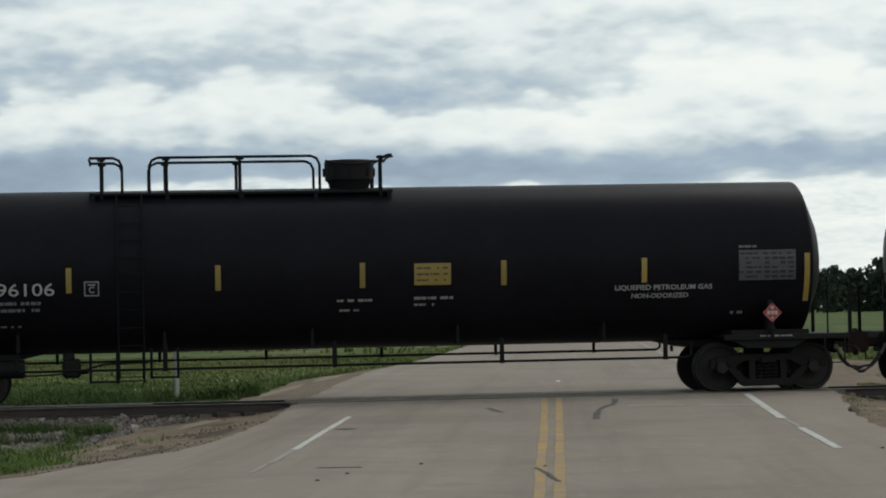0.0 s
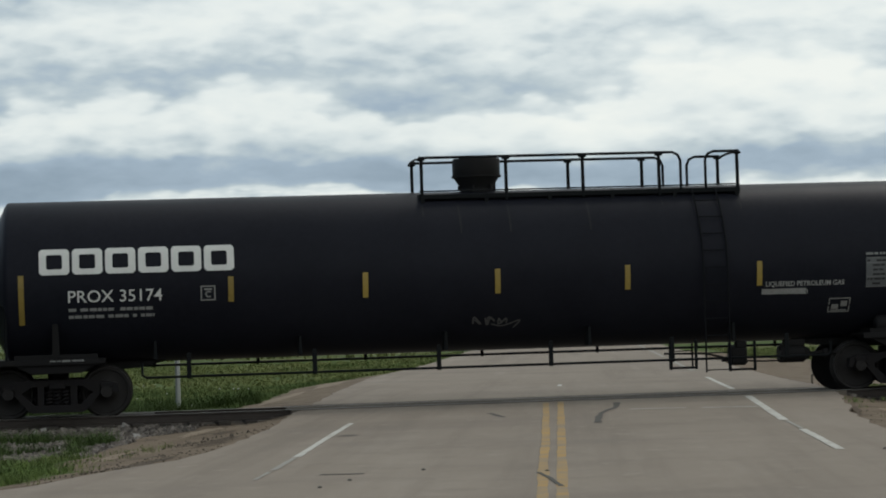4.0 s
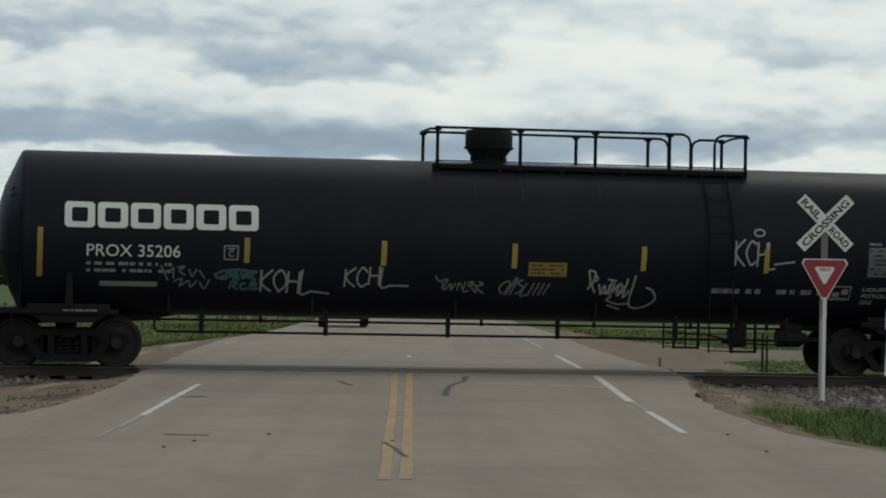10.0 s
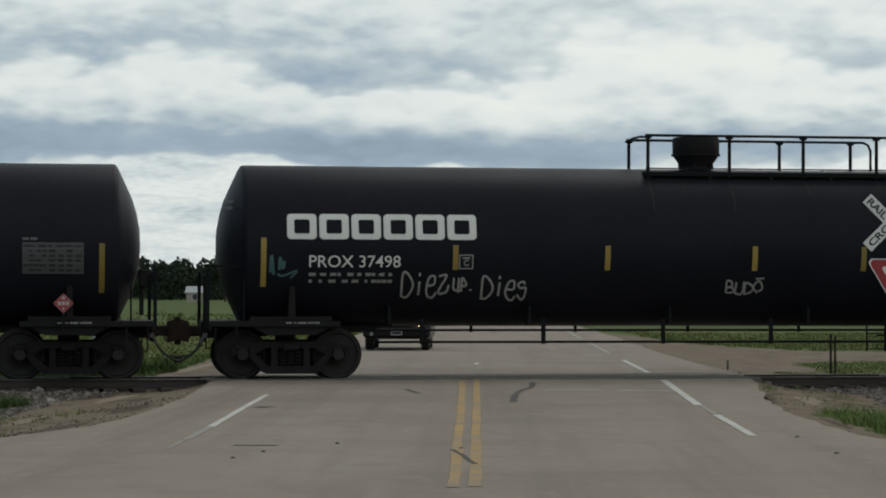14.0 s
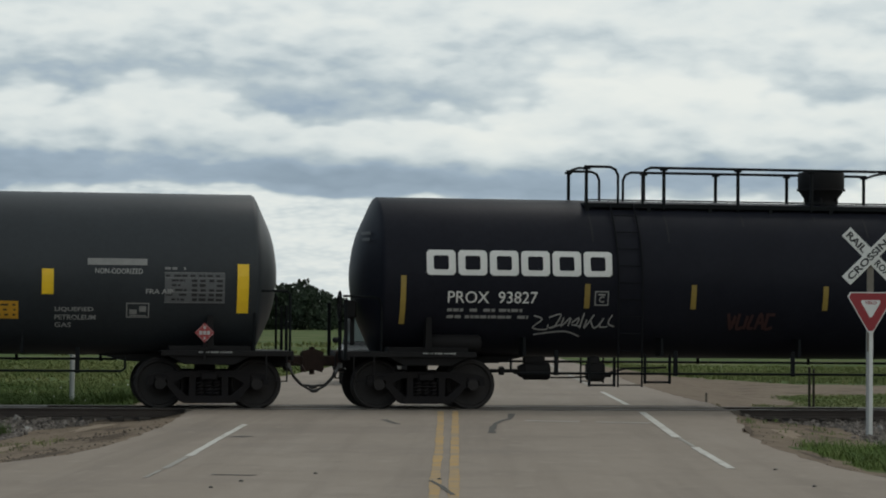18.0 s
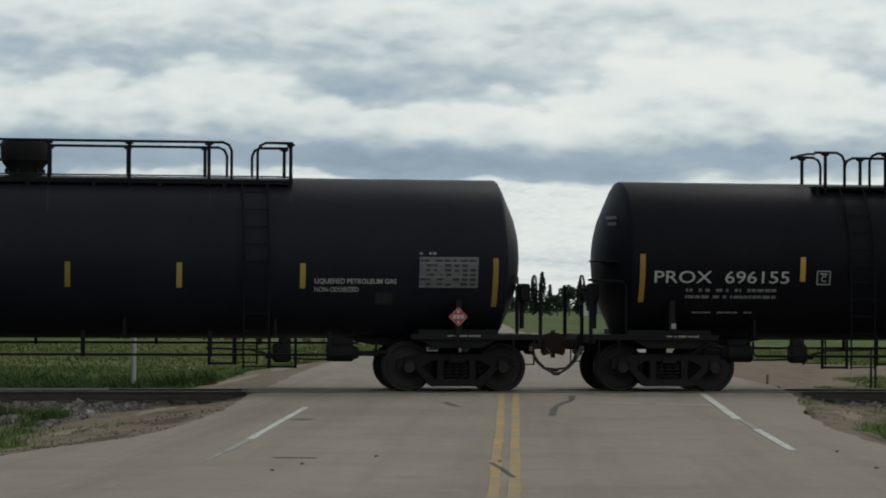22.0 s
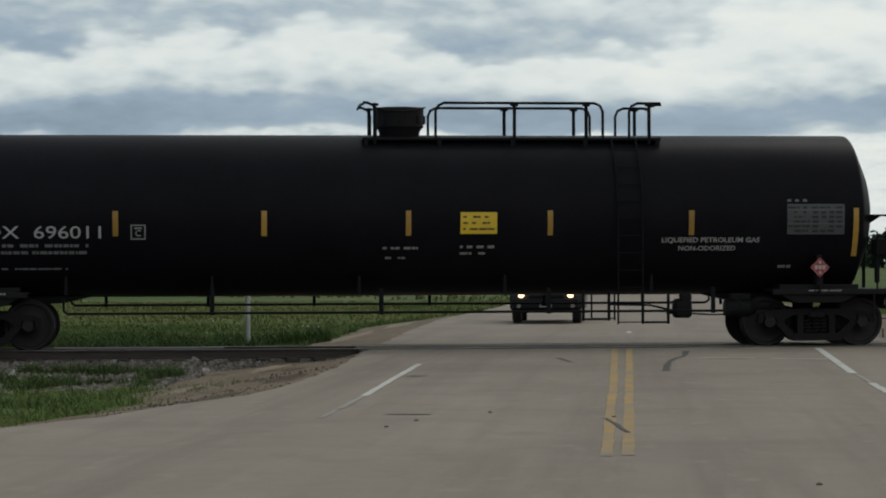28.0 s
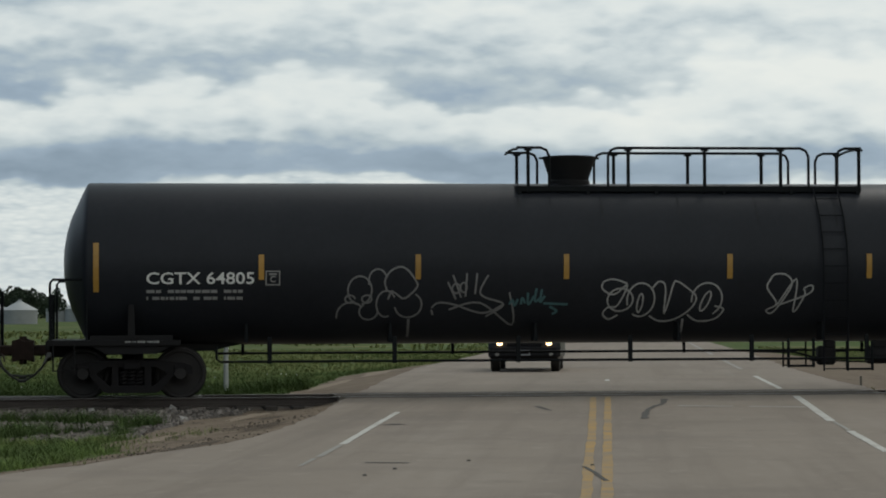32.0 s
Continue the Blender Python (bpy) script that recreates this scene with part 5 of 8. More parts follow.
        if k == 9:
            patch(g, 5.28, 6.16, 1.72, 1.84, 0.010, 1), patch(g, 4.55, 6.16, 1.56, 1.66, 0.010, 1)
        if k == 6:
            bar_line(g, 4.1, 5.2, 1.62, 0.09, 2), bar_line(g, 5.4, 6.3, 1.62, 0.09, 4), patch(g, -7.5, -6.45, 1.50, 1.59, 0.010, 1)
        if k == 11:
            bar_line(g, -3.15, -2.0, 1.86, 0.04, 3), bar_line(g, -3.0, -2.2, 1.75, 0.035, 4), bar_line(g, -3.05, -2.15, 1.64, 0.035, 6)
        if k == 3:
            patch(g, 5.15, 6.0, 1.86, 1.96, 0.010, 1)
        if k == 15:
            bar_line(g, 4.5, 5.3, 2.05, 0.10, 2), bar_line(g, 5.45, 6.4, 2.10, 0.14, 4), bar_line(g, 2.5, 2.9, 2.45, 0.10, 7)
    elif spec["t"] == "C":
        boxed_mark(car, 7.42, 1.70, M["dull_white"], 0.46, 0.28, False)
    if g.f:
        part("small_print", g.mesh("small_print", M["dull_white"]), car, kind="stuff")


def graffiti(car, k):
    def spray(mat, make):
        g = Geo()
        make(g)
        part("graffiti", g.mesh("graffiti", M[mat]), car, "sprayed graffiti tag", kind="stuff")

    if k == 2:
        def face(g):
            loop = [(-0.28 + 0.26 * math.cos(a), 1.88 + 0.22 * math.sin(a)) for a in [j * math.pi / 5 for j in range(10)]]
            ribbon(g, smooth_path(loop, 3, True), 0.045)
            for dx in (-0.16, -0.05, 0.06, 0.17):
                ribbon(g, [(-0.28 + dx, 2.08), (-0.27 + dx * 1.3, 2.19)], 0.035)
            ribbon(g, smooth_path([(-0.44, 1.96), (-0.28, 2.0), (-0.12, 1.96), (-0.28, 1.92), (-0.44, 1.96)], 3), 0.04)
            ribbon(g, smooth_path([(-0.40, 1.82), (-0.28, 1.76), (-0.14, 1.84)], 3), 0.04)
            ribbon(g, [(-0.30, 1.66), (-0.33, 1.52), (-0.38, 1.40)], 0.035)
            ribbon(g, [(-0.46, 1.56), (-0.32, 1.56), (-0.20, 1.50)], 0.035)
        spray("spray_green", face)
        spray("faint_white", lambda g: (ribbon(g, smooth_path([(5.0, 1.32), (6.0, 1.42), (7.4, 1.40)], 5), 0.07), scrawl(g, 5.6, 6.4, 1.42, 1.62, 5, 3, 0.04)))
    if k == 3:
        spray("faint_white", lambda g: scrawl(g, -0.35, 0.35, 1.45, 1.62, 2, 3, 0.03))
    if k == 6:
        def marker(g):
            tag(g, "KOHL", -4.52, -3.52, 1.46, 1.87, 1, 0.040), ribbon(g, [(-3.60, 1.47), (-3.20, 1.43)], 0.036)
            tag(g, "KCHL", -2.95, -2.05, 1.58, 1.92, 4, 0.036), ribbon(g, [(-2.12, 1.60), (-1.73, 1.60)], 0.034)
            tag(g, "KCHL", 4.52, 5.40, 2.12, 2.60, 9, 0.038), ribbon(g, [(5.30, 2.14), (5.72, 2.20)], 0.036), loop_line(g, 5.0, 2.74, 0.10, 0.065, w=0.036)
            sketch(g, 1.66, 2.02, 1.4, "2,4 12,8 8,24/2,5 6,22 3,30/10,10 16,16 8,22 14,34/18,22 22,34 26,24 30,36 34,22/36,18 34,34/30,16 42,18/40,20 38,34 46,22 44,36/48,20 52,30 46,38 54,24/58,14 54,40 62,30/68,10 64,44 72,54 88,52 100,42 94,30 84,26", 0.036)
            sketch(g, 1.95, 1.55, 1.0, "0,4 14,0 24,8 16,14 40,22 64,20/20,24 48,32", 0.032)
        spray("spray_white", marker)
        spray("spray_dim", lambda g: (sketch(g, -1.24, 1.80, 1.0, "0,0 8,10 24,6 14,24/14,12 20,26 30,14 32,26 40,12/44,26 46,12 56,26/58,10 56,28 66,26/62,12 74,10 64,18 78,16 80,30 70,20/84,10 92,14 80,20 96,32", 0.034),
                                      sketch(g, 0.0, 1.82, 1.0, "6,34 0,22 12,10 20,14 10,34/30,2 14,36/34,2 22,36/44,6 34,12 46,22 32,34/52,12 42,36 54,34/66,12 56,36/76,12 66,36/86,12 76,36/96,12 86,34", 0.034),
                                      sketch(g, -6.36, 1.92, 1.0, "0,2 14,30/8,14 26,8/22,4 24,26/30,6 44,4 34,12 46,20/52,8 58,22 66,8/70,10 82,26/24,32 40,26 36,40 52,30 56,42 68,28/72,32 82,44 90,26", 0.030)))
        spray("spray_teal", lambda g: (sketch(g, -5.36, 1.92, 1.0, "8,14 0,18 6,24 16,20 12,28/20,28 22,14 32,16 24,22/34,26 38,12 44,26 36,20/48,12 52,24 58,10/60,24 62,12 72,14 64,20 76,26/8,12 40,8 78,12", 0.050),
                                       sketch(g, -5.10, 1.66, 1.0, "2,18 6,4 16,6 8,12 18,18/32,6 22,10 26,18 36,16/40,18 42,4 52,8 44,10 54,16 42,18", 0.046)))
    if k == 8:
        spray("spray_white", lambda g: (tag(g, "Diez", -5.98, -5.06, 1.56, 1.98, 14, 0.040), tag(g, "up.", -5.0, -4.56, 1.62, 1.90, 15, 0.038), tag(g, "Dies", -4.46, -3.56, 1.50, 1.90, 16, 0.040), tag(g, "BUDO", 0.24, 0.96, 1.60, 1.82, 17, 0.036), ribbon(g, [(0.80, 1.88), (0.97, 1.89)], 0.032)))
        spray("spray_teal", lambda g: scrawl(g, -8.45, -8.15, 1.9, 2.3, 18, 2, 0.05))
    if k == 10:
        spray("spray_white", lambda g: sketch(g, -6.05, 1.86, 1.6, "2,6 12,10 2,20 18,22 20,16/20,8 34,4 28,18 22,20 36,16/38,8 36,18 46,8 44,18/48,14 56,8 54,16 48,16 60,18/62,2 58,20/66,10 64,20 74,4/70,10 76,20 84,12/86,8 82,18 92,18/96,4 92,14 100,18/4,28 40,24 60,30", 0.028))
        spray("spray_red", lambda g: sketch(g, -2.28, 1.88, 1.0, "2,4 10,34 16,8/4,22 18,20/24,4 22,32 34,30/40,8 36,34/50,6 44,30 54,32/58,34 66,4 74,34/62,22 74,20/80,6 78,32 92,30/76,6 94,6", 0.058))
    if k == 11:
        spray("spray_white", lambda g: ribbon(g, smooth_path([(-8.95, 3.0), (-8.97, 2.85), (-8.88, 2.70), (-8.84, 2.55)], 3), 0.04))
    if k == 15:
        spray("spray_dim", lambda g: (sketch(g, -5.46, 2.32, 1.8, "0,6 8,20 22,32 40,34/6,16 20,10 36,12 46,18 42,34 54,38/62,16 60,32 78,28/62,8 64,9/84,28 100,14 108,20 94,34 112,26/120,2 126,22 116,34/128,24 144,18 134,34/150,20 148,34 160,20", 0.030),
                                      sketch(g, -5.1, 1.98, 1.0, "10,8 60,4 110,2 130,10 120,20 60,16 20,22", 0.026),
                                      sketch(g, -2.95, 2.32, 1.0, "0,32 18,28 24,10/34,14 30,30 48,50 74,62 92,58 90,46 60,40 40,30 36,8/40,36 52,42 44,44", 0.028),
                                      sketch(g, 1.3, 2.22, 1.8, "0,14 8,4 6,20 16,8/20,18 26,6 30,20 38,8/40,20 48,10 46,22/54,6 52,22 64,16/68,20 76,8 84,18/88,8 86,20 98,14/10,28 50,24 90,28 60,34", 0.030), loop_line(g, -1.05, 1.92, 0.13, 0.11, 40, 300, 0.022)))
        spray("spray_white", lambda g: sketch(g, 4.15, 2.52, 1.0, "2,28 6,4 18,6 8,16/34,6 24,14 28,26 38,22/42,28 50,4 56,28/46,18 56,18", 0.032))
    if k == 18:
        def blobs(g):
            for x, z, rx, rz, a0, a1 in ((-4.12, 1.97, 0.22, 0.26, -80, 270), (-3.79, 2.14, 0.17, 0.22, 20, 200), (-3.22, 1.70, 0.25, 0.23, -170, 60), (-3.63, 1.72, 0.18, 0.24, 30, 290), (-3.95, 1.58, 0.17, 0.15, 120, 380), (-4.28, 1.50, 0.26, 0.25, 40, 190), (-4.30, 1.81, 0.09, 0.07, 0, 330), (-3.99, 1.81, 0.09, 0.07, 0, 360)):
                loop_line(g, x, z, rx, rz, a0, a1, 0.034)
            sketch(g, -3.68, 2.40, 1.0, "6,44 2,26 12,8 30,0 44,6 58,24 62,36 48,52 36,58 24,50 14,44/14,44 8,60", 0.036)
            sketch(g, -3.20, 1.44, 1.0, "0,0 2,34", 0.05)
        spray("spray_dim", blobs)
        def fingers(g):
            sketch(g, -2.85, 2.28, 1.6, "22,10 32,30/28,2 38,28/44,0 43,27/56,0 54,24/69,2 60,20 66,28 88,36 68,50/24,42 60,34 100,60 94,22/4,40 12,34 30,36 64,46 88,36/6,48 4,42", 0.036)
            loop_line(g, -2.34, 2.0, 0.07, 0.09, w=0.030), loop_line(g, -2.20, 2.02, 0.06, 0.09, w=0.030)
        spray("spray_dim", fingers)
        def outline(g):
            sketch(g, 0.36, 2.18, 1.0, "50,10 26,2 6,6 4,20 26,30 50,12 34,50 16,54 8,66 20,76 36,68/98,18 110,6 122,16 124,66 136,14 144,6 166,20 182,36 172,58 146,76 118,80 96,70/218,52 236,58 222,76 190,80 168,68", 0.032)
            for x, z, rx, rz, a0, a1, lean in ((0.74, 1.78, 0.24, 0.21, -60, 300, 0), (1.13, 1.78, 0.26, 0.31, -120, 200, 0), (1.12, 1.72, 0.05, 0.17, 0, 360, 0.1), (2.38, 1.78, 0.29, 0.31, -60, 190, 0), (2.36, 1.75, 0.07, 0.18, 0, 360, 0.35)):
                loop_line(g, x, z, rx, rz, a0, a1, 0.032, lean)
            sketch(g, 3.50, 2.26, 1.0, "4,16 14,2 36,2 48,20 28,58 14,74 4,68 22,56 2,28 4,14/22,60 56,10 56,72 74,40 72,28 86,22 88,32 72,42 28,58", 0.032)
            sketch(g, 1.97, 1.42, 1.0, "0,0 3,34", 0.045)
        spray("spray_white", outline)
        spray("spray_teal", lambda g: sketch(g, -1.34, 2.06, 1.0, "0,36 6,28 10,38 16,26/22,36 24,24 30,34/34,14 36,36 46,20/50,6 48,30 58,24/60,8 58,32 66,20/64,34 110,36/76,40 90,48 82,54", 0.045))


def head_print(car, hl):
    """A few lines of small print high on the tank's rounded head."""
    g = Geo()
    for k in range(2):
        z, a0, a1 = 0.80 - 0.12 * k, 0.14, 0.28 - 0.03 * k
        q = []
        for a, r in ((a0, 0.985), (a1, 1.19)):
            for dz in (-0.03, 0.03):
                q.append((-hl + a - 0.01, -math.sqrt(r * r - (z + dz) ** 2) - 0.02, AXIS + z + dz))
        g.add(q, [(0, 2, 3, 1)])
    part("head_print", g.mesh("head_print", M["faint_white"]), car, "small pale print on the tank head", kind="stuff")


def sill_print_mesh():
    """A short row of small stencilled print along the platform edge."""
    g, rn, x = Geo(), random.Random(3), -0.31
    while x < 0.30:
        w = rn.uniform(0.02, 0.06)
        g.box((x + w / 2, -1.385, 1.045), (w, 0.006, rn.uniform(0.024, 0.036)))
        x += w + rn.choice((0.008, 0.012, 0.03))
    return g.mesh("sill_print", M["dull_white"])


def tank_car(spec, k):
    ty = TYPES[spec["t"]]
    get = lambda key: spec.get(key, ty.get(key))
    look_of = LOOKS[spec["t"]]
    if spec.get("boxy"):
        look_of = "dark grey gas tank car with bright yellow reflectors"
    elif k in (6, 8, 10, 15, 18):
        look_of = look_of.replace("black", "graffiti-tagged black", 1)
    car = thing("tank_car", pose(0, 0, 0), look_of + ", on the track", "tank car", "tank cars of the train")
    l2, tx = spec["L"] / 2, spec["L"] / 2 - 2.03
    hl = l2 - 0.71 + ty["dhl"]
    flip = spec.get("flip", 0)
    part("tank", cached(("tank", round(hl, 2), get("mat")), lambda: tank_mesh(hl, M[get("mat")])), car)
    wheels = truck(car, -tx) + truck(car, tx)
    for e in (-1, 1):
        turn = Matrix.Diagonal((e, 1, 1, 1))
        part("sill", cached(("sill", round(l2, 2), round(hl, 2)), lambda: sill_mesh(l2, hl, tx)), car, m=turn)
        part("end_platform", cached(("end_platform", round(l2, 2)), lambda: end_platform_mesh(l2, tx, ty["end"])), car, m=turn)
        end_posts(car, l2, hl, e, get("end"))
        part("coupler", cached("coupler", coupler_mesh), car, "rust-brown coupler", pose(e * l2, 0, 0) @ Matrix.Diagonal((e, e, 1, 1)))
        for y, drop, dx in ((-0.36, 0.40, 0.0), (-0.20, 0.33, 0.03)):
            part("air_hose", cached(("hose", y), lambda: hose_mesh(y, drop, dx)), car, m=pose(e * l2, 0, 0) @ turn)
            part("angle_cock", cached("cock", hose_end_mesh), car, m=pose(e * l2, y, 0) @ turn)
    e = -1 if flip else 1
    part("hand_brake", cached("hand_brake", hand_brake_mesh), car, m=pose(-e * (l2 - 0.66), -0.5, 0.20) @ Matrix.Diagonal((-e, 1, 1, 1)))
    if spec["t"] == "A":
        part("brake_step", cached("brake_step", lambda: Geo().box((0.08, 0, 0), (0.62, 0.50, 0.03), 0.008).slab([(0.30, -0.25), (0.36, -0.25), (0.36, 0.0), (-0.1, 0.0)], -0.02, 0.02).mesh("brake_step", M["frame_black"])), car, m=pose(-e * (hl - 0.02), -0.85, 2.46) @ Matrix.Diagonal((e, 1, 1, 1)))
    if spec["t"] == "D":
        long_walkway(car, hl)
    else:
        top_works(car, ty["dome"], ty["p0"], ty["p1"], flip)
    under_rails(car, tx, ty["dome"])
    brake_gear(car, -e * 5.9 if spec["t"] != "A" else -e * 6.4, -e, spec.get("big", 0))
    for x in spec.get("tank", []):
        part("air_reservoir", cached("reservoir", lambda: Geo().lathe([(-0.52, 0.03), (-0.50, 0.12), (-0.44, 0.165), (0.44, 0.165), (0.50, 0.12), (0.52, 0.03)], "x", 18, (0, -1.15, 1.24)).mesh("air_reservoir", M["frame_black"], 40)), car, m=pose(x, 0, 0))
    if spec["n"]:
        refl = get("refl")
        w = 0.21 if spec.get("boxy") else 0.10
        rise = spec.get("rise", 0.17 if spec.get("boxy") else 0.0)
        short = cached(("refl", refl, w, ty["zs"] + rise), lambda: reflector_mesh(w, 0.46, ty["zs"] + rise, M[refl]))
        long = cached(("refl_long", refl, w, ty["zl"] + rise), lambda: reflector_mesh(w, 0.90, ty["zl"] + rise, M[refl]))
        for x in spec.get("st", ty["stripes"]):
            part("reflector", short, car, m=pose(x, 0, 0))
        for x in (spec.get("e0", -ty["ends"]), ty["ends"]):
            part("reflector", long, car, "tall yellow end reflector", pose(x, 0, 0))
        # sill lettering strip at the ends
        for x in (-tx + 0.2, tx + 0.1):
            part("sill_print", cached("sill_print", sill_print_mesh), car, m=pose(x, 0, 0), kind="stuff")
    if k in (1, 7, 12, 17):
        part("rib_label", Geo().box((-tx + 0.02, -1.375, 1.24), (0.09, 0.012, 0.10), 0.003).mesh("rib_label", M["dull_white"]), car, "small white label plate")
    if spec["t"] in "AB" and spec["n"]:
        head_print(car, hl)
    paint_lines(car, spec, k)
    graffiti(car, k)
    if spec["t"] == "B" and spec["n"] and k not in (3, 6, 8, 11, 15):
        g = Geo()
        patch(g, 6.36, 6.68, 1.62, 1.84, 0.008, 2)
        old = part("notice_print", g.mesh("notice_print", M["run_stain"]), car, "small rubbed-out grey notice")
        g = Geo()
        for j in range(3):
            bar_line(g, 6.39, 6.60 + 0.02 * j, 1.67 + 0.06 * j, 0.03, 5 * k + j, 0.012)
        part("notice_bars", g.mesh("notice_bars", M["table_ink"]), old, kind="stuff")
    if spec["t"] in "BC" and spec["n"]:
        g = Geo()
        rnd = random.Random(k)
        for x in (-4.90, -3.39, -1.92, -0.45, 0.5, 1.15):
            x = (-1 if flip else 1) * x + rnd.uniform(-0.03, 0.03)
            z1 = 3.72
            z0 = z1 - rnd.choice((0.10, 0.22, 0.40, 0.55))
            patch(g, x - 0.014, x + 0.010, z0, z1, 0.006, 4)
            patch(g, x + 0.016, x + 0.024, z0 + rnd.uniform(0.0, 0.1), z1, 0.006, 4)
        part("run_stain", g.mesh("run_stain", M["run_stain"]), car, "pale run-off streaks under the walkway", kind="stuff")
    if spec.get("offset"):
        for ob in car.children:
            if ob.name.split(".")[0] in ("reflector", "reporting_mark", "car_number", "weight_print", "boxed_mark", "data_table", "placard", "cargo_name", "notice_print", "mark_block", "plaque", "small_print"):
                ob.matrix_basis = pose(spec["offset"], 0, 0) @ ob.matrix_basis
    return car, wheels


CARS = [tank_car(spec, k) for k, spec in enumerate(TRAIN)]

# ---- ground, road, track ----
ROAD = [(-80, -40, 40), (8, -40, 40), (13, -34, 30), (16, -20, 14), (19, -11.6, 8.0), (22, -7.7, 5.8), (23.2, -6.85, 5.35), (24.5, -6.2, 5.02), (26, -5.76, 4.58), (27.5, -5.52, 4.32), (29, -5.22, 4.06), (30.2, -4.93, 4.02),
        (31.8, -4.82, 3.98), (34, -4.76, 3.93), (36.2, -4.76, 3.98), (38.3, -4.82, 4.08), (42, -5.0, 4.38), (46.8, -5.25, 4.74), (52, -5.4, 4.9), (58, -5.65, 4.6), (70, -5.95, 4.4), (78, -5.8, 4.4), (90, -5.45, 4.4),
        (125, -5.4, 4.0), (140, -5.6, 2.0), (155, -6.2, -0.6), (175, -7.0, -1.6), (200, -7.5, -2.2), (260, -9.0, -4.0), (400, -14.0, -8.5), (1500, -50.0, -42.0)]


def road_edges(y):
    for (a, l0, r0), (b, l1, r1) in zip(ROAD, ROAD[1:]):
        if a <= y <= b:
            k = (y - a) / (b - a)
            return l0 + (l1 - l0) * k, r0 + (r1 - r0) * k
    return ROAD[-1][1:]


TRACK_BACK = TRACK.inverted()


def ground_z(x, y):
    """Flat country: the road and the track lie a little above it."""
    l, r = road_edges(min(max(y, -79), 1499))
    off = max(l - x, x - r, 0.0)
    z = -0.04 - 0.30 * min(1.0, off / 3.2)
    if off <= 0:
        return -0.09
    d = abs((TRACK_BACK @ Vector((x, y, 0))).y - MID)
    bed = -0.235 - 0.12 * min(1.0, max(0.0, d - 1.6) / 1.3)
    if d < 4.2:
        near = min(1.0, off / 1.0) * min(1.0, max(0.0, (4.2 - d) / 1.2))
        z += (bed - z) * near
    return z


# ---- ground cover by place ----
GRASS_LEFT = [(-22, 20), (-8.8, 23.2), (-7.6, 25.2), (-7.0, 26.3), (-6.65, 27.5), (-6.65, 29.2), (-6.7, 30.9), (-6.5, 31.5), (-7.05, 32.2), (-6.9, 33.7), (-7.3, 35.4), (-7.7, 36.8), (-8.1, 37.4), (-8.7, 36.6), (-9.0, 34.6), (-8.8, 32.4), (-8.9, 30.2), (-9.2, 28.4), (-12, 26.6), (-22, 25)]
GRASS_RIGHT = [(4.42, 35.3), (4.55, 34.0), (4.6, 32), (4.7, 29.8), (5.06, 28.3), (5.5, 26.9), (6.6, 24.6), (22, 18), (22, 22), (8.2, 28.2), (7.3, 30.2), (6.95, 31.2), (6.7, 33), (6.4, 35), (6.0, 36.6), (5.5, 37.2), (4.8, 36.4)]
DIRT_LEFT = [(-3, 46.8), (-6.9, 46.6), (-7.5, 43.5), (-7.5, 39.5), (-7.3, 35.4), (-6.9, 33.7), (-7.05, 32.2), (-6.5, 31.5), (-6.65, 27.5), (-7.6, 25.2), (-8.8, 23.2), (-22, 20), (-22, 18), (-3, 17)]
DIRT_RIGHT = [(3, 48.5), (5.9, 48.4), (6.6, 46), (6.5, 43), (6.3, 40.0), (6.1, 37.6), (5.5, 37.2), (4.8, 36.4), (4.42, 35.3), (4.55, 34.0), (4.6, 32), (4.7, 29.8), (5.06, 28.3), (5.5, 26.9), (6.6, 24.6), (22, 18), (22, 16), (3, 16)]
DIRT_FAR = [(-4, 49.0), (-8.2, 49.6), (-7.7, 54), (-7.4, 58), (-7.6, 62), (-7.9, 68), (-7.6, 73), (-7.0, 75), (-6.0, 79), (-4, 82)]
LANE = [(4.0, 50.5), (5.6, 52.5), (6.6, 58), (8.0, 61), (8.2, 67), (8.5, 70.5), (10.5, 71.7), (13.5, 74.8), (24, 80), (110, 100), (110, 112), (24, 91), (15.2, 84.6), (10.8, 84.8), (8.3, 93.5), (5.6, 106), (4.0, 106)]


def inside(poly, x, y):
    hit = False
    for (x0, y0), (x1, y1) in zip(poly, poly[1:] + poly[:1]):
        if (y0 > y) != (y1 > y) and x < x0 + (x1 - x0) * (y - y0) / (y1 - y0):
            hit = not hit
    return hit


def cover_at(x, y):
    """What covers the ground here: grass, dirt, lane or ballast."""
    if not (-60 < x < 112 and 15 < y < 125):
        return "grass"
    jx = 0.32 * noise.noise((x * 0.9, y * 0.9, 2.0)) + 0.22 * noise.noise((x * 3.1, y * 3.1, 5.0))
    jy = 0.6 * noise.noise((x * 0.7, y * 0.7, 8.0)) + 0.4 * noise.noise((x * 2.6, y * 2.6, 1.0))
    x, y = x + jx, y + jy
    o = (TRACK_BACK @ Vector((x, y, 0))).y
    if o < MID:
        if inside(GRASS_LEFT, x, y) or inside(GRASS_RIGHT, x, y):
            return "grass"
        if inside(DIRT_LEFT, x, y) or inside(DIRT_RIGHT, x, y):
            return "dirt"
        return "ballast" if o > -9.5 and abs(x) < 40 else "grass"
    if inside(LANE, x, y):
        return "lane"
    if inside(DIRT_FAR, x, y):
        return "dirt"
    return "ballast" if o < MID + 2.5 else "grass"


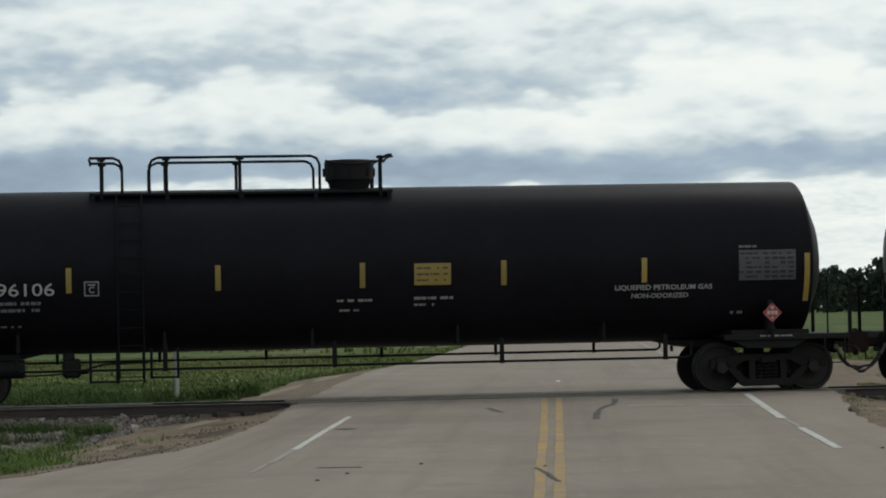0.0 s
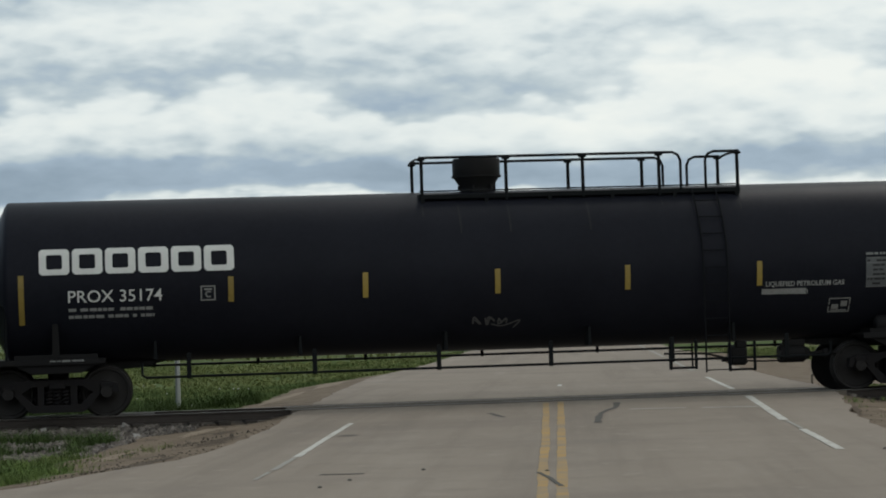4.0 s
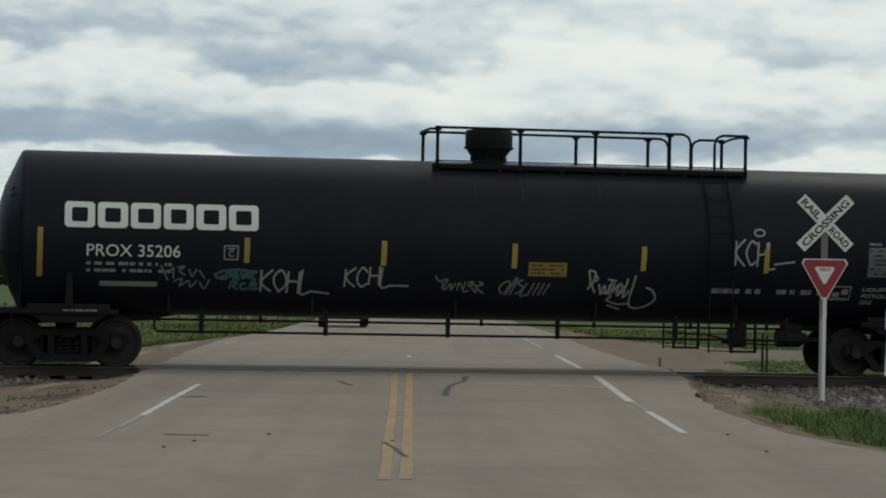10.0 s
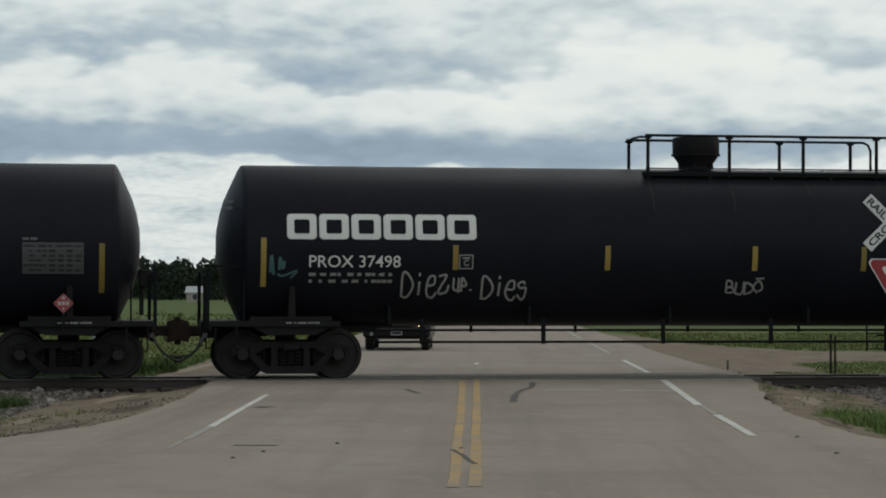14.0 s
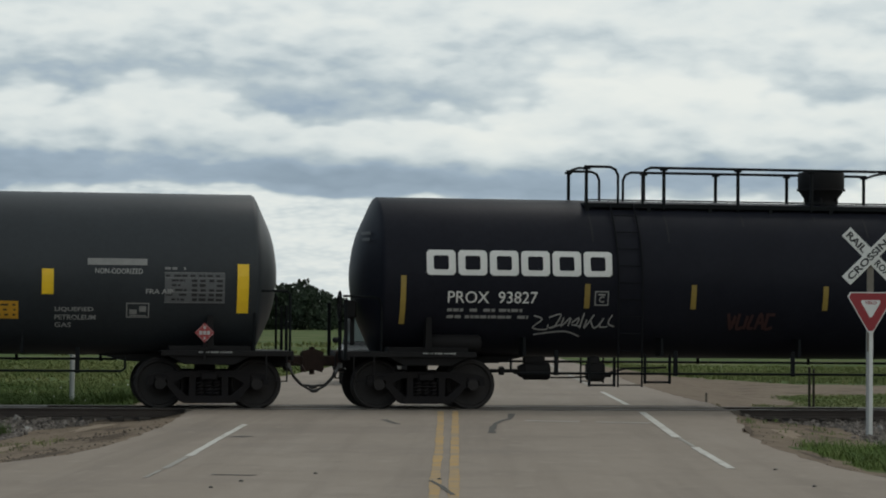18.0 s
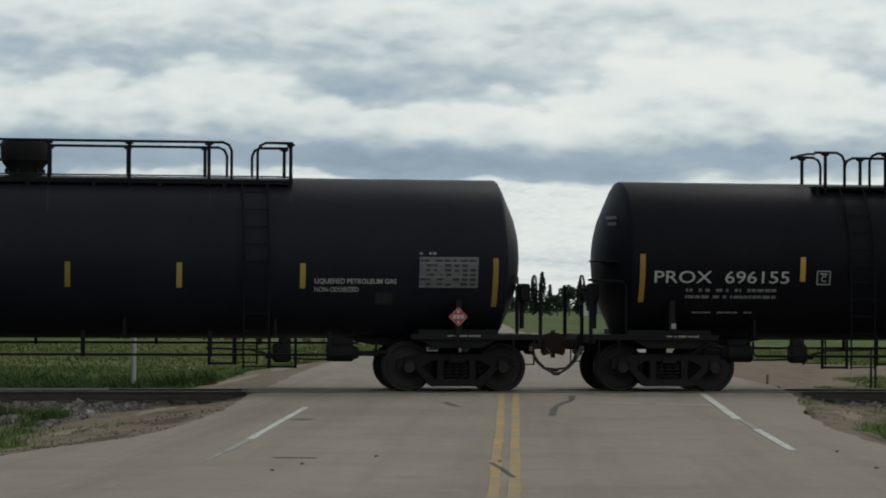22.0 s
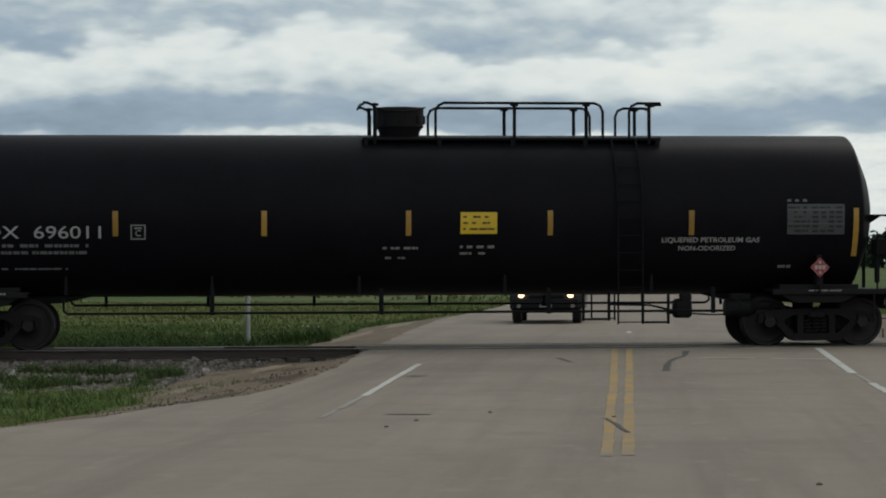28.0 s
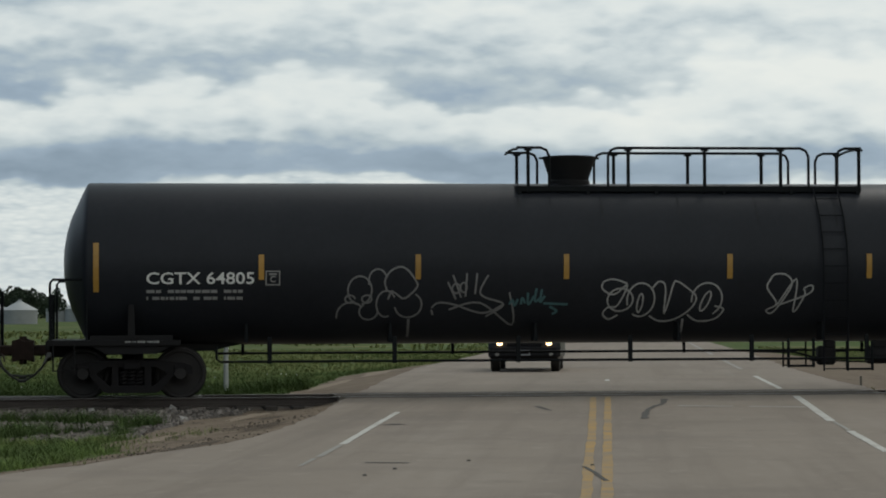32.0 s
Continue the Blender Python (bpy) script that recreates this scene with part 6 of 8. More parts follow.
def spread(a, b, fine0, fine1, step, far):
    """Cuts from a to b, close between fine0 and fine1, wider outside."""
    out, v = [fine0], fine0
    k = step
    while v > a:
        k *= 1.5
        v = max(a, v - min(k, far))
        out.insert(0, v)
    v = fine0
    while v < fine1:
        v = min(fine1, v + step)
        out.append(v)
    k = step
    while v < b:
        k *= 1.5
        v = min(b, v + min(k, far))
        out.append(v)
    return out


def build_ground():
    """One sheet to the horizon, parted where its cover changes."""
    xs = spread(-2200, 2200, -20, 22, 0.21, 260)
    ys = spread(-700, 3200, 22, 108, 0.21, 260)
    n = len(xs)
    pts = []
    for y in ys:
        l, r = road_edges(min(max(y, -79), 1499))
        for x in xs:
            rough = noise.noise((x * 0.35, y * 0.35, 0)) * 0.010 if x < l - 0.4 or x > r + 0.4 else 0.0
            pts.append((x, y, ground_z(x, y) + rough))
    cells = {"grass": [], "dirt": [], "lane": [], "ballast": []}
    for j in range(len(ys) - 1):
        for i in range(n - 1):
            kind = cover_at((xs[i] + xs[i + 1]) / 2, (ys[j] + ys[j + 1]) / 2)
            cells[kind].append((j * n + i, j * n + i + 1, (j + 1) * n + i + 1, (j + 1) * n + i))
    made = {}
    for kind, mat in (("grass", "ground"), ("dirt", "gravel"), ("lane", "gravel"), ("ballast", "ballast_bed")):
        used, vs, fs = {}, [], []
        for f in cells[kind]:
            for v in f:
                if v not in used:
                    used[v] = len(vs)
                    vs.append(pts[v])
            fs.append(tuple(used[v] for v in f))
        me = bpy.data.meshes.new(kind)
        me.from_pydata(vs, [], fs)
        me.materials.append(M[mat])
        me.shade_smooth()
        made[kind] = me
    solid("ground", made["grass"], "flat green prairie fields on both sides of the road", "ground", kind="structure")
    solid("gravel_shoulder", made["dirt"], "tan dirt and gravel shoulders beside the road", "ground", kind="structure")
    solid("gravel_lane", made["lane"], "gravel lane that leaves the road along the track", "ground", kind="structure")
    return made["ballast"]


BALLAST = build_ground()


def strip_mesh(name, rows, z, mat, thick=0.03, cols=6):
    """A sheet between left and right edges given at distances, with sides."""
    vs, fs = [], []
    for y, l, r in rows:
        for k in range(cols + 1):
            vs.append((l + (r - l) * k / cols, y, z))
    n = cols + 1
    for j in range(len(rows) - 1):
        for k in range(cols):
            a = j * n + k
            fs.append((a, a + 1, a + n + 1, a + n))
    m = len(vs)
    vs += [(y[1], y[0], z - thick) for y in rows] + [(y[2], y[0], z - thick) for y in rows]
    c = len(rows)
    for j in range(c - 1):
        fs.append((j * n, (j + 1) * n, m + j + 1, m + j))
        fs.append((j * n + cols, m + c + j, m + c + j + 1, (j + 1) * n + cols))
    me = bpy.data.meshes.new(name)
    me.from_pydata(vs, [], fs)
    me.materials.append(mat)
    me.update()
    return me


def fine_rows(rows, step=1.0, y0=12, y1=130, rough=0.0, seed=0):
    out = []
    rnd = random.Random(seed)
    for (a, l0, r0), (b, l1, r1) in zip(rows, rows[1:]):
        n = max(1, round((min(b, y1) - max(a, y0)) / step)) if b > y0 and a < y1 else 1
        for k in range(n):
            u = k / n
            out.append((a + (b - a) * u, l0 + (l1 - l0) * u + rnd.uniform(-rough, rough), r0 + (r1 - r0) * u + rnd.uniform(-rough, rough)))
    out.append(rows[-1])
    return out


solid("road", strip_mesh("road", fine_rows(ROAD, 0.7, rough=0.045, seed=3), -0.012, M["road"], 0.12, 10), "worn grey two-lane road with patched, stained surface", "road", kind="structure")


def quad_strip(name, pts, w, z, mat, label, cat, seed=1, rag=0.12):
    """Road paint or a mark along a line of points, with ragged edges."""
    rnd = random.Random(seed)
    line = []
    for (x0, y0), (x1, y1) in zip(pts, pts[1:]):
        n = max(2, int(math.hypot(x1 - x0, y1 - y0) / 0.35))
        line += [(x0 + (x1 - x0) * k / n, y0 + (y1 - y0) * k / n) for k in range(n)]
    line.append(pts[-1])
    vs = []
    for k, (x, y) in enumerate(line):
        ax, ay = line[min(k + 1, len(line) - 1)]
        bx, by = line[max(k - 1, 0)]
        d = math.hypot(ax - bx, ay - by)
        nx, ny = -(ay - by) / d, (ax - bx) / d
        a, b = (w / 2 * max(0.25, 1 + rnd.uniform(-rag, rag) * 0.4 + 2.2 * rag * noise.noise((y * 1.3 + 7 * j, x * 1.3, seed))) for j in (0, 1))
        vs += [(x + nx * a, y + ny * a, z), (x - nx * b, y - ny * b, z)]
    fs = [(2 * k, 2 * k + 1, 2 * k + 3, 2 * k + 2) for k in range(len(line) - 1)]
    me = bpy.data.meshes.new(name)
    me.from_pydata(vs, [], fs)
    me.materials.append(mat)
    return solid(name, me, label, cat, kind="structure")


MARK = -0.007
quad_strip("centre_line", [(-0.66, 46.3), (-0.50, 34), (-0.37, 20.8)], 0.108, MARK, M["road_yellow"], "worn yellow centre line on the road", "road marking", 1, 0.15)
quad_strip("centre_line", [(-0.40, 46.8), (-0.29, 34), (-0.19, 20.9)], 0.108, MARK, M["road_yellow"], "worn yellow centre line on the road", "road marking", 2, 0.15)
quad_strip("edge_line", [(-3.64, 39.6), (-3.52, 33.5), (-3.44, 30.1)], 0.095, MARK, M["road_white"], "worn white edge line on the road", "road marking", 3)
quad_strip("edge_line", [(-3.44, 29.9), (-3.41, 27.5)], 0.080, MARK, M["road_faint"], "faded white edge line on the road", "road marking", 19, 0.25)
quad_strip("edge_line", [(-3.41, 27.2), (-3.40, 25.9)], 0.055, MARK, M["road_faint"], "faded white edge line on the road", "road marking", 20, 0.4)
quad_strip("edge_line", [(3.07, 46.9), (2.88, 36.3)], 0.13, MARK, M["road_white"], "white edge line on the road", "road marking", 4, 0.06)
quad_strip("edge_line", [(2.90, 36.0), (2.90, 33.6)], 0.060, MARK, M["road_faint"], "faded white edge line on the road", "road marking", 5)
quad_strip("edge_line", [(2.89, 33.4), (2.88, 28.5)], 0.105, MARK, M["road_white"], "white edge line on the road", "road marking", 6)
quad_strip("edge_line", [(3.05, 51.2), (3.02, 61.0)], 0.11, MARK, M["road_white"], "white edge line beyond the crossing", "road marking", 7)
quad_strip("edge_line", [(3.0, 68.0), (2.97, 82.0)], 0.11, MARK, M["road_faint"], "faded white edge line beyond the crossing", "road marking", 8)
quad_strip("edge_line", [(2.96, 90.0), (2.9, 130.0)], 0.12, MARK, M["road_faint"], "faded white edge line beyond the crossing", "road marking", 9)
quad_strip("stop_line", [(0.80, 42.1), (1.72, 41.95)], 0.34, MARK, M["road_stop"], "faded stop line before the crossing", "road marking", 11)
quad_strip("stop_line", [(1.98, 41.85), (2.88, 41.6)], 0.34, MARK, M["road_stop"], "faded stop line before the crossing", "road marking", 12)
quad_strip("paint_spot", [(-0.49, 57.0), (-0.50, 58.2)], 0.10, MARK, M["road_white"], "small white paint spot on the road", "road marking", 13)
quad_strip("tyre_mark", [(0.62, 45.3), (0.60, 43.4), (0.36, 41.4), (0.26, 39.4), (0.22, 37.2)], 0.10, MARK + 0.002, M["tyre_mark"], "dark curved tyre mark on the road", "tyre mark", 14, 0.4)
quad_strip("tyre_mark", [(-1.55, 42.1), (-1.42, 41.2), (-1.24, 40.2)], 0.10, MARK, M["tyre_mark"], "short dark tar streak on the road", "tyre mark", 15, 0.4)
quad_strip("tyre_mark", [(-2.78, 26.5), (-2.31, 26.45)], 0.16, MARK, M["tyre_mark"], "thin dark crack across the lane", "tyre mark", 16, 0.5)
quad_strip("tyre_mark", [(-0.46, 25.8), (-0.34, 24.8), (-0.22, 23.6)], 0.05, MARK + 0.003, M["tyre_mark"], "dark scuff over the centre line", "tyre mark", 17, 0.4)
quad_strip("tyre_mark", [(-3.43, 35.4), (-3.20, 35.3)], 0.30, MARK, M["tyre_mark"], "small dark stain on the road", "tyre mark", 18, 0.5)
rnd = random.Random(8)
for x, y in ((-2.37, 25.4), (-2.57, 24.4), (-1.71, 26.8), (3.35, 28.3), (3.4, 25.4), (-0.38, 26.0), (1.2, 18.2)):
    me = Geo().lathe([(0.0, 0.024), (0.012, 0.022), (0.018, 0.008)], "z", 7).mesh("pebble", M["tyre_mark"])
    solid("pebble", me, "small dark clod lying on the road", "pebble", "clods on the road", m=pose(x, y, -0.012, 0, 0, rnd.uniform(0, 90)))

# track
def rail_prism(o):
    g = Geo()
    prof = [(-0.075, -0.17), (0.075, -0.17), (0.075, -0.155), (0.012, -0.13), (0.010, -0.045), (0.036, -0.035), (0.036, -0.006), (0.028, 0.0), (-0.028, 0.0), (-0.036, -0.006), (-0.036, -0.035), (-0.010, -0.045), (-0.012, -0.13), (-0.075, -0.155)]
    cuts = [-430, -60, -20, -8, 0, 8, 20, 60, 430]
    n = len(prof)
    vs = [tuple(on_track(s, o + a, z)) for s in cuts for a, z in prof]
    fs, slots = [], []
    for j in range(len(cuts) - 1):
        for k in range(n):
            fs.append((j * n + k, j * n + (k + 1) % n, (j + 1) * n + (k + 1) % n, (j + 1) * n + k))
            slots.append(1 if k in (7, 6, 8) or (k == 9 and o > MID and not -9 < cuts[j] < 7) else 0)
    g.v, g.f, g.slot = vs, fs, slots
    return g.mesh("rail", [M["rail_side"], M["rail_head"]])


track = tagged(new("track"), "single railway track on ballast, crossing the road", "railway track", kind="structure")
for o in (MID - 0.753, MID + 0.753):
    part("rail", rail_prism(o), track, "dark steel rail with worn bright head")
part("ballast_bed", BALLAST, track, "grey-brown crushed stone bed")
tie = Geo().box((0, 0, -0.10), (0.23, 2.6, 0.18), 0.015).mesh("tie", M["tie_wood"])
for k in range(-44, 45):
    s = k * 0.52
    if -5.3 < s < 5.4:
        continue
    part("tie", tie, track, m=TRACK @ pose(s, MID, -0.155 + 0.004 * (k % 3), 0, 0, (k * 37 % 5 - 2) * 0.4))
# crossing surface: tarred strips outside and a panel between the rails, with open flangeways
for o0, o1 in ((-0.42, MID - 0.80), (MID - 0.66, MID + 0.66), (MID + 0.80, MID + 1.60)):
    n = 24
    g = Geo()
    vs, rn = [], random.Random(int(o1 * 100))
    for k in range(n + 1):
        s = -5.5 + 10.5 * k / n
        ragged = [rn.uniform(-0.10, 0.10) if e in (-0.42, MID + 1.60) else 0.0 for e in (o0, o1)]
        vs += [tuple(on_track(s, o0 + ragged[0], -0.006)), tuple(on_track(s, o1 + ragged[1], -0.006)), tuple(on_track(s, o1 + ragged[1], -0.10)), tuple(on_track(s, o0 + ragged[0], -0.10))]
    fs = [(4 * k + j, 4 * k + (j + 1) % 4, 4 * k + 4 + (j + 1) % 4, 4 * k + 4 + j) for k in range(n) for j in range(4)] + [(0, 1, 2, 3), (4 * n, 4 * n + 1, 4 * n + 2, 4 * n + 3)]
    part("crossing_panel", g.add(vs, fs).mesh("crossing_panel", M["crossing"]), track, "dark tarred crossing surface")


# ---- loose stones, grass and weeds ----
def stones(name, n, where, size, seed, label, mat="stone"):
    rn = random.Random(seed)
    vs, fs = [], []
    base = [Vector(p) for p in ((1, 0, 0), (-1, 0, 0), (0, 1, 0), (0, -1, 0), (0, 0, 1), (0, 0, -1))]
    tri = [(0, 2, 4), (2, 1, 4), (1, 3, 4), (3, 0, 4), (2, 0, 5), (1, 2, 5), (3, 1, 5), (0, 3, 5)]
    for _ in range(n):
        p = where(rn)
        if p is None:
            continue
        r = rn.uniform(*size)
        m = Euler((rn.uniform(0, 6), rn.uniform(0, 6), rn.uniform(0, 6))).to_matrix()
        k = len(vs)
        for b in base:
            vs.append(tuple(p + m @ (b * r * rn.uniform(0.6, 1.25))))
        fs += [(a + k, b + k, c + k) for a, b, c in tri]
    me = bpy.data.meshes.new(name)
    me.from_pydata(vs, [], fs)
    me.materials.append(M[mat])
    return solid(name, me, label, "ballast", kind="stuff")


def covered(kinds, x0, x1, y0, y1, lift, side=0):
    """Random spots in the window that carry one of these covers."""
    def where(rn):
        x, y = rn.uniform(x0, x1), rn.uniform(y0, y1)
        l, r = road_edges(y)
        if l - 0.1 < x < r + 0.1 or cover_at(x, y) not in kinds:
            return None
        if side and ((TRACK_BACK @ Vector((x, y, 0))).y - MID) * side < 0.75:
            return None
        return Vector((x, y, ground_z(x, y) + noise.noise((x * 0.35, y * 0.35, 0)) * 0.010 + lift))
    return where


stones("ballast", 15000, covered(("ballast",), -15, -5.0, 33, 47, 0.004, -1), (0.026, 0.075), 1, "grey and brown crushed ballast stones by the rails")
stones("ballast", 12000, covered(("ballast",), 4.6, 13.5, 33, 50, 0.004, -1), (0.026, 0.075), 2, "grey and brown crushed ballast stones by the rails")
stones("ballast", 4000, covered(("ballast",), -19, -5.0, 44, 51, 0.004, 1), (0.026, 0.075), 3, "grey and brown crushed ballast stones beyond the rails")


def along(pts, spread_by):
    """Random spots close to a line on the shoulder."""
    def where(rn):
        k = rn.randrange(len(pts) - 1)
        u = rn.random()
        x, y = (pts[k][j] + (pts[k + 1][j] - pts[k][j]) * u for j in (0, 1))
        x += rn.gauss(0, spread_by)
        l, r = road_edges(y)
        return None if x > l + 0.05 else Vector((x, y, ground_z(x, y) + 0.004))
    return where


stones("asphalt_crumbs", 150, along([(-5.95, 35.6), (-5.73, 36.8), (-5.41, 37.8), (-5.15, 39.4)], 0.30), (0.008, 0.026), 41, "dark crumbled asphalt along the dirt shoulder", "crumb")
stones("asphalt_crumbs", 130, along([(-5.95, 29.6), (-5.70, 30.7), (-5.53, 32.1), (-5.30, 34.1)], 0.28), (0.007, 0.022), 42, "dark crumbled asphalt along the dirt shoulder", "crumb")


def blot(x, y, rx, ry, seed, mat, name, label, slant=0.0):
    """A ragged patch of other soil in the shoulder beside the road."""
    rings, n = (0.35, 0.7, 1.0), 26
    vs, fs = [], []
    for q, u in enumerate(rings):
        for k in range(n):
            a = 2 * math.pi * k / n
            r = u * (0.85 + 0.55 * noise.noise((math.cos(a) * 1.3, math.sin(a) * 1.3, seed)) + 0.45 * noise.noise((math.cos(a) * 4, math.sin(a) * 4, seed + 7)))
            py = y + ry * r * math.sin(a)
            px = x + rx * r * math.cos(a) + slant * (py - y)
            l, e = road_edges(py)
            px = max(px, e + 0.03) if x > 0 else min(px, l - 0.03)
            z = ground_z(px, py) + noise.noise((px * 0.35, py * 0.35, 0)) * 0.010 + 0.005
            vs.append((px, py, z))
            if q:
                fs.append(((q - 1) * n + k, (q - 1) * n + (k + 1) % n, q * n + (k + 1) % n, q * n + k))
    fs.append(tuple(range(n)))
    me = bpy.data.meshes.new(name)
    me.from_pydata(vs, [], fs)
    me.materials.append(M[mat])
    solid(name, me, label, name.replace("_", " "), kind="structure")


for seed, (x, y, rx, ry, slant) in enumerate(((-5.46, 30.8, 0.28, 1.5, 0.06), (-5.28, 36.4, 0.13, 1.7, 0.09), (-5.40, 37.2, 0.18, 0.8, 0.1), (-5.70, 40.0, 0.22, 0.6, 0.05), (-5.75, 44.0, 0.34, 0.9, 0.1), (-6.05, 29.0, 0.16, 0.5, 0.1), (-6.42, 35.4, 0.14, 0.5, 0.0),
                                               (4.32, 40.4, 0.09, 2.2, 0.06), (5.4, 45.2, 0.34, 0.8, 0.0), (4.36, 32.4, 0.07, 1.6, 0.0), (5.7, 42.6, 0.2, 0.7, 0.0))):
    blot(x, y, rx, ry, seed, "dirt_dark", "dirt_streak", "dark damp streak in the dirt shoulder", slant)
for seed, (x, y, rx, ry, slant) in enumerate(((-6.60, 35.4, 0.18, 2.2, 0.03), (-6.32, 41.6, 0.28, 1.8, 0.05), (-6.05, 28.0, 0.14, 1.0, 0.1), (4.95, 40.4, 0.20, 2.0, 0.06), (-7.1, 60.0, 0.30, 4.5, 0.0), (-6.9, 70.0, 0.36, 4.0, 0.0))):
    blot(x, y, rx, ry, seed + 40, "dirt_pale", "sand_streak", "pale sandy streak in the dirt shoulder", slant)
stones("pale_rocks", 70, covered(("ballast",), -15, -6.0, 34, 46, 0.02, -1), (0.05, 0.10), 43, "larger pale rocks lying among the ballast", "pale_rock")
stones("pale_rocks", 50, covered(("ballast",), 5.5, 13.5, 34, 49, 0.02, -1), (0.05, 0.10), 44, "larger pale rocks lying among the ballast", "pale_rock")
stones("gravel_stones", 900, covered(("dirt",), -8.6, -4.6, 24, 46.5, 0.0), (0.008, 0.022), 4, "loose tan gravel on the dirt shoulder", "shoulder_stone")
stones("gravel_stones", 450, covered(("dirt",), 4.0, 8.5, 25, 48.5, 0.0), (0.008, 0.022), 5, "loose tan gravel on the dirt shoulder", "shoulder_stone")
for k, (x, y, r) in enumerate(((-10.1, 41.6, 0.075), (-9.0, 43.2, 0.05), (-11.3, 40.5, 0.06), (-9.6, 44.0, 0.04), (-8.6, 42.6, 0.045), (-11.0, 43.4, 0.045), (-8.9, 41.2, 0.04), (-10.6, 39.2, 0.055), (-10.2, 42.9, 0.035), (-11.9, 42.0, 0.05))):
    rn = random.Random(50 + k)
    g = Geo().lathe([(-r * 0.5, r * 0.4), (-r * 0.2, r), (r * 0.3, r * 0.8), (r * 0.5, r * 0.3)], "z", 7)
    g.v = [tuple(c * rn.uniform(0.8, 1.2) for c in v) for v in g.v]
    solid("white_rock", g.mesh("white_rock", M["sign_white"]), "whitish rock lying on the ballast", "rock", "rocks on the ballast", m=pose(x, y, ground_z(x, y) + r * 0.35, 0, 0, 40 * k))


def grass(name, n, where, height, mat, seed, label, lean=0.35, width=0.012, tuft=5):
    """Blades in tufts, each a bent tapering strip."""
    rn = random.Random(seed)
    vs, fs = [], []
    for _ in range(n):
        p = where(rn)
        if p is None:
            continue
        hh = rn.uniform(*height)
        for _ in range(tuft):
            a = rn.uniform(0, 6.283)
            h = hh * rn.uniform(0.55, 1.1)
            d = Vector((math.cos(a), math.sin(a), 0))
            q = p + Vector((rn.uniform(-0.09, 0.09), rn.uniform(-0.09, 0.09), 0))
            side = Vector((-d.y, d.x, 0)) * width * rn.uniform(0.7, 1.6)
            mid = q + Vector((0, 0, h * 0.6)) + d * h * lean * 0.3
            tip = q + Vector((0, 0, h)) + d * h * lean * rn.uniform(0.5, 1.2)
            k = len(vs)
            vs += [tuple(q - side), tuple(q + side), tuple(mid + side * 0.8), tuple(mid - side * 0.8), tuple(tip)]
            fs += [(k, k + 1, k + 2, k + 3), (k + 3, k + 2, k + 4)]
    me = bpy.data.meshes.new(name)
    me.from_pydata(vs, [], fs)
    me.materials.append(mat)
    return solid(name, me, label, "grass", kind="stuff")


def clumped(spot, scale, least, seed):
    """Only where a slow noise is high: grass grows in clumps."""
    def where(rn):
        p = spot(rn)
        if p is None or noise.noise((p.x * scale, p.y * scale, seed)) < least:
            return None
        return p
    return where


LEFT_GRASS = covered(("grass",), -14.5, -6.3, 22.5, 41.5, 0.0)
RIGHT_GRASS = covered(("grass",), 4.2, 11.5, 24, 41, 0.0)
LEFT_EDGE = covered(("ballast",), -12.5, -7.6, 35, 43.5, 0.0, -1)
FAR_GRASS = covered(("grass",), -24, -5.6, 49.5, 76, 0.0)
LAWN = covered(("grass",), 5.2, 24, 50, 76, 0.0)
grass("verge_grass", 10000, clumped(LEFT_GRASS, 0.9, -0.10, 7), (0.04, 0.15), M["grass"], 1, "rough green verge grass beside the gravel", 1.1, 0.0032, 12)
grass("verge_weeds", 3600, clumped(LEFT_GRASS, 0.8, 0.10, 4), (0.08, 0.24), M["grass_dark"], 2, "taller dark weeds in the verge", 1.4, 0.004, 16)
grass("verge_weeds", 2600, clumped(LEFT_EDGE, 0.8, 0.22, 9), (0.08, 0.30), M["weed_dark"], 12, "dark weeds growing in the ballast", 1.3, 0.004, 16)
grass("verge_grass", 8000, clumped(RIGHT_GRASS, 0.9, -0.10, 3), (0.05, 0.17), M["grass"], 3, "rough green verge grass beside the gravel", 1.1, 0.0032, 12)
grass("verge_grass", 60, covered(("dirt",), 4.5, 6.6, 37, 46, 0.0), (0.03, 0.10), M["grass"], 14, "scattered grass tufts in the dirt", 1.0, 0.004, 9)
grass("verge_grass", 90, covered(("dirt",), -7.6, -6.0, 27, 37, 0.0), (0.03, 0.10), M["lawn"], 16, "scattered grass tufts in the dirt", 1.0, 0.004, 9)
grass("verge_weeds", 2600, clumped(RIGHT_GRASS, 0.8, 0.1, 6), (0.10, 0.24), M["grass_dark"], 13, "taller dark weeds in the verge", 1.4, 0.004, 16)
NEAR_FIELD = covered(("grass",), -24, -7.0, 49.5, 58, 0.0)
MID_FIELD = covered(("grass",), -42, -5.6, 74, 122, 0.0)
FAR_LAND = lambda rn: (lambda x, y: Vector((x, y, -0.34)))(rn.uniform(-75, -7.5), rn.uniform(122, 230))
grass("field_grass", 18000, FAR_GRASS, (0.05, 0.15), M["grass_dark"], 4, "rough green grass beyond the track", 1.2, 0.006, 8)
grass("field_weeds", 6000, clumped(FAR_GRASS, 0.22, 0.10, 2), (0.08, 0.20), M["field_green"], 5, "pale green weeds beyond the track", 1.2, 0.006, 8)
grass("field_weeds", 8000, clumped(NEAR_FIELD, 0.32, -0.08, 21), (0.16, 0.46), M["weed_dark"], 35, "tall dark weed clumps beyond the track", 1.1, 0.006, 12)
grass("field_grass", 11000, MID_FIELD, (0.05, 0.16), M["field_green"], 36, "rough grass farther out in the field", 1.2, 0.014, 7)
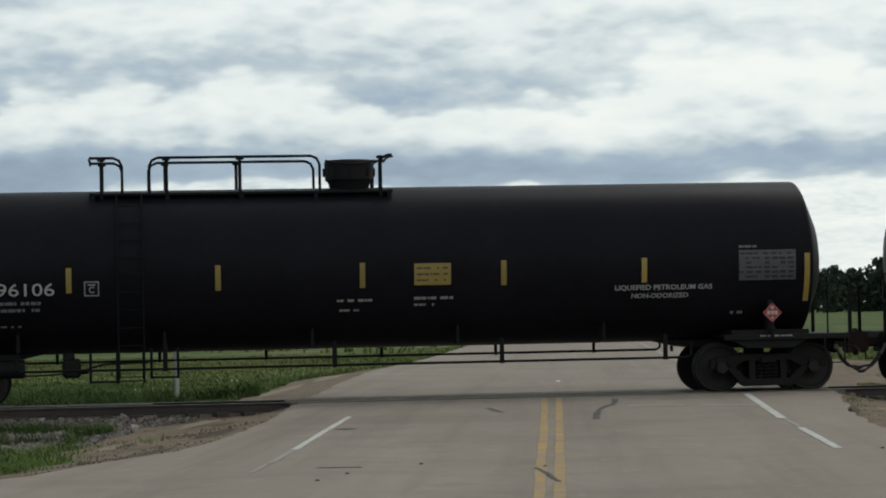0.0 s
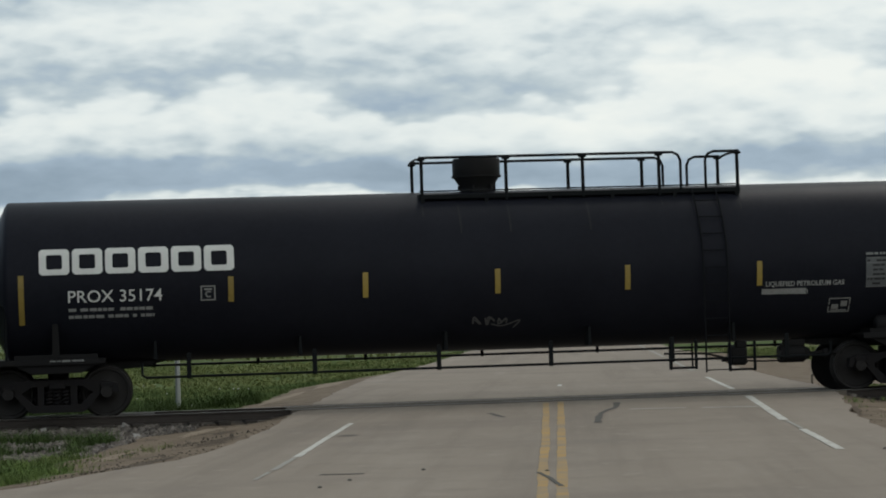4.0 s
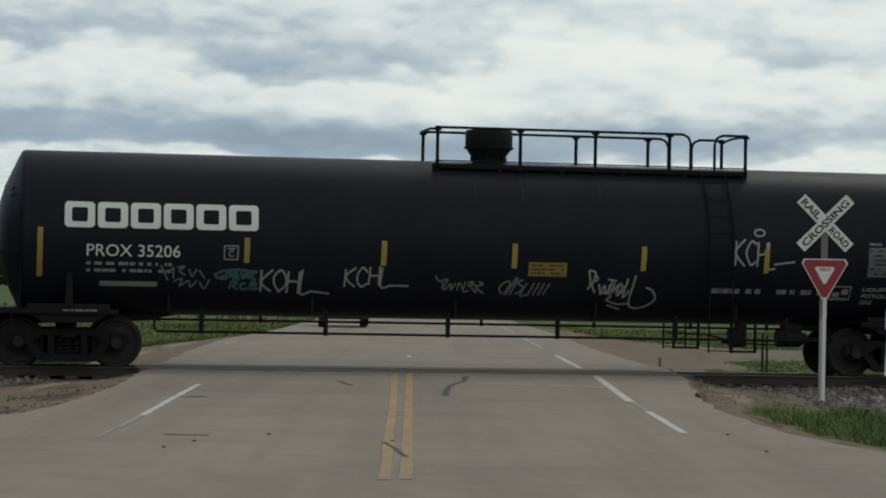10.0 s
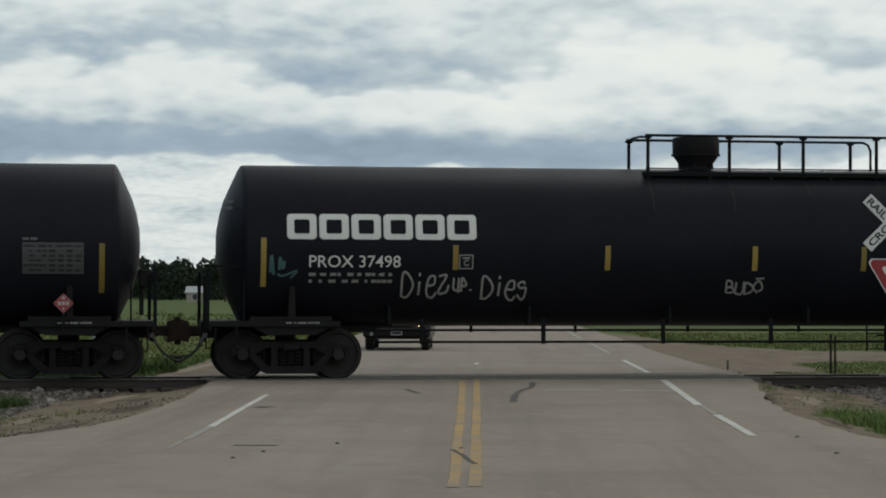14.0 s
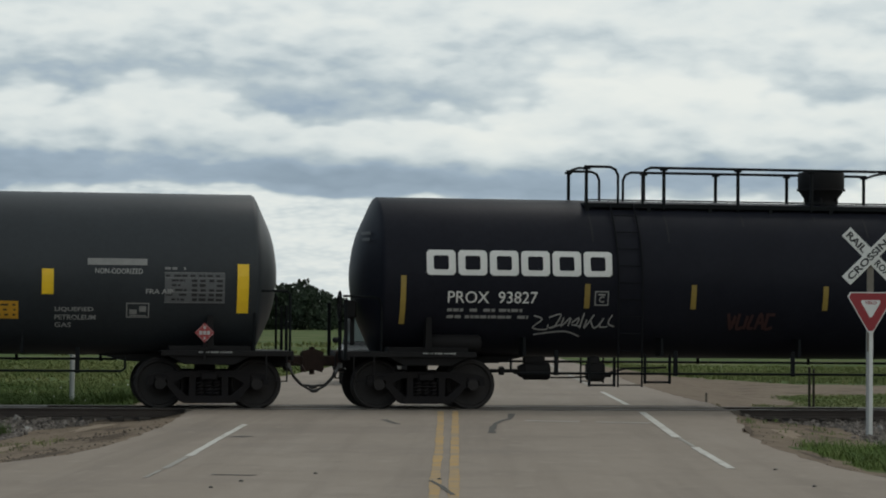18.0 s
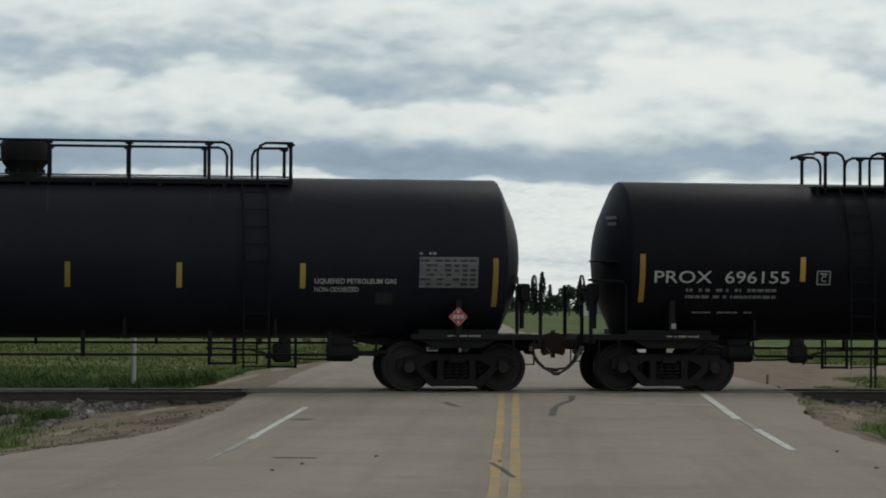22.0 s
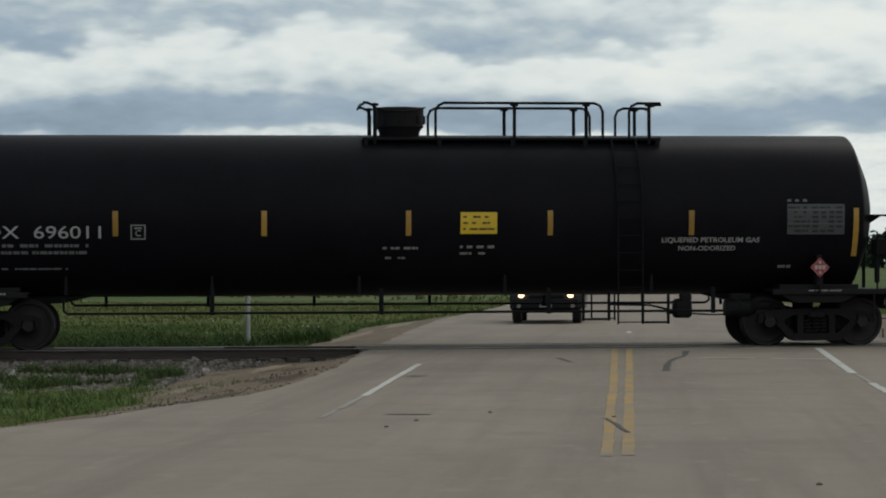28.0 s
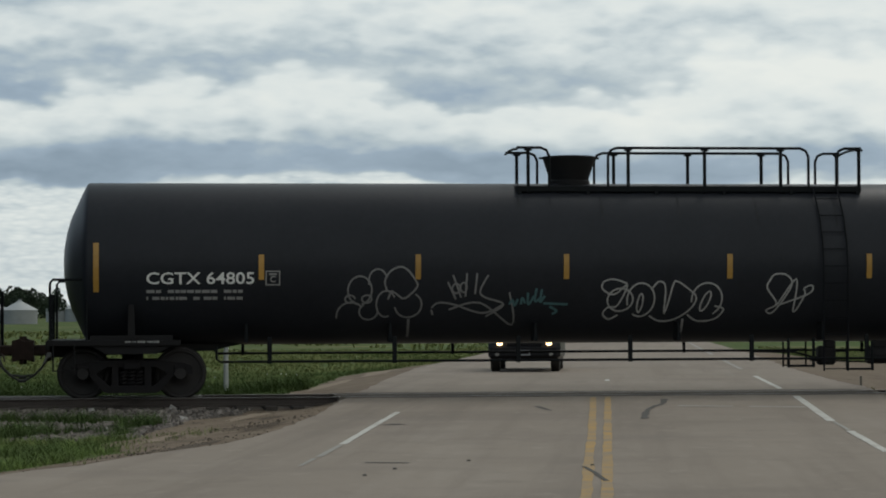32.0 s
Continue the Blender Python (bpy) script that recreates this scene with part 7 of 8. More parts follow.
grass("field_weeds", 3000, clumped(MID_FIELD, 0.16, 0.28, 13), (0.08, 0.20), M["grass_dark"], 37, "dark weed patches farther out in the field", 1.0, 0.014, 7)
grass("field_weeds", 4000, clumped(FAR_LAND, 0.07, 0.10, 17), (0.15, 0.40), M["field_green"], 38, "green weeds far out in the field", 0.9, 0.04, 6)
grass("field_weeds", 3500, covered(("grass",), 6.5, 26, 84, 108, 0.0), (0.08, 0.22), M["lawn"], 25, "green weeds beyond the gravel lane", 0.8, 0.012, 7)
grass("field_grass", 6000, covered(("grass",), 6.0, 40, 92, 122, 0.0), (0.06, 0.18), M["field_green"], 39, "rough grass beyond the gravel lane", 1.0, 0.014, 6)
BLOOM = clumped(FAR_GRASS, 0.5, 0.26, 11)
stones("field_blossom", 420, lambda rn: (lambda p: None if p is None else p + Vector((0, 0, rn.uniform(0.12, 0.28))))(BLOOM(rn)), (0.010, 0.028), 15, "small whitish weed blossoms beyond the track", "blossom")
grass("lawn_strip", 14000, LAWN, (0.03, 0.08), M["lawn"], 8, "short green grass strip between track and lane", 1.1, 0.007, 6)
grass("dry_weeds", 140, covered(("lane", "dirt"), 4.8, 7.4, 50.2, 53.5, 0.0), (0.05, 0.13), M["weeds_dry"], 7, "dry weeds at the gravel lane", 0.6, 0.01, 4)


# ---- signs ----
def crossbuck(m, back, label):
    """Crossed boards on a post; the yield sign under them faces the nearer road."""
    s = thing("crossbuck_sign", m, label, "crossing sign", "crossing signs")
    part("post", Geo().box((-0.012, 0.04, 0.62), (0.10, 0.05, 2.24), 0.012).mesh("post", M["galvanised"]), s, "galvanised post")
    part("post_face", Geo().box((0.012, 0.006, 0.62), (0.062, 0.018, 2.22), 0.004).mesh("post_face", M["sign_white"]), s, "white strip on the post")
    part("post_top", Geo().box((0, 0.03, 2.2), (0.11, 0.05, 1.62), 0.012).mesh("post_top", M["pole_wood"]), s, "weathered grey upper post")
    for k, (a, words) in enumerate(((45, ("CROSSING",)), (-45, ("RAIL", "ROAD")))):
        y = -0.015 - 0.02 * (1 - k) + (0.0 if k == 0 else -0.002)
        turn = pose(0, y, 2.98, 0, -a, 0)
        board = part("board", Geo().box((0, 0, 0), (1.16, 0.012, 0.20), 0.004).mesh("board", M["sign_white"]), s, "white crossing board", turn)
        spans = [(-0.52, 0.52)] if len(words) == 1 else [(-0.535, -0.13), (0.13, 0.535)]
        for word, (u0, u1) in zip(words, spans):
            vs, fs = LETTERS[word]
            for side in (-1, 1):
                a, b = (u0, u1) if side < 0 else (u1, u0)
                part("board_word", Geo().add([(a + u * (b - a), side * 0.0085, -0.06 + v * 0.12) for u, v in vs], fs).mesh("board_word", M["sign_black"]), board)
    yy = 0.085 if back else -0.035
    tri = lambda r, y0, y1: Geo().slab([(r * math.cos(a + da), r * math.sin(a + da) * 1.0) for a in (math.pi / 2 * 3, math.pi / 6, math.pi * 5 / 6) for da in (-0.10, 0.10)], y0, y1)
    sign = part("yield_plate", tri(0.425, -0.004, 0.004).mesh("yield_plate", M["sign_back"] if back else M["sign_white"]), s, "grey sign back" if back else "red and white yield sign", pose(0, yy, 2.135))
    if not back:
        part("yield_red", tri(0.397, -0.008, -0.005).mesh("yield_red", M["sign_red"]), sign)
        part("yield_white", tri(0.18, -0.011, -0.0085).mesh("yield_white", M["sign_white"]), sign, m=pose(0, 0, 0.01))
        vs, fs = LETTERS["YIELD"]
        part("yield_word", Geo().add([(-0.10 + u * 0.20, -0.013, 0.045 + v * 0.05) for u, v in vs], fs).mesh("yield_word", M["sign_red"]), sign)
    return s


crossbuck(pose(6.54, 42.0, -0.20), False, "white crossbuck sign with red yield sign on a galvanised post")
crossbuck(pose(-8.53, 53.0, -0.20), True, "white crossbuck sign seen across the track")


def worded(g, x0, x1, y, z, h, seed):
    """A line of small sign print that cannot be read."""
    rn = random.Random(seed)
    x = x0
    while x < x1 - 0.015:
        w = min(x1 - x, rn.uniform(0.02, 0.055))
        g.box((x + w / 2, y, z), (w, 0.002, h))
        x += w + rn.choice((0.009, 0.012, 0.03))


def lettered(g, word, x0, x1, z0, z1, y):
    vs, fs = LETTERS[word]
    g.add([(x0 + u * (x1 - x0), y, z0 + v * (z1 - z0)) for u, v in vs], fs)


def route_signs(m):
    s = thing("route_sign_post", m, "county route marker over blue and white notices on post", "road sign")
    part("post", Geo().box((0, 0.02, 0.84), (0.07, 0.04, 2.32), 0.008).mesh("post", M["post_dark"]), s, "dark steel post")
    a = part("route_marker", Geo().box((0, -0.01, 1.80), (0.43, 0.012, 0.43), 0.004).mesh("route_marker", M["sign_white"]), s, "white square county route marker")
    g = Geo()
    lettered(g, "20", -0.11, 0.13, 1.72, 1.88, -0.0175)
    for z, w in ((1.95, 0.30), (1.645, 0.22)):
        worded(g, -w / 2, w / 2, -0.017, z, 0.032, int(z * 100))
    part("marker_print", g.mesh("marker_print", M["sign_black"]), a, kind="stuff")
    b = part("blue_sign", Geo().box((0.0, -0.012, 1.42), (0.55, 0.012, 0.29), 0.004).mesh("blue_sign", M["sign_blue"]), s, "blue notice sign with white print")
    g = Geo()
    for z, w in ((1.48, 0.45), (1.36, 0.26)):
        worded(g, -w / 2, w / 2, -0.0195, z, 0.06, int(z * 100))
    for x, z, w, h in ((0, 1.555, 0.53, 0.012), (0, 1.285, 0.53, 0.012), (-0.262, 1.42, 0.012, 0.26), (0.262, 1.42, 0.012, 0.26)):
        g.box((x, -0.0195, z), (w, 0.002, h))
    part("blue_print", g.mesh("blue_print", M["sign_white"]), b, kind="stuff")
    c = part("closed_sign", Geo().box((-0.01, -0.01, 0.90), (0.53, 0.012, 0.68), 0.004).mesh("closed_sign", M["sign_white"]), s, "white notice sign with black print", pose(0, 0, 0, 0, 1.5, 0))
    for word, x0, x1, z0, z1 in (("CLOSED", -0.21, 0.20, 0.97, 1.10), ("TO OVER", -0.12, 0.12, 0.86, 0.91), ("9 TONS", -0.16, 0.20, 0.70, 0.80)):
        g = Geo()
        lettered(g, word, x0, x1, z0, z1, -0.0175)
        part("notice_word", g.mesh("notice_word", M["sign_black"]), c)
    g = Geo()
    for z, w in ((1.18, 0.36), (0.615, 0.34)):
        worded(g, -w / 2, w / 2, -0.017, z, 0.036, int(z * 100))
    part("notice_bars", g.mesh("notice_bars", M["sign_black"]), c, kind="stuff")
    return s


route_signs(pose(7.10, 38.0, -0.20, 0, 1.0, -4))
solid("marker_post", Geo().box((-0.04, 0, 0.42), (0.05, 0.06, 1.25), 0.012).box((0.055, 0.02, 0.40), (0.045, 0.06, 1.20), 0.012).mesh("marker_post", M["post_dark"]), "short brown double post beyond the track", "post", m=pose(7.15, 54.0, -0.30))
solid("marker_stake", Geo().box((0, 0, 0.02), (0.05, 0.05, 0.5), 0.01).mesh("marker_stake", M["pole_wood"]), "thin weathered stake by the gravel lane", "post", m=pose(5.0, 55.0, -0.12))
solid("utility_stub", Geo().lathe([(0, 0.16), (0.5, 0.15), (1.1, 0.14), (1.12, 0.05)], "z", 10).mesh("utility_stub", M["pole_wood"], 30), "short wooden stub post in the grass", "post", m=pose(24.5, 92.0, -0.30))


# ---- grain elevator, bins, houses ----
def elevator(m):
    e = thing("grain_elevator", m, "tall steel bucket elevator with head, hopper and platforms", "grain elevator")
    for x in (0.0, 1.25):
        part("leg", Geo().box((x, 0, 9.4), (0.42, 0.6, 19.8), 0.02).mesh("leg", M["elev_steel"]), e, "grey steel elevator leg")
    g = Geo()
    g.slab([(-0.35, 19.3), (2.55, 19.3), (2.6, 20.6)] + [(1.15 + 1.45 * math.cos(a), 21.0 + 1.35 * math.sin(a)) for a in [k * math.pi / 10 for k in range(11)]] + [(-0.35, 20.6)], -0.6, 0.6)
    g.box((1.1, -0.62, 20.9), (3.0, 0.06, 0.10))
    part("head", g.mesh("head", M["elev_steel"], 30), e, "rounded grey elevator head")
    part("motor", Geo().cyl((-1.2, 0, 21.2), (-0.45, 0, 21.2), 0.28, 12).box((-0.6, 0, 20.9), (0.6, 0.4, 0.3), 0.03).mesh("motor", M["frame_black"], 40), e, "dark drive motor")
    def plat(x0, x1, z, name):
        g = Geo()
        g.box(((x0 + x1) / 2, -0.2, z), (x1 - x0, 2.2, 0.14), 0.01)
        g.box(((x0 + x1) / 2, -1.2, z - 0.15), (x1 - x0, 0.08, 0.24))
        p = part(name, g.mesh(name, M["elev_steel"]), e)
        g = Geo()
        n = max(2, round((x1 - x0) / 0.9))
        for k in range(n + 1):
            x = x0 + (x1 - x0) * k / n
            g.cyl((x, -1.25, z), (x, -1.25, z + 1.25), 0.03, 6)
        for h in (0.65, 1.22):
            g.cyl((x0, -1.25, z + h), (x1, -1.25, z + h), 0.028, 6), g.cyl((x0, -1.25, z + h), (x0, 0.8, z + h), 0.028, 6)
        part("platform_rail", g.mesh("platform_rail", M["galvanised"]), p)
    plat(-1.25, 1.75, 19.2, "head_platform")
    plat(1.4, 5.3, 15.5, "lower_platform")
    g = Geo()
    g.tube([(1.9, -0.3, 20.3), (2.5, -0.3, 19.2), (3.0, -0.3, 18.3), (2.8, -0.3, 18.0)], 0.26, 8)
    part("spout", g.mesh("spout", M["elev_steel"], 40), e)
    def ring(z, r):
        return [(2.9 - r, -r - 0.2, z), (2.9 + r, -r - 0.2, z), (2.9 + r, r - 0.2, z), (2.9 - r, r - 0.2, z)]
    quads = [(0, 1, 5, 4), (1, 2, 6, 5), (2, 3, 7, 6), (3, 0, 4, 7)]
    part("hopper_lid", Geo().add(ring(17.15, 1.5) + ring(18.1, 0.25), quads + [(3, 2, 1, 0), (4, 5, 6, 7)]).mesh("hopper_lid", M["hopper_pale"]), e, "pale hopper top")
    part("hopper", Geo().add(ring(15.55, 0.75) + ring(17.15, 1.5), quads + [(3, 2, 1, 0), (4, 5, 6, 7)]).mesh("hopper", M["elev_steel"]), e, "grey pyramid hopper")
    for pts in (((2.6, -0.2, 15.5), (2.1, -0.2, 14.4), (1.5, -0.2, 13.4), (1.3, -0.2, 12.4)), ((3.6, -0.2, 15.5), (3.5, -0.2, 14.4), (2.9, -0.2, 13.2), (2.8, -0.2, 12.3))):
        part("spout", Geo().tube(pts, 0.20, 8).mesh("spout", M["elev_steel"], 40), e)
    part("mast", Geo().cyl((1.6, 0, 22.2), (1.6, 0, 24.2), 0.03, 6).tube([(1.6 + 0.26 * math.cos(a), 0, 24.45 + 0.26 * math.sin(a)) for a in [k * math.pi / 8 for k in range(17)]], 0.06, 6).mesh("mast", M["galvanised"]), e, "thin mast with ring")
    g = Geo()
    for x in (0.42, 0.82):
        g.cyl((x, -0.4, 2), (x, -0.4, 19.1), 0.03, 6)
    for k in range(40):
        g.cyl((0.42, -0.4, 2.4 + 0.42 * k), (0.82, -0.4, 2.4 + 0.42 * k), 0.02, 5)
    part("ladder", g.mesh("ladder", M["galvanised"]), e)
    for z in (6, 9.5, 13, 16.5):
        part("brace", Geo().box((0.62, 0, z), (0.9, 0.12, 0.12)).mesh("brace", M["elev_steel"]), e)
    part("catwalk", Geo().box((0.6, -0.6, 13.0), (2.2, 0.9, 0.10)).mesh("catwalk", M["elev_steel"]), e)
    return e


elevator(pose(42.75, 200, 0.0))


def shed(m, w, d, eave, ridge, wall, roof, label, cat, hip=0.0, windows=0, group=""):
    """A gabled or hipped building with thick walls, roof planes, door and windows."""
    b = thing(cat.replace(" ", "_"), m, label, cat, group)
    g = Geo()
    for c, s in (((0, -d / 2, eave / 2), (w, 0.2, eave)), ((0, d / 2, eave / 2), (w, 0.2, eave)), ((-w / 2 + 0.1, 0, eave / 2), (0.2, d - 0.4, eave)), ((w / 2 - 0.1, 0, eave / 2), (0.2, d - 0.4, eave))):
        g.box(c, s)
    if not hip:
        for x in (-w / 2 + 0.1, w / 2 - 0.1):
            k = len(g.v)
            g.add([(x - 0.1, -d / 2, eave), (x - 0.1, d / 2, eave), (x - 0.1, 0, ridge - 0.1), (x + 0.1, -d / 2, eave), (x + 0.1, d / 2, eave), (x + 0.1, 0, ridge - 0.1)], [(0, 1, 2), (5, 4, 3), (0, 2, 5, 3), (1, 4, 5, 2)])
    part("wall", g.mesh("wall", wall), b)
    o = 0.35
    for s in (-1, 1):
        t = 0.12
        pts = [(-w / 2 - o, s * (d / 2 + o), eave - 0.1), (w / 2 + o, s * (d / 2 + o), eave - 0.1), (w / 2 + o - hip, 0, ridge), (-w / 2 - o + hip, 0, ridge)]
        part("roof", Geo().add(pts + [(x, y, z + t) for x, y, z in pts], [(0, 1, 2, 3), (7, 6, 5, 4), (0, 4, 5, 1), (1, 5, 6, 2), (2, 6, 7, 3), (3, 7, 4, 0)]).mesh("roof", roof), b)
        if hip:
            pts = [(s * (w / 2 + o), -d / 2 - o, eave - 0.1), (s * (w / 2 + o), d / 2 + o, eave - 0.1), (s * (w / 2 + o - hip), 0, ridge)]
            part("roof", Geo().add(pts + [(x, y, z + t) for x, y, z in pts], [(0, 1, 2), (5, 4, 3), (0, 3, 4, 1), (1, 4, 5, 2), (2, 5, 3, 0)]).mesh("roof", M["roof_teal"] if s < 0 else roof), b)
    for k in range(windows):
        x = -w / 2 + w * (k + 0.7) / (windows + 0.4)
        f = part("window", Geo().box((x, -d / 2 - 0.11, eave * 0.55), (1.1, 0.06, 1.3), 0.02).mesh("window", M["sign_white"]), b)
        part("pane", Geo().box((x, -d / 2 - 0.15, eave * 0.55), (0.9, 0.03, 1.1)).mesh("pane", M["pane_dark"]), f)
    part("door", Geo().box((w * 0.12, -d / 2 - 0.12, 1.05), (0.95 if windows else w * 0.2, 0.06, 2.1), 0.02).mesh("door", M["wall_tan"]), b)
    return b


big = shed(pose(58.5, 216, -0.35), 32, 16, 9.6, 14.2, M["wall_white"], M["roof_pale"], "large pale metal grain shed with teal gable slope", "grain shed", 5.0)
part("roof_vent", Geo().cyl((-9.5, 0, 14.0), (-9.5, 0, 15.0), 0.45, 10).cyl((-9.5, 0, 15.0), (-9.5, 0, 15.25), 0.8, 10).mesh("roof_vent", M["frame_black"], 40), big, "dark roof vent")
shed(pose(50, 170, -0.35), 20, 9, 2.7, 4.4, M["wall_tan"], M["roof_dark"], "low tan storage building", "storage shed", 0, 0)
shed(pose(11.2, 560, -0.3), 3.2, 7, 2.9, 4.6, M["wall_white"], M["roof_dark"], "small white farmhouse among trees", "farmhouse", 0, 1, "farm buildings")
shed(pose(-94, 500, -0.3), 4.0, 5, 2.2, 3.2, M["wall_white"], M["roof_dark"], "small white farm shed before the trees", "farm shed", 0, 0, "farm buildings")
shed(pose(-62.5, 520, -0.3), 3.4, 6, 2.0, 3.2, M["wall_tan"], M["roof_pale"], "tan farmhouse with pale roof among trees", "farmhouse", 0, 1, "farm buildings")


def grain_bin(m, r, h, label):
    b = thing("grain_bin", m, label, "grain bin", "grain bins")
    prof = []
    n = 7
    for k in range(n):
        z0, z1 = h * k / n, h * (k + 1) / n
        prof += [(z0, r), (z0 + 0.04, r + 0.03), (z1 - 0.04, r + 0.03)]
    prof.append((h, r))
    part("bin_wall", Geo().lathe(prof, "z", 28).mesh("bin_wall", M["bin_steel"], 30), b)
    part("bin_roof", Geo().lathe([(h, r + 0.15), (h + r * 0.5, 0.35), (h + r * 0.5 + 0.3, 0.30)], "z", 28).mesh("bin_roof", M["roof_pale"], 20), b, "pale conical roof")
    return b


for x, y, r, h in ((-98, 400, 2.8, 2.3), (-103.5, 404, 2.8, 2.3), (-110, 500, 3.2, 2.6), (-114.5, 502, 3.0, 2.6), (-105, 498, 3.0, 2.6), (17.6, 640, 2.3, 3.1), (21.6, 642, 1.75, 2.0), (25.0, 645, 1.75, 2.0), (28.4, 642, 1.75, 2.0), (31.8, 644, 1.75, 1.9)):
    grain_bin(pose(x, y, -0.35), r, h, "round galvanised grain bin by the field")


# ---- trees ----
def crown_cards(vs, fs, centre, rx, rz, n, size, rn):
    for _ in range(n):
        a, u = rn.uniform(0, 6.283), rn.uniform(-1, 1)
        rr = (1 - u * u) ** 0.5 * rn.uniform(0.55, 1.05)
        p = centre + Vector((math.cos(a) * rr * rx, math.sin(a) * rr * rx, u * rz * rn.uniform(0.7, 1.05)))
        s = size * rn.uniform(0.6, 1.4)
        m = Euler((rn.uniform(0, 6), rn.uniform(0, 6), rn.uniform(0, 6))).to_matrix()
        k = len(vs)
        vs += [tuple(p + m @ Vector(q) * s) for q in ((-1, -0.5, 0), (1, -0.6, 0.2), (0.8, 0.6, -0.1), (-0.7, 0.7, 0.25))]
        fs += [(k, k + 1, k + 2), (k, k + 2, k + 3)]


SKYLINE = [(-20, 0.9), (-16, 0.7), (-14.2, 0.60), (-13.1, 0.55), (-12.9, 0.12), (-11.8, 0.12), (-11.5, 0.62), (-9.6, 0.68), (-8.2, 0.80), (-6.2, 0.85), (-5.4, 0.98), (-4.2, 0.98), (-3.2, 0.72), (-2.5, 0.22), (-0.6, 0.20), (0.9, 0.22), (1.3, 0.46), (1.8, 0.44), (2.2, 0.36), (2.6, 0.40), (2.9, 0.60), (3.3, 0.52), (4.6, 0.50), (5.2, 0.80), (7.0, 1.10), (9.5, 1.28), (12, 0.95), (20, 0.7)]


def skyline(a):
    for (p, x), (q, y) in zip(SKYLINE, SKYLINE[1:]):
        if p <= a <= q:
            return x + (y - x) * (a - p) / (q - p)
    return 0.5


def woods():
    rn = random.Random(12)
    vs, fs = [], []
    a = -19.5
    while a < 19.5:
        top = skyline(a)
        far = rn.uniform(680, 780)
        h = (top + 0.13) * far * 0.01745 * rn.uniform(0.82, 1.10)
        if h > 2.5:
            x, y = far * math.tan(radians(a)), far
            w = h * rn.uniform(0.34, 0.5)
            for j in range(6):
                low = j % 3
                crown_cards(vs, fs, Vector((x + rn.uniform(-0.7, 0.7) * w, y + rn.uniform(-3, 3), h * (0.22 + 0.22 * low + rn.uniform(-0.06, 0.06)))), w * (0.8 - 0.16 * low), h * 0.24, 100, h * 0.042, rn)
        a += 0.15 * rn.uniform(0.5, 1.4) * (1 if h > 2.5 else 0.6)
    me = bpy.data.meshes.new("far_woods")
    me.from_pydata(vs, [], fs)
    me.materials.append(M["leaf"])
    solid("far_woods", me, "dark green line of far trees along the fields", "woods", kind="stuff")


woods()


def tree(x, y, h, kind, seed, label):
    rn = random.Random(seed)
    t = thing("tree", pose(x, y, -0.3), label, "tree", "far single trees")
    g = Geo().cyl((0, 0, 0), (0, 0, h * 0.75), h * 0.025, 8, h * 0.008)
    if kind == "round":
        for k in range(5):
            a = rn.uniform(0, 6.283)
            z = h * rn.uniform(0.3, 0.55)
            g.cyl((0, 0, z), (math.cos(a) * h * 0.2, math.sin(a) * h * 0.2, z + h * 0.2), h * 0.011, 6, h * 0.004)
    part("trunk", g.mesh("trunk", M["bark"]), t)
    vs, fs = [], []
    if kind == "round":
        for k in range(7):
            a = rn.uniform(0, 6.283)
            crown_cards(vs, fs, Vector((math.cos(a) * h * 0.16, math.sin(a) * h * 0.16, h * rn.uniform(0.45, 0.82))), h * 0.20, h * 0.17, 130, h * 0.036, rn)
    else:
        for k in range(9):
            z = h * (0.12 + 0.095 * k)
            crown_cards(vs, fs, Vector((0, 0, z)), h * 0.20 * (1 - k / 9.5), h * 0.07, 44, h * 0.03, rn)
    me = bpy.data.meshes.new("crown")
    me.from_pydata(vs, [], fs)
    me.materials.append(M["leaf"] if kind == "round" else M["needle"])
    part("crown", me, t)


for k, (az, dist, top, kind) in enumerate(((-0.35, 520, 0.42, "round"), (-0.1, 560, 0.62, "cone"), (0.1, 560, 0.86, "cone"), (0.28, 540, 0.58, "cone"), (0.45, 520, 0.46, "round"), (0.72, 540, 0.55, "round"), (0.95, 560, 0.66, "cone"), (1.18, 540, 0.46, "round"), (-0.7, 640, 0.30, "round"), (2.85, 680, 0.62, "round"), (3.1, 690, 0.66, "round"), (1.35, 690, 0.50, "round"), (-11.5, 430, 0.45, "round"), (-12.95, 420, 0.50, "round"), (-5.9, 520, 0.95, "round"), (-6.2, 530, 0.85, "round"))):
    tree(dist * math.tan(radians(az)), dist, (top + 0.17) * dist * 0.01745, kind, 100 + k, "dark spruce standing by the far farm" if kind == "cone" else "broad leafy tree by the far fields")


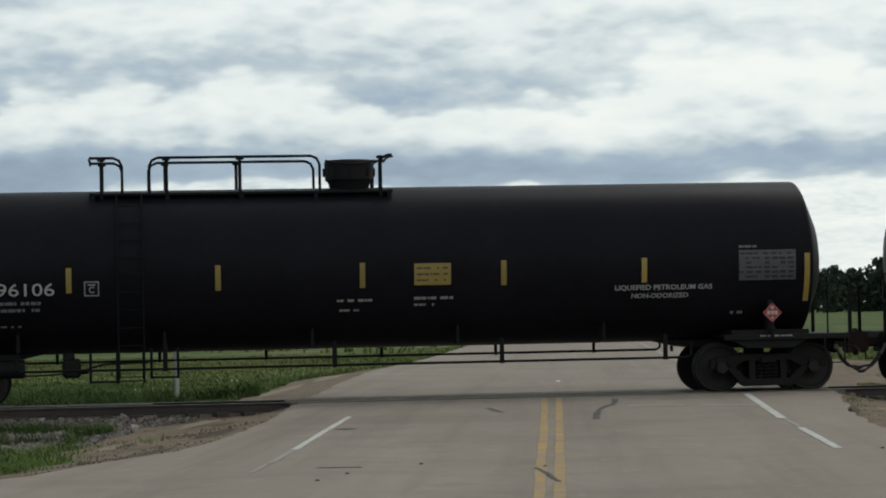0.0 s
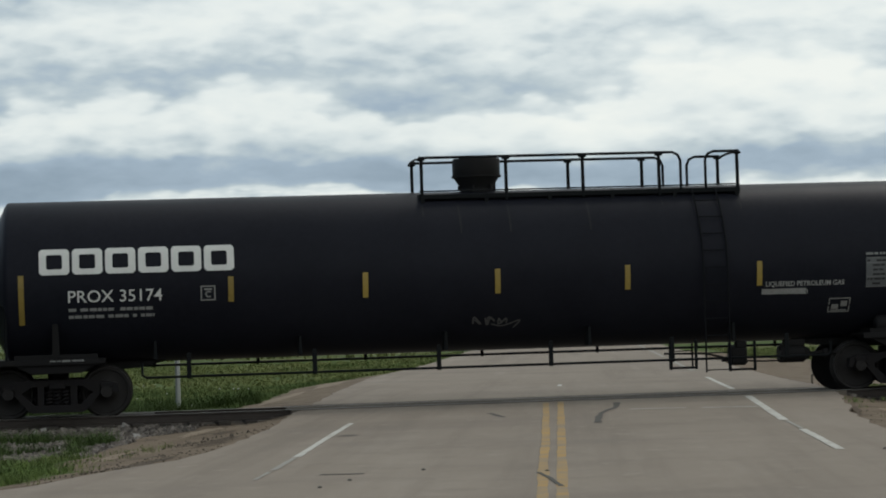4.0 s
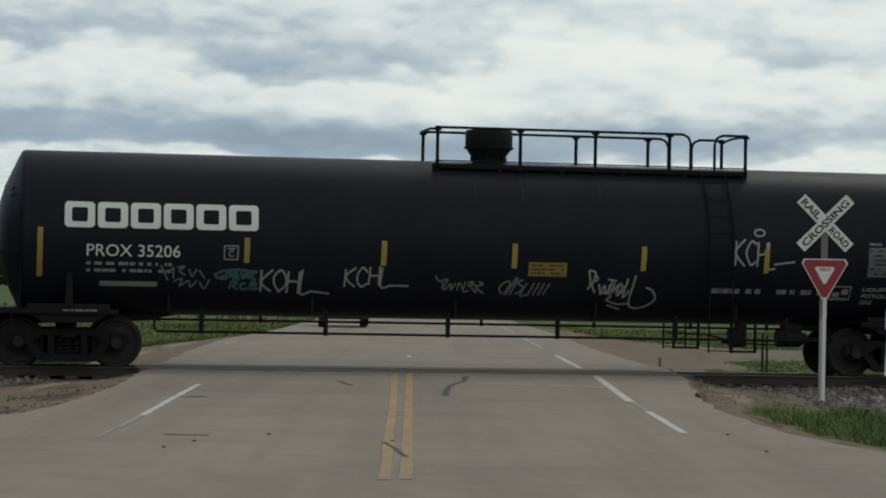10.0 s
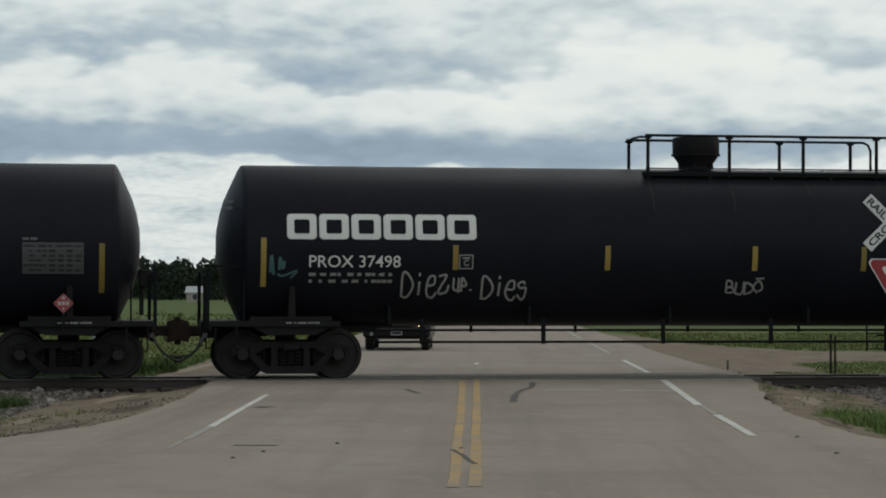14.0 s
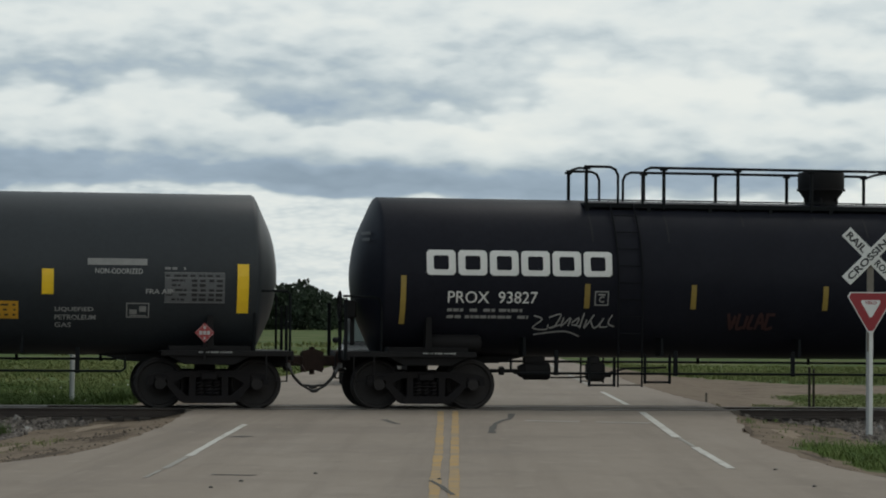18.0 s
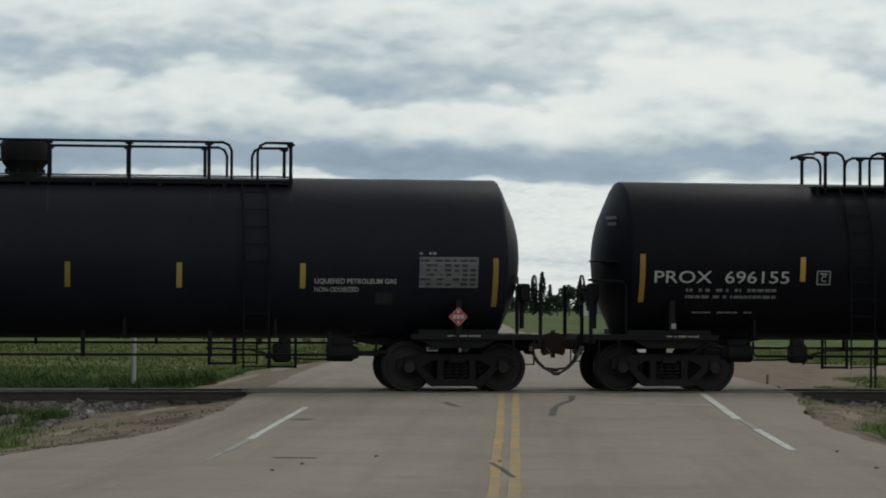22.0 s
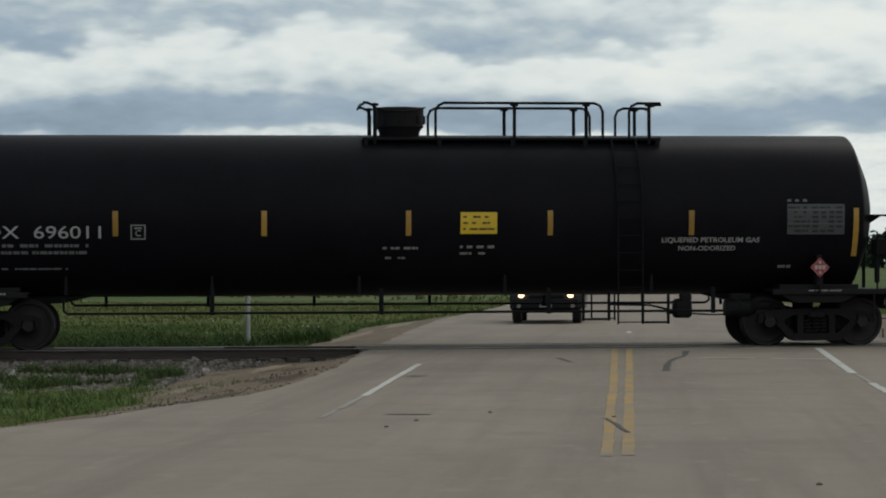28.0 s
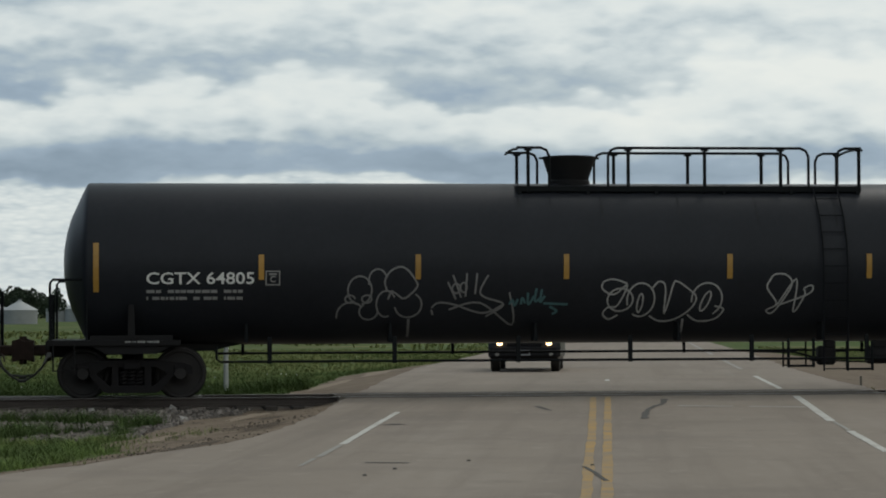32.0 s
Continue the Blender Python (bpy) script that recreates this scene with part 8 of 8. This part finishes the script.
# ---- road vehicles beyond the crossing ----
def vehicle(name, label, paint, tall, lights):
    v = thing(name, pose(0, 0, 0), label, "car", "waiting cars")
    W = 0.97
    # body shell from cross sections, nose at -y
    def shell(sections, nm, mat, parent, lab=""):
        vs, fs = [], []
        n = len(sections[0][1])
        for y, ring in sections:
            vs += [(x, y, z) for x, z in ring]
        for j in range(len(sections) - 1):
            for k in range(n):
                fs.append((j * n + k, j * n + (k + 1) % n, (j + 1) * n + (k + 1) % n, (j + 1) * n + k))
        fs += [tuple(range(n - 1, -1, -1)), tuple(range((len(sections) - 1) * n, len(sections) * n))]
        return part(nm, Geo().add(vs, fs).mesh(nm, mat, 35), parent, lab)

    def ring(w, z0, z1, c=0.08):
        return [(-w + c, z0), (w - c, z0), (w, z0 + c), (w, z1 - c), (w - c, z1), (-w + c, z1), (-w, z1 - c), (-w, z0 + c)]

    body = shell([(0.02, ring(W - 0.10, 0.42, 0.80)), (0.10, ring(W - 0.03, 0.34, 0.92)), (0.6, ring(W, 0.32, 1.00)), (1.35, ring(W, 0.30, 1.06)), (3.9, ring(W, 0.30, 1.08)), (4.5, ring(W - 0.02, 0.34, 1.05)), (4.62, ring(W - 0.08, 0.42, 0.95))], "body", paint, v)
    zr = 1.84 if tall else 1.46
    shell([(1.30, ring(W - 0.10, 1.02, 1.07, 0.02)), (2.05, ring(W - 0.19, 1.02, zr - 0.05, 0.06)), (2.6, ring(W - 0.18, 1.02, zr, 0.08)), (4.0, ring(W - 0.19, 1.02, zr - 0.03, 0.08)), (4.5, ring(W - 0.12, 1.02, 1.10, 0.03))], "cabin", paint, v)
    part("windscreen", Geo().add([(-0.74, 1.365, 1.115), (0.74, 1.365, 1.115), (0.66, 1.965, zr - 0.10), (-0.66, 1.965, zr - 0.10), (-0.74, 1.40, 1.10), (0.74, 1.40, 1.10), (0.66, 2.0, zr - 0.11), (-0.66, 2.0, zr - 0.11)], [(0, 1, 2, 3), (7, 6, 5, 4), (0, 4, 5, 1), (1, 5, 6, 2), (2, 6, 7, 3), (3, 7, 4, 0)]).mesh("windscreen", M["car_glass"]), v, "dark windscreen", pose(0, -0.02, 0.015))
    part("bumper", Geo().box((0, 0.06, 0.53), (1.84, 0.22, 0.36), 0.08).mesh("bumper", M["car_trim"] if tall else paint, 30), v)
    part("grille", Geo().box((0, 0.0, 0.74), (0.95, 0.06, 0.14), 0.03).mesh("grille", M["car_trim"]), v)
    p = part("number_plate", Geo().box((0, -0.06, 0.50), (0.32, 0.015, 0.14), 0.004).mesh("number_plate", M["plate"]), v, "pale number plate")
    part("plate_bars", Geo().box((0, -0.07, 0.50), (0.24, 0.004, 0.06)).mesh("plate_bars", M["car_trim"]), p)
    for s in (-1, 1):
        part("headlight", Geo().lathe([(-0.045, 0.02), (-0.04, 0.06), (0.02, 0.082), (0.10, 0.082)], "y", 16, (s * 0.64, 0.0, 0.76)).mesh("headlight", M["headlight"] if lights else M["lamp_dull"], 40), v, "lit headlight" if lights else "")
        part("fog_lamp", Geo().cyl((s * 0.70, -0.07, 0.47), (s * 0.70, 0.05, 0.47), 0.055, 12).mesh("fog_lamp", M["lamp_dull"], 40), v)
        part("mirror", Geo().box((s * 1.04, 1.55, 1.16), (0.20, 0.12, 0.15), 0.04).mesh("mirror", M["car_trim"], 30), v)
        if tall:
            part("roof_rail", Geo().tube([(s * 0.66, 2.2, zr - 0.02), (s * 0.66, 2.35, zr + 0.06), (s * 0.66, 3.8, zr + 0.06), (s * 0.66, 3.95, zr - 0.03)], 0.022, 6).mesh("roof_rail", M["car_trim"], 40), v)
        part("side_window", Geo().box((s * (W - 0.135), 3.0, 1.28), (0.06, 1.7, 0.28), 0.03).mesh("side_window", M["car_glass"]), v)
    if tall:
        part("roof_bar", Geo().tube([(-0.66, 2.5, zr + 0.07), (0.66, 2.5, zr + 0.07)], 0.02, 6).mesh("roof_bar", M["car_trim"], 40), v)
    wheels = []
    for y in (0.90, 3.65):
        for s in (-1, 1):
            w = part("wheel", Geo().lathe([(-0.115, 0.22), (-0.12, 0.32), (-0.09, 0.35), (0.09, 0.35), (0.12, 0.32), (0.115, 0.22)], "x", 24).mesh("wheel", M["rubber"], 40), v, "black tyre", pose(s * 0.79, y, 0.35))
            part("rim", Geo().lathe([(-0.10, 0.03), (-0.116, 0.21), (0.116, 0.21), (0.10, 0.03)], "x", 16).mesh("rim", M["galvanised"], 30), w)
            wheels.append((w, s * 0.79, y))
    return v, wheels


SUV = vehicle("suv", "dark grey-green sport utility vehicle with headlights on, waiting at the crossing", M["car_paint"], True, True)
SEDAN = vehicle("sedan", "white car waiting far behind the dark vehicle", M["car_white"], False, False)


# ---- all that moves ----
def motions():
    times = [0.5 * k for k in range(65)]
    for k, (car, wheels) in enumerate(CARS):
        length = TRAIN[k]["L"]
        # the first car runs ahead of the coupler that train_head() gives
        centre = length / 2 if k == 0 else -sum(c["L"] for c in TRAIN[1:k]) - length / 2

        def where(t):
            return train_head(t) + centre

        walk(car, [(t, TRACK @ pose(where(t), MID, 0)) for t in times])
        seen = [j / 30 for j in range(961) if -15.5 < where(j / 30) < 19.5 or -15.5 < where(j / 30) + 9 < 19.5 or -15.5 < where(j / 30) - 9 < 19.5]
        if not seen:
            continue
        first = where(seen[0])
        for w, x, rest in wheels:
            rows = [(t, rest @ pose(0, 0, 0, 0, math.degrees((where(t) - first) / 0.457), 0)) for t in seen]
            if seen[0] > 0.02:
                rows.insert(0, (0, rows[0][1]))
            if seen[-1] < 31.98:
                rows.append((32, rows[-1][1]))
            walk(w, rows)
    drive = [(0, -3.9, 195), (2, -3.8, 168), (4, -3.7, 143), (6, -3.6, 120), (8, -3.5, 108), (9, -3.45, 102), (10, -3.42, 95.5), (11, -3.3, 88), (11.5, -3.25, 84.5), (12.5, -3.05, 78), (13.5, -2.9, 72.5), (14.5, -2.8, 68.8), (15.5, -2.74, 66.6), (16.5, -2.72, 65.6), (17, -2.72, 65.5), (32, -2.72, 65.5)]
    follow = [(0, -4.4, 285), (4, -4.4, 228), (8, -4.3, 172), (10, -4.3, 147), (11, -4.3, 137), (12, -4.25, 129), (13, -4.15, 125), (14, -3.9, 124), (16, -3.65, 123.5), (18, -3.6, 123.5), (32, -3.6, 123.5)]
    for (v, wheels), rows in ((SUV, drive), (SEDAN, follow)):
        walk(v, [(t, pose(x, y, -0.012)) for t, x, y in rows])
        times_v = [j / 10 for j in range(0, 175)]
        ys = np.interp(times_v, [r[0] for r in rows], [r[2] for r in rows])
        turn, last = [], 0.0
        for j, t in enumerate(times_v):
            if j:
                last += min(85.0, math.degrees((ys[j - 1] - ys[j]) / 0.35))
            turn.append(last)
        for w, x, y in wheels:
            walk(w, [(t, pose(x, y, 0.35, a)) for t, a in zip(times_v, turn)] + [(32, pose(x, y, 0.35, turn[-1]))])


motions()
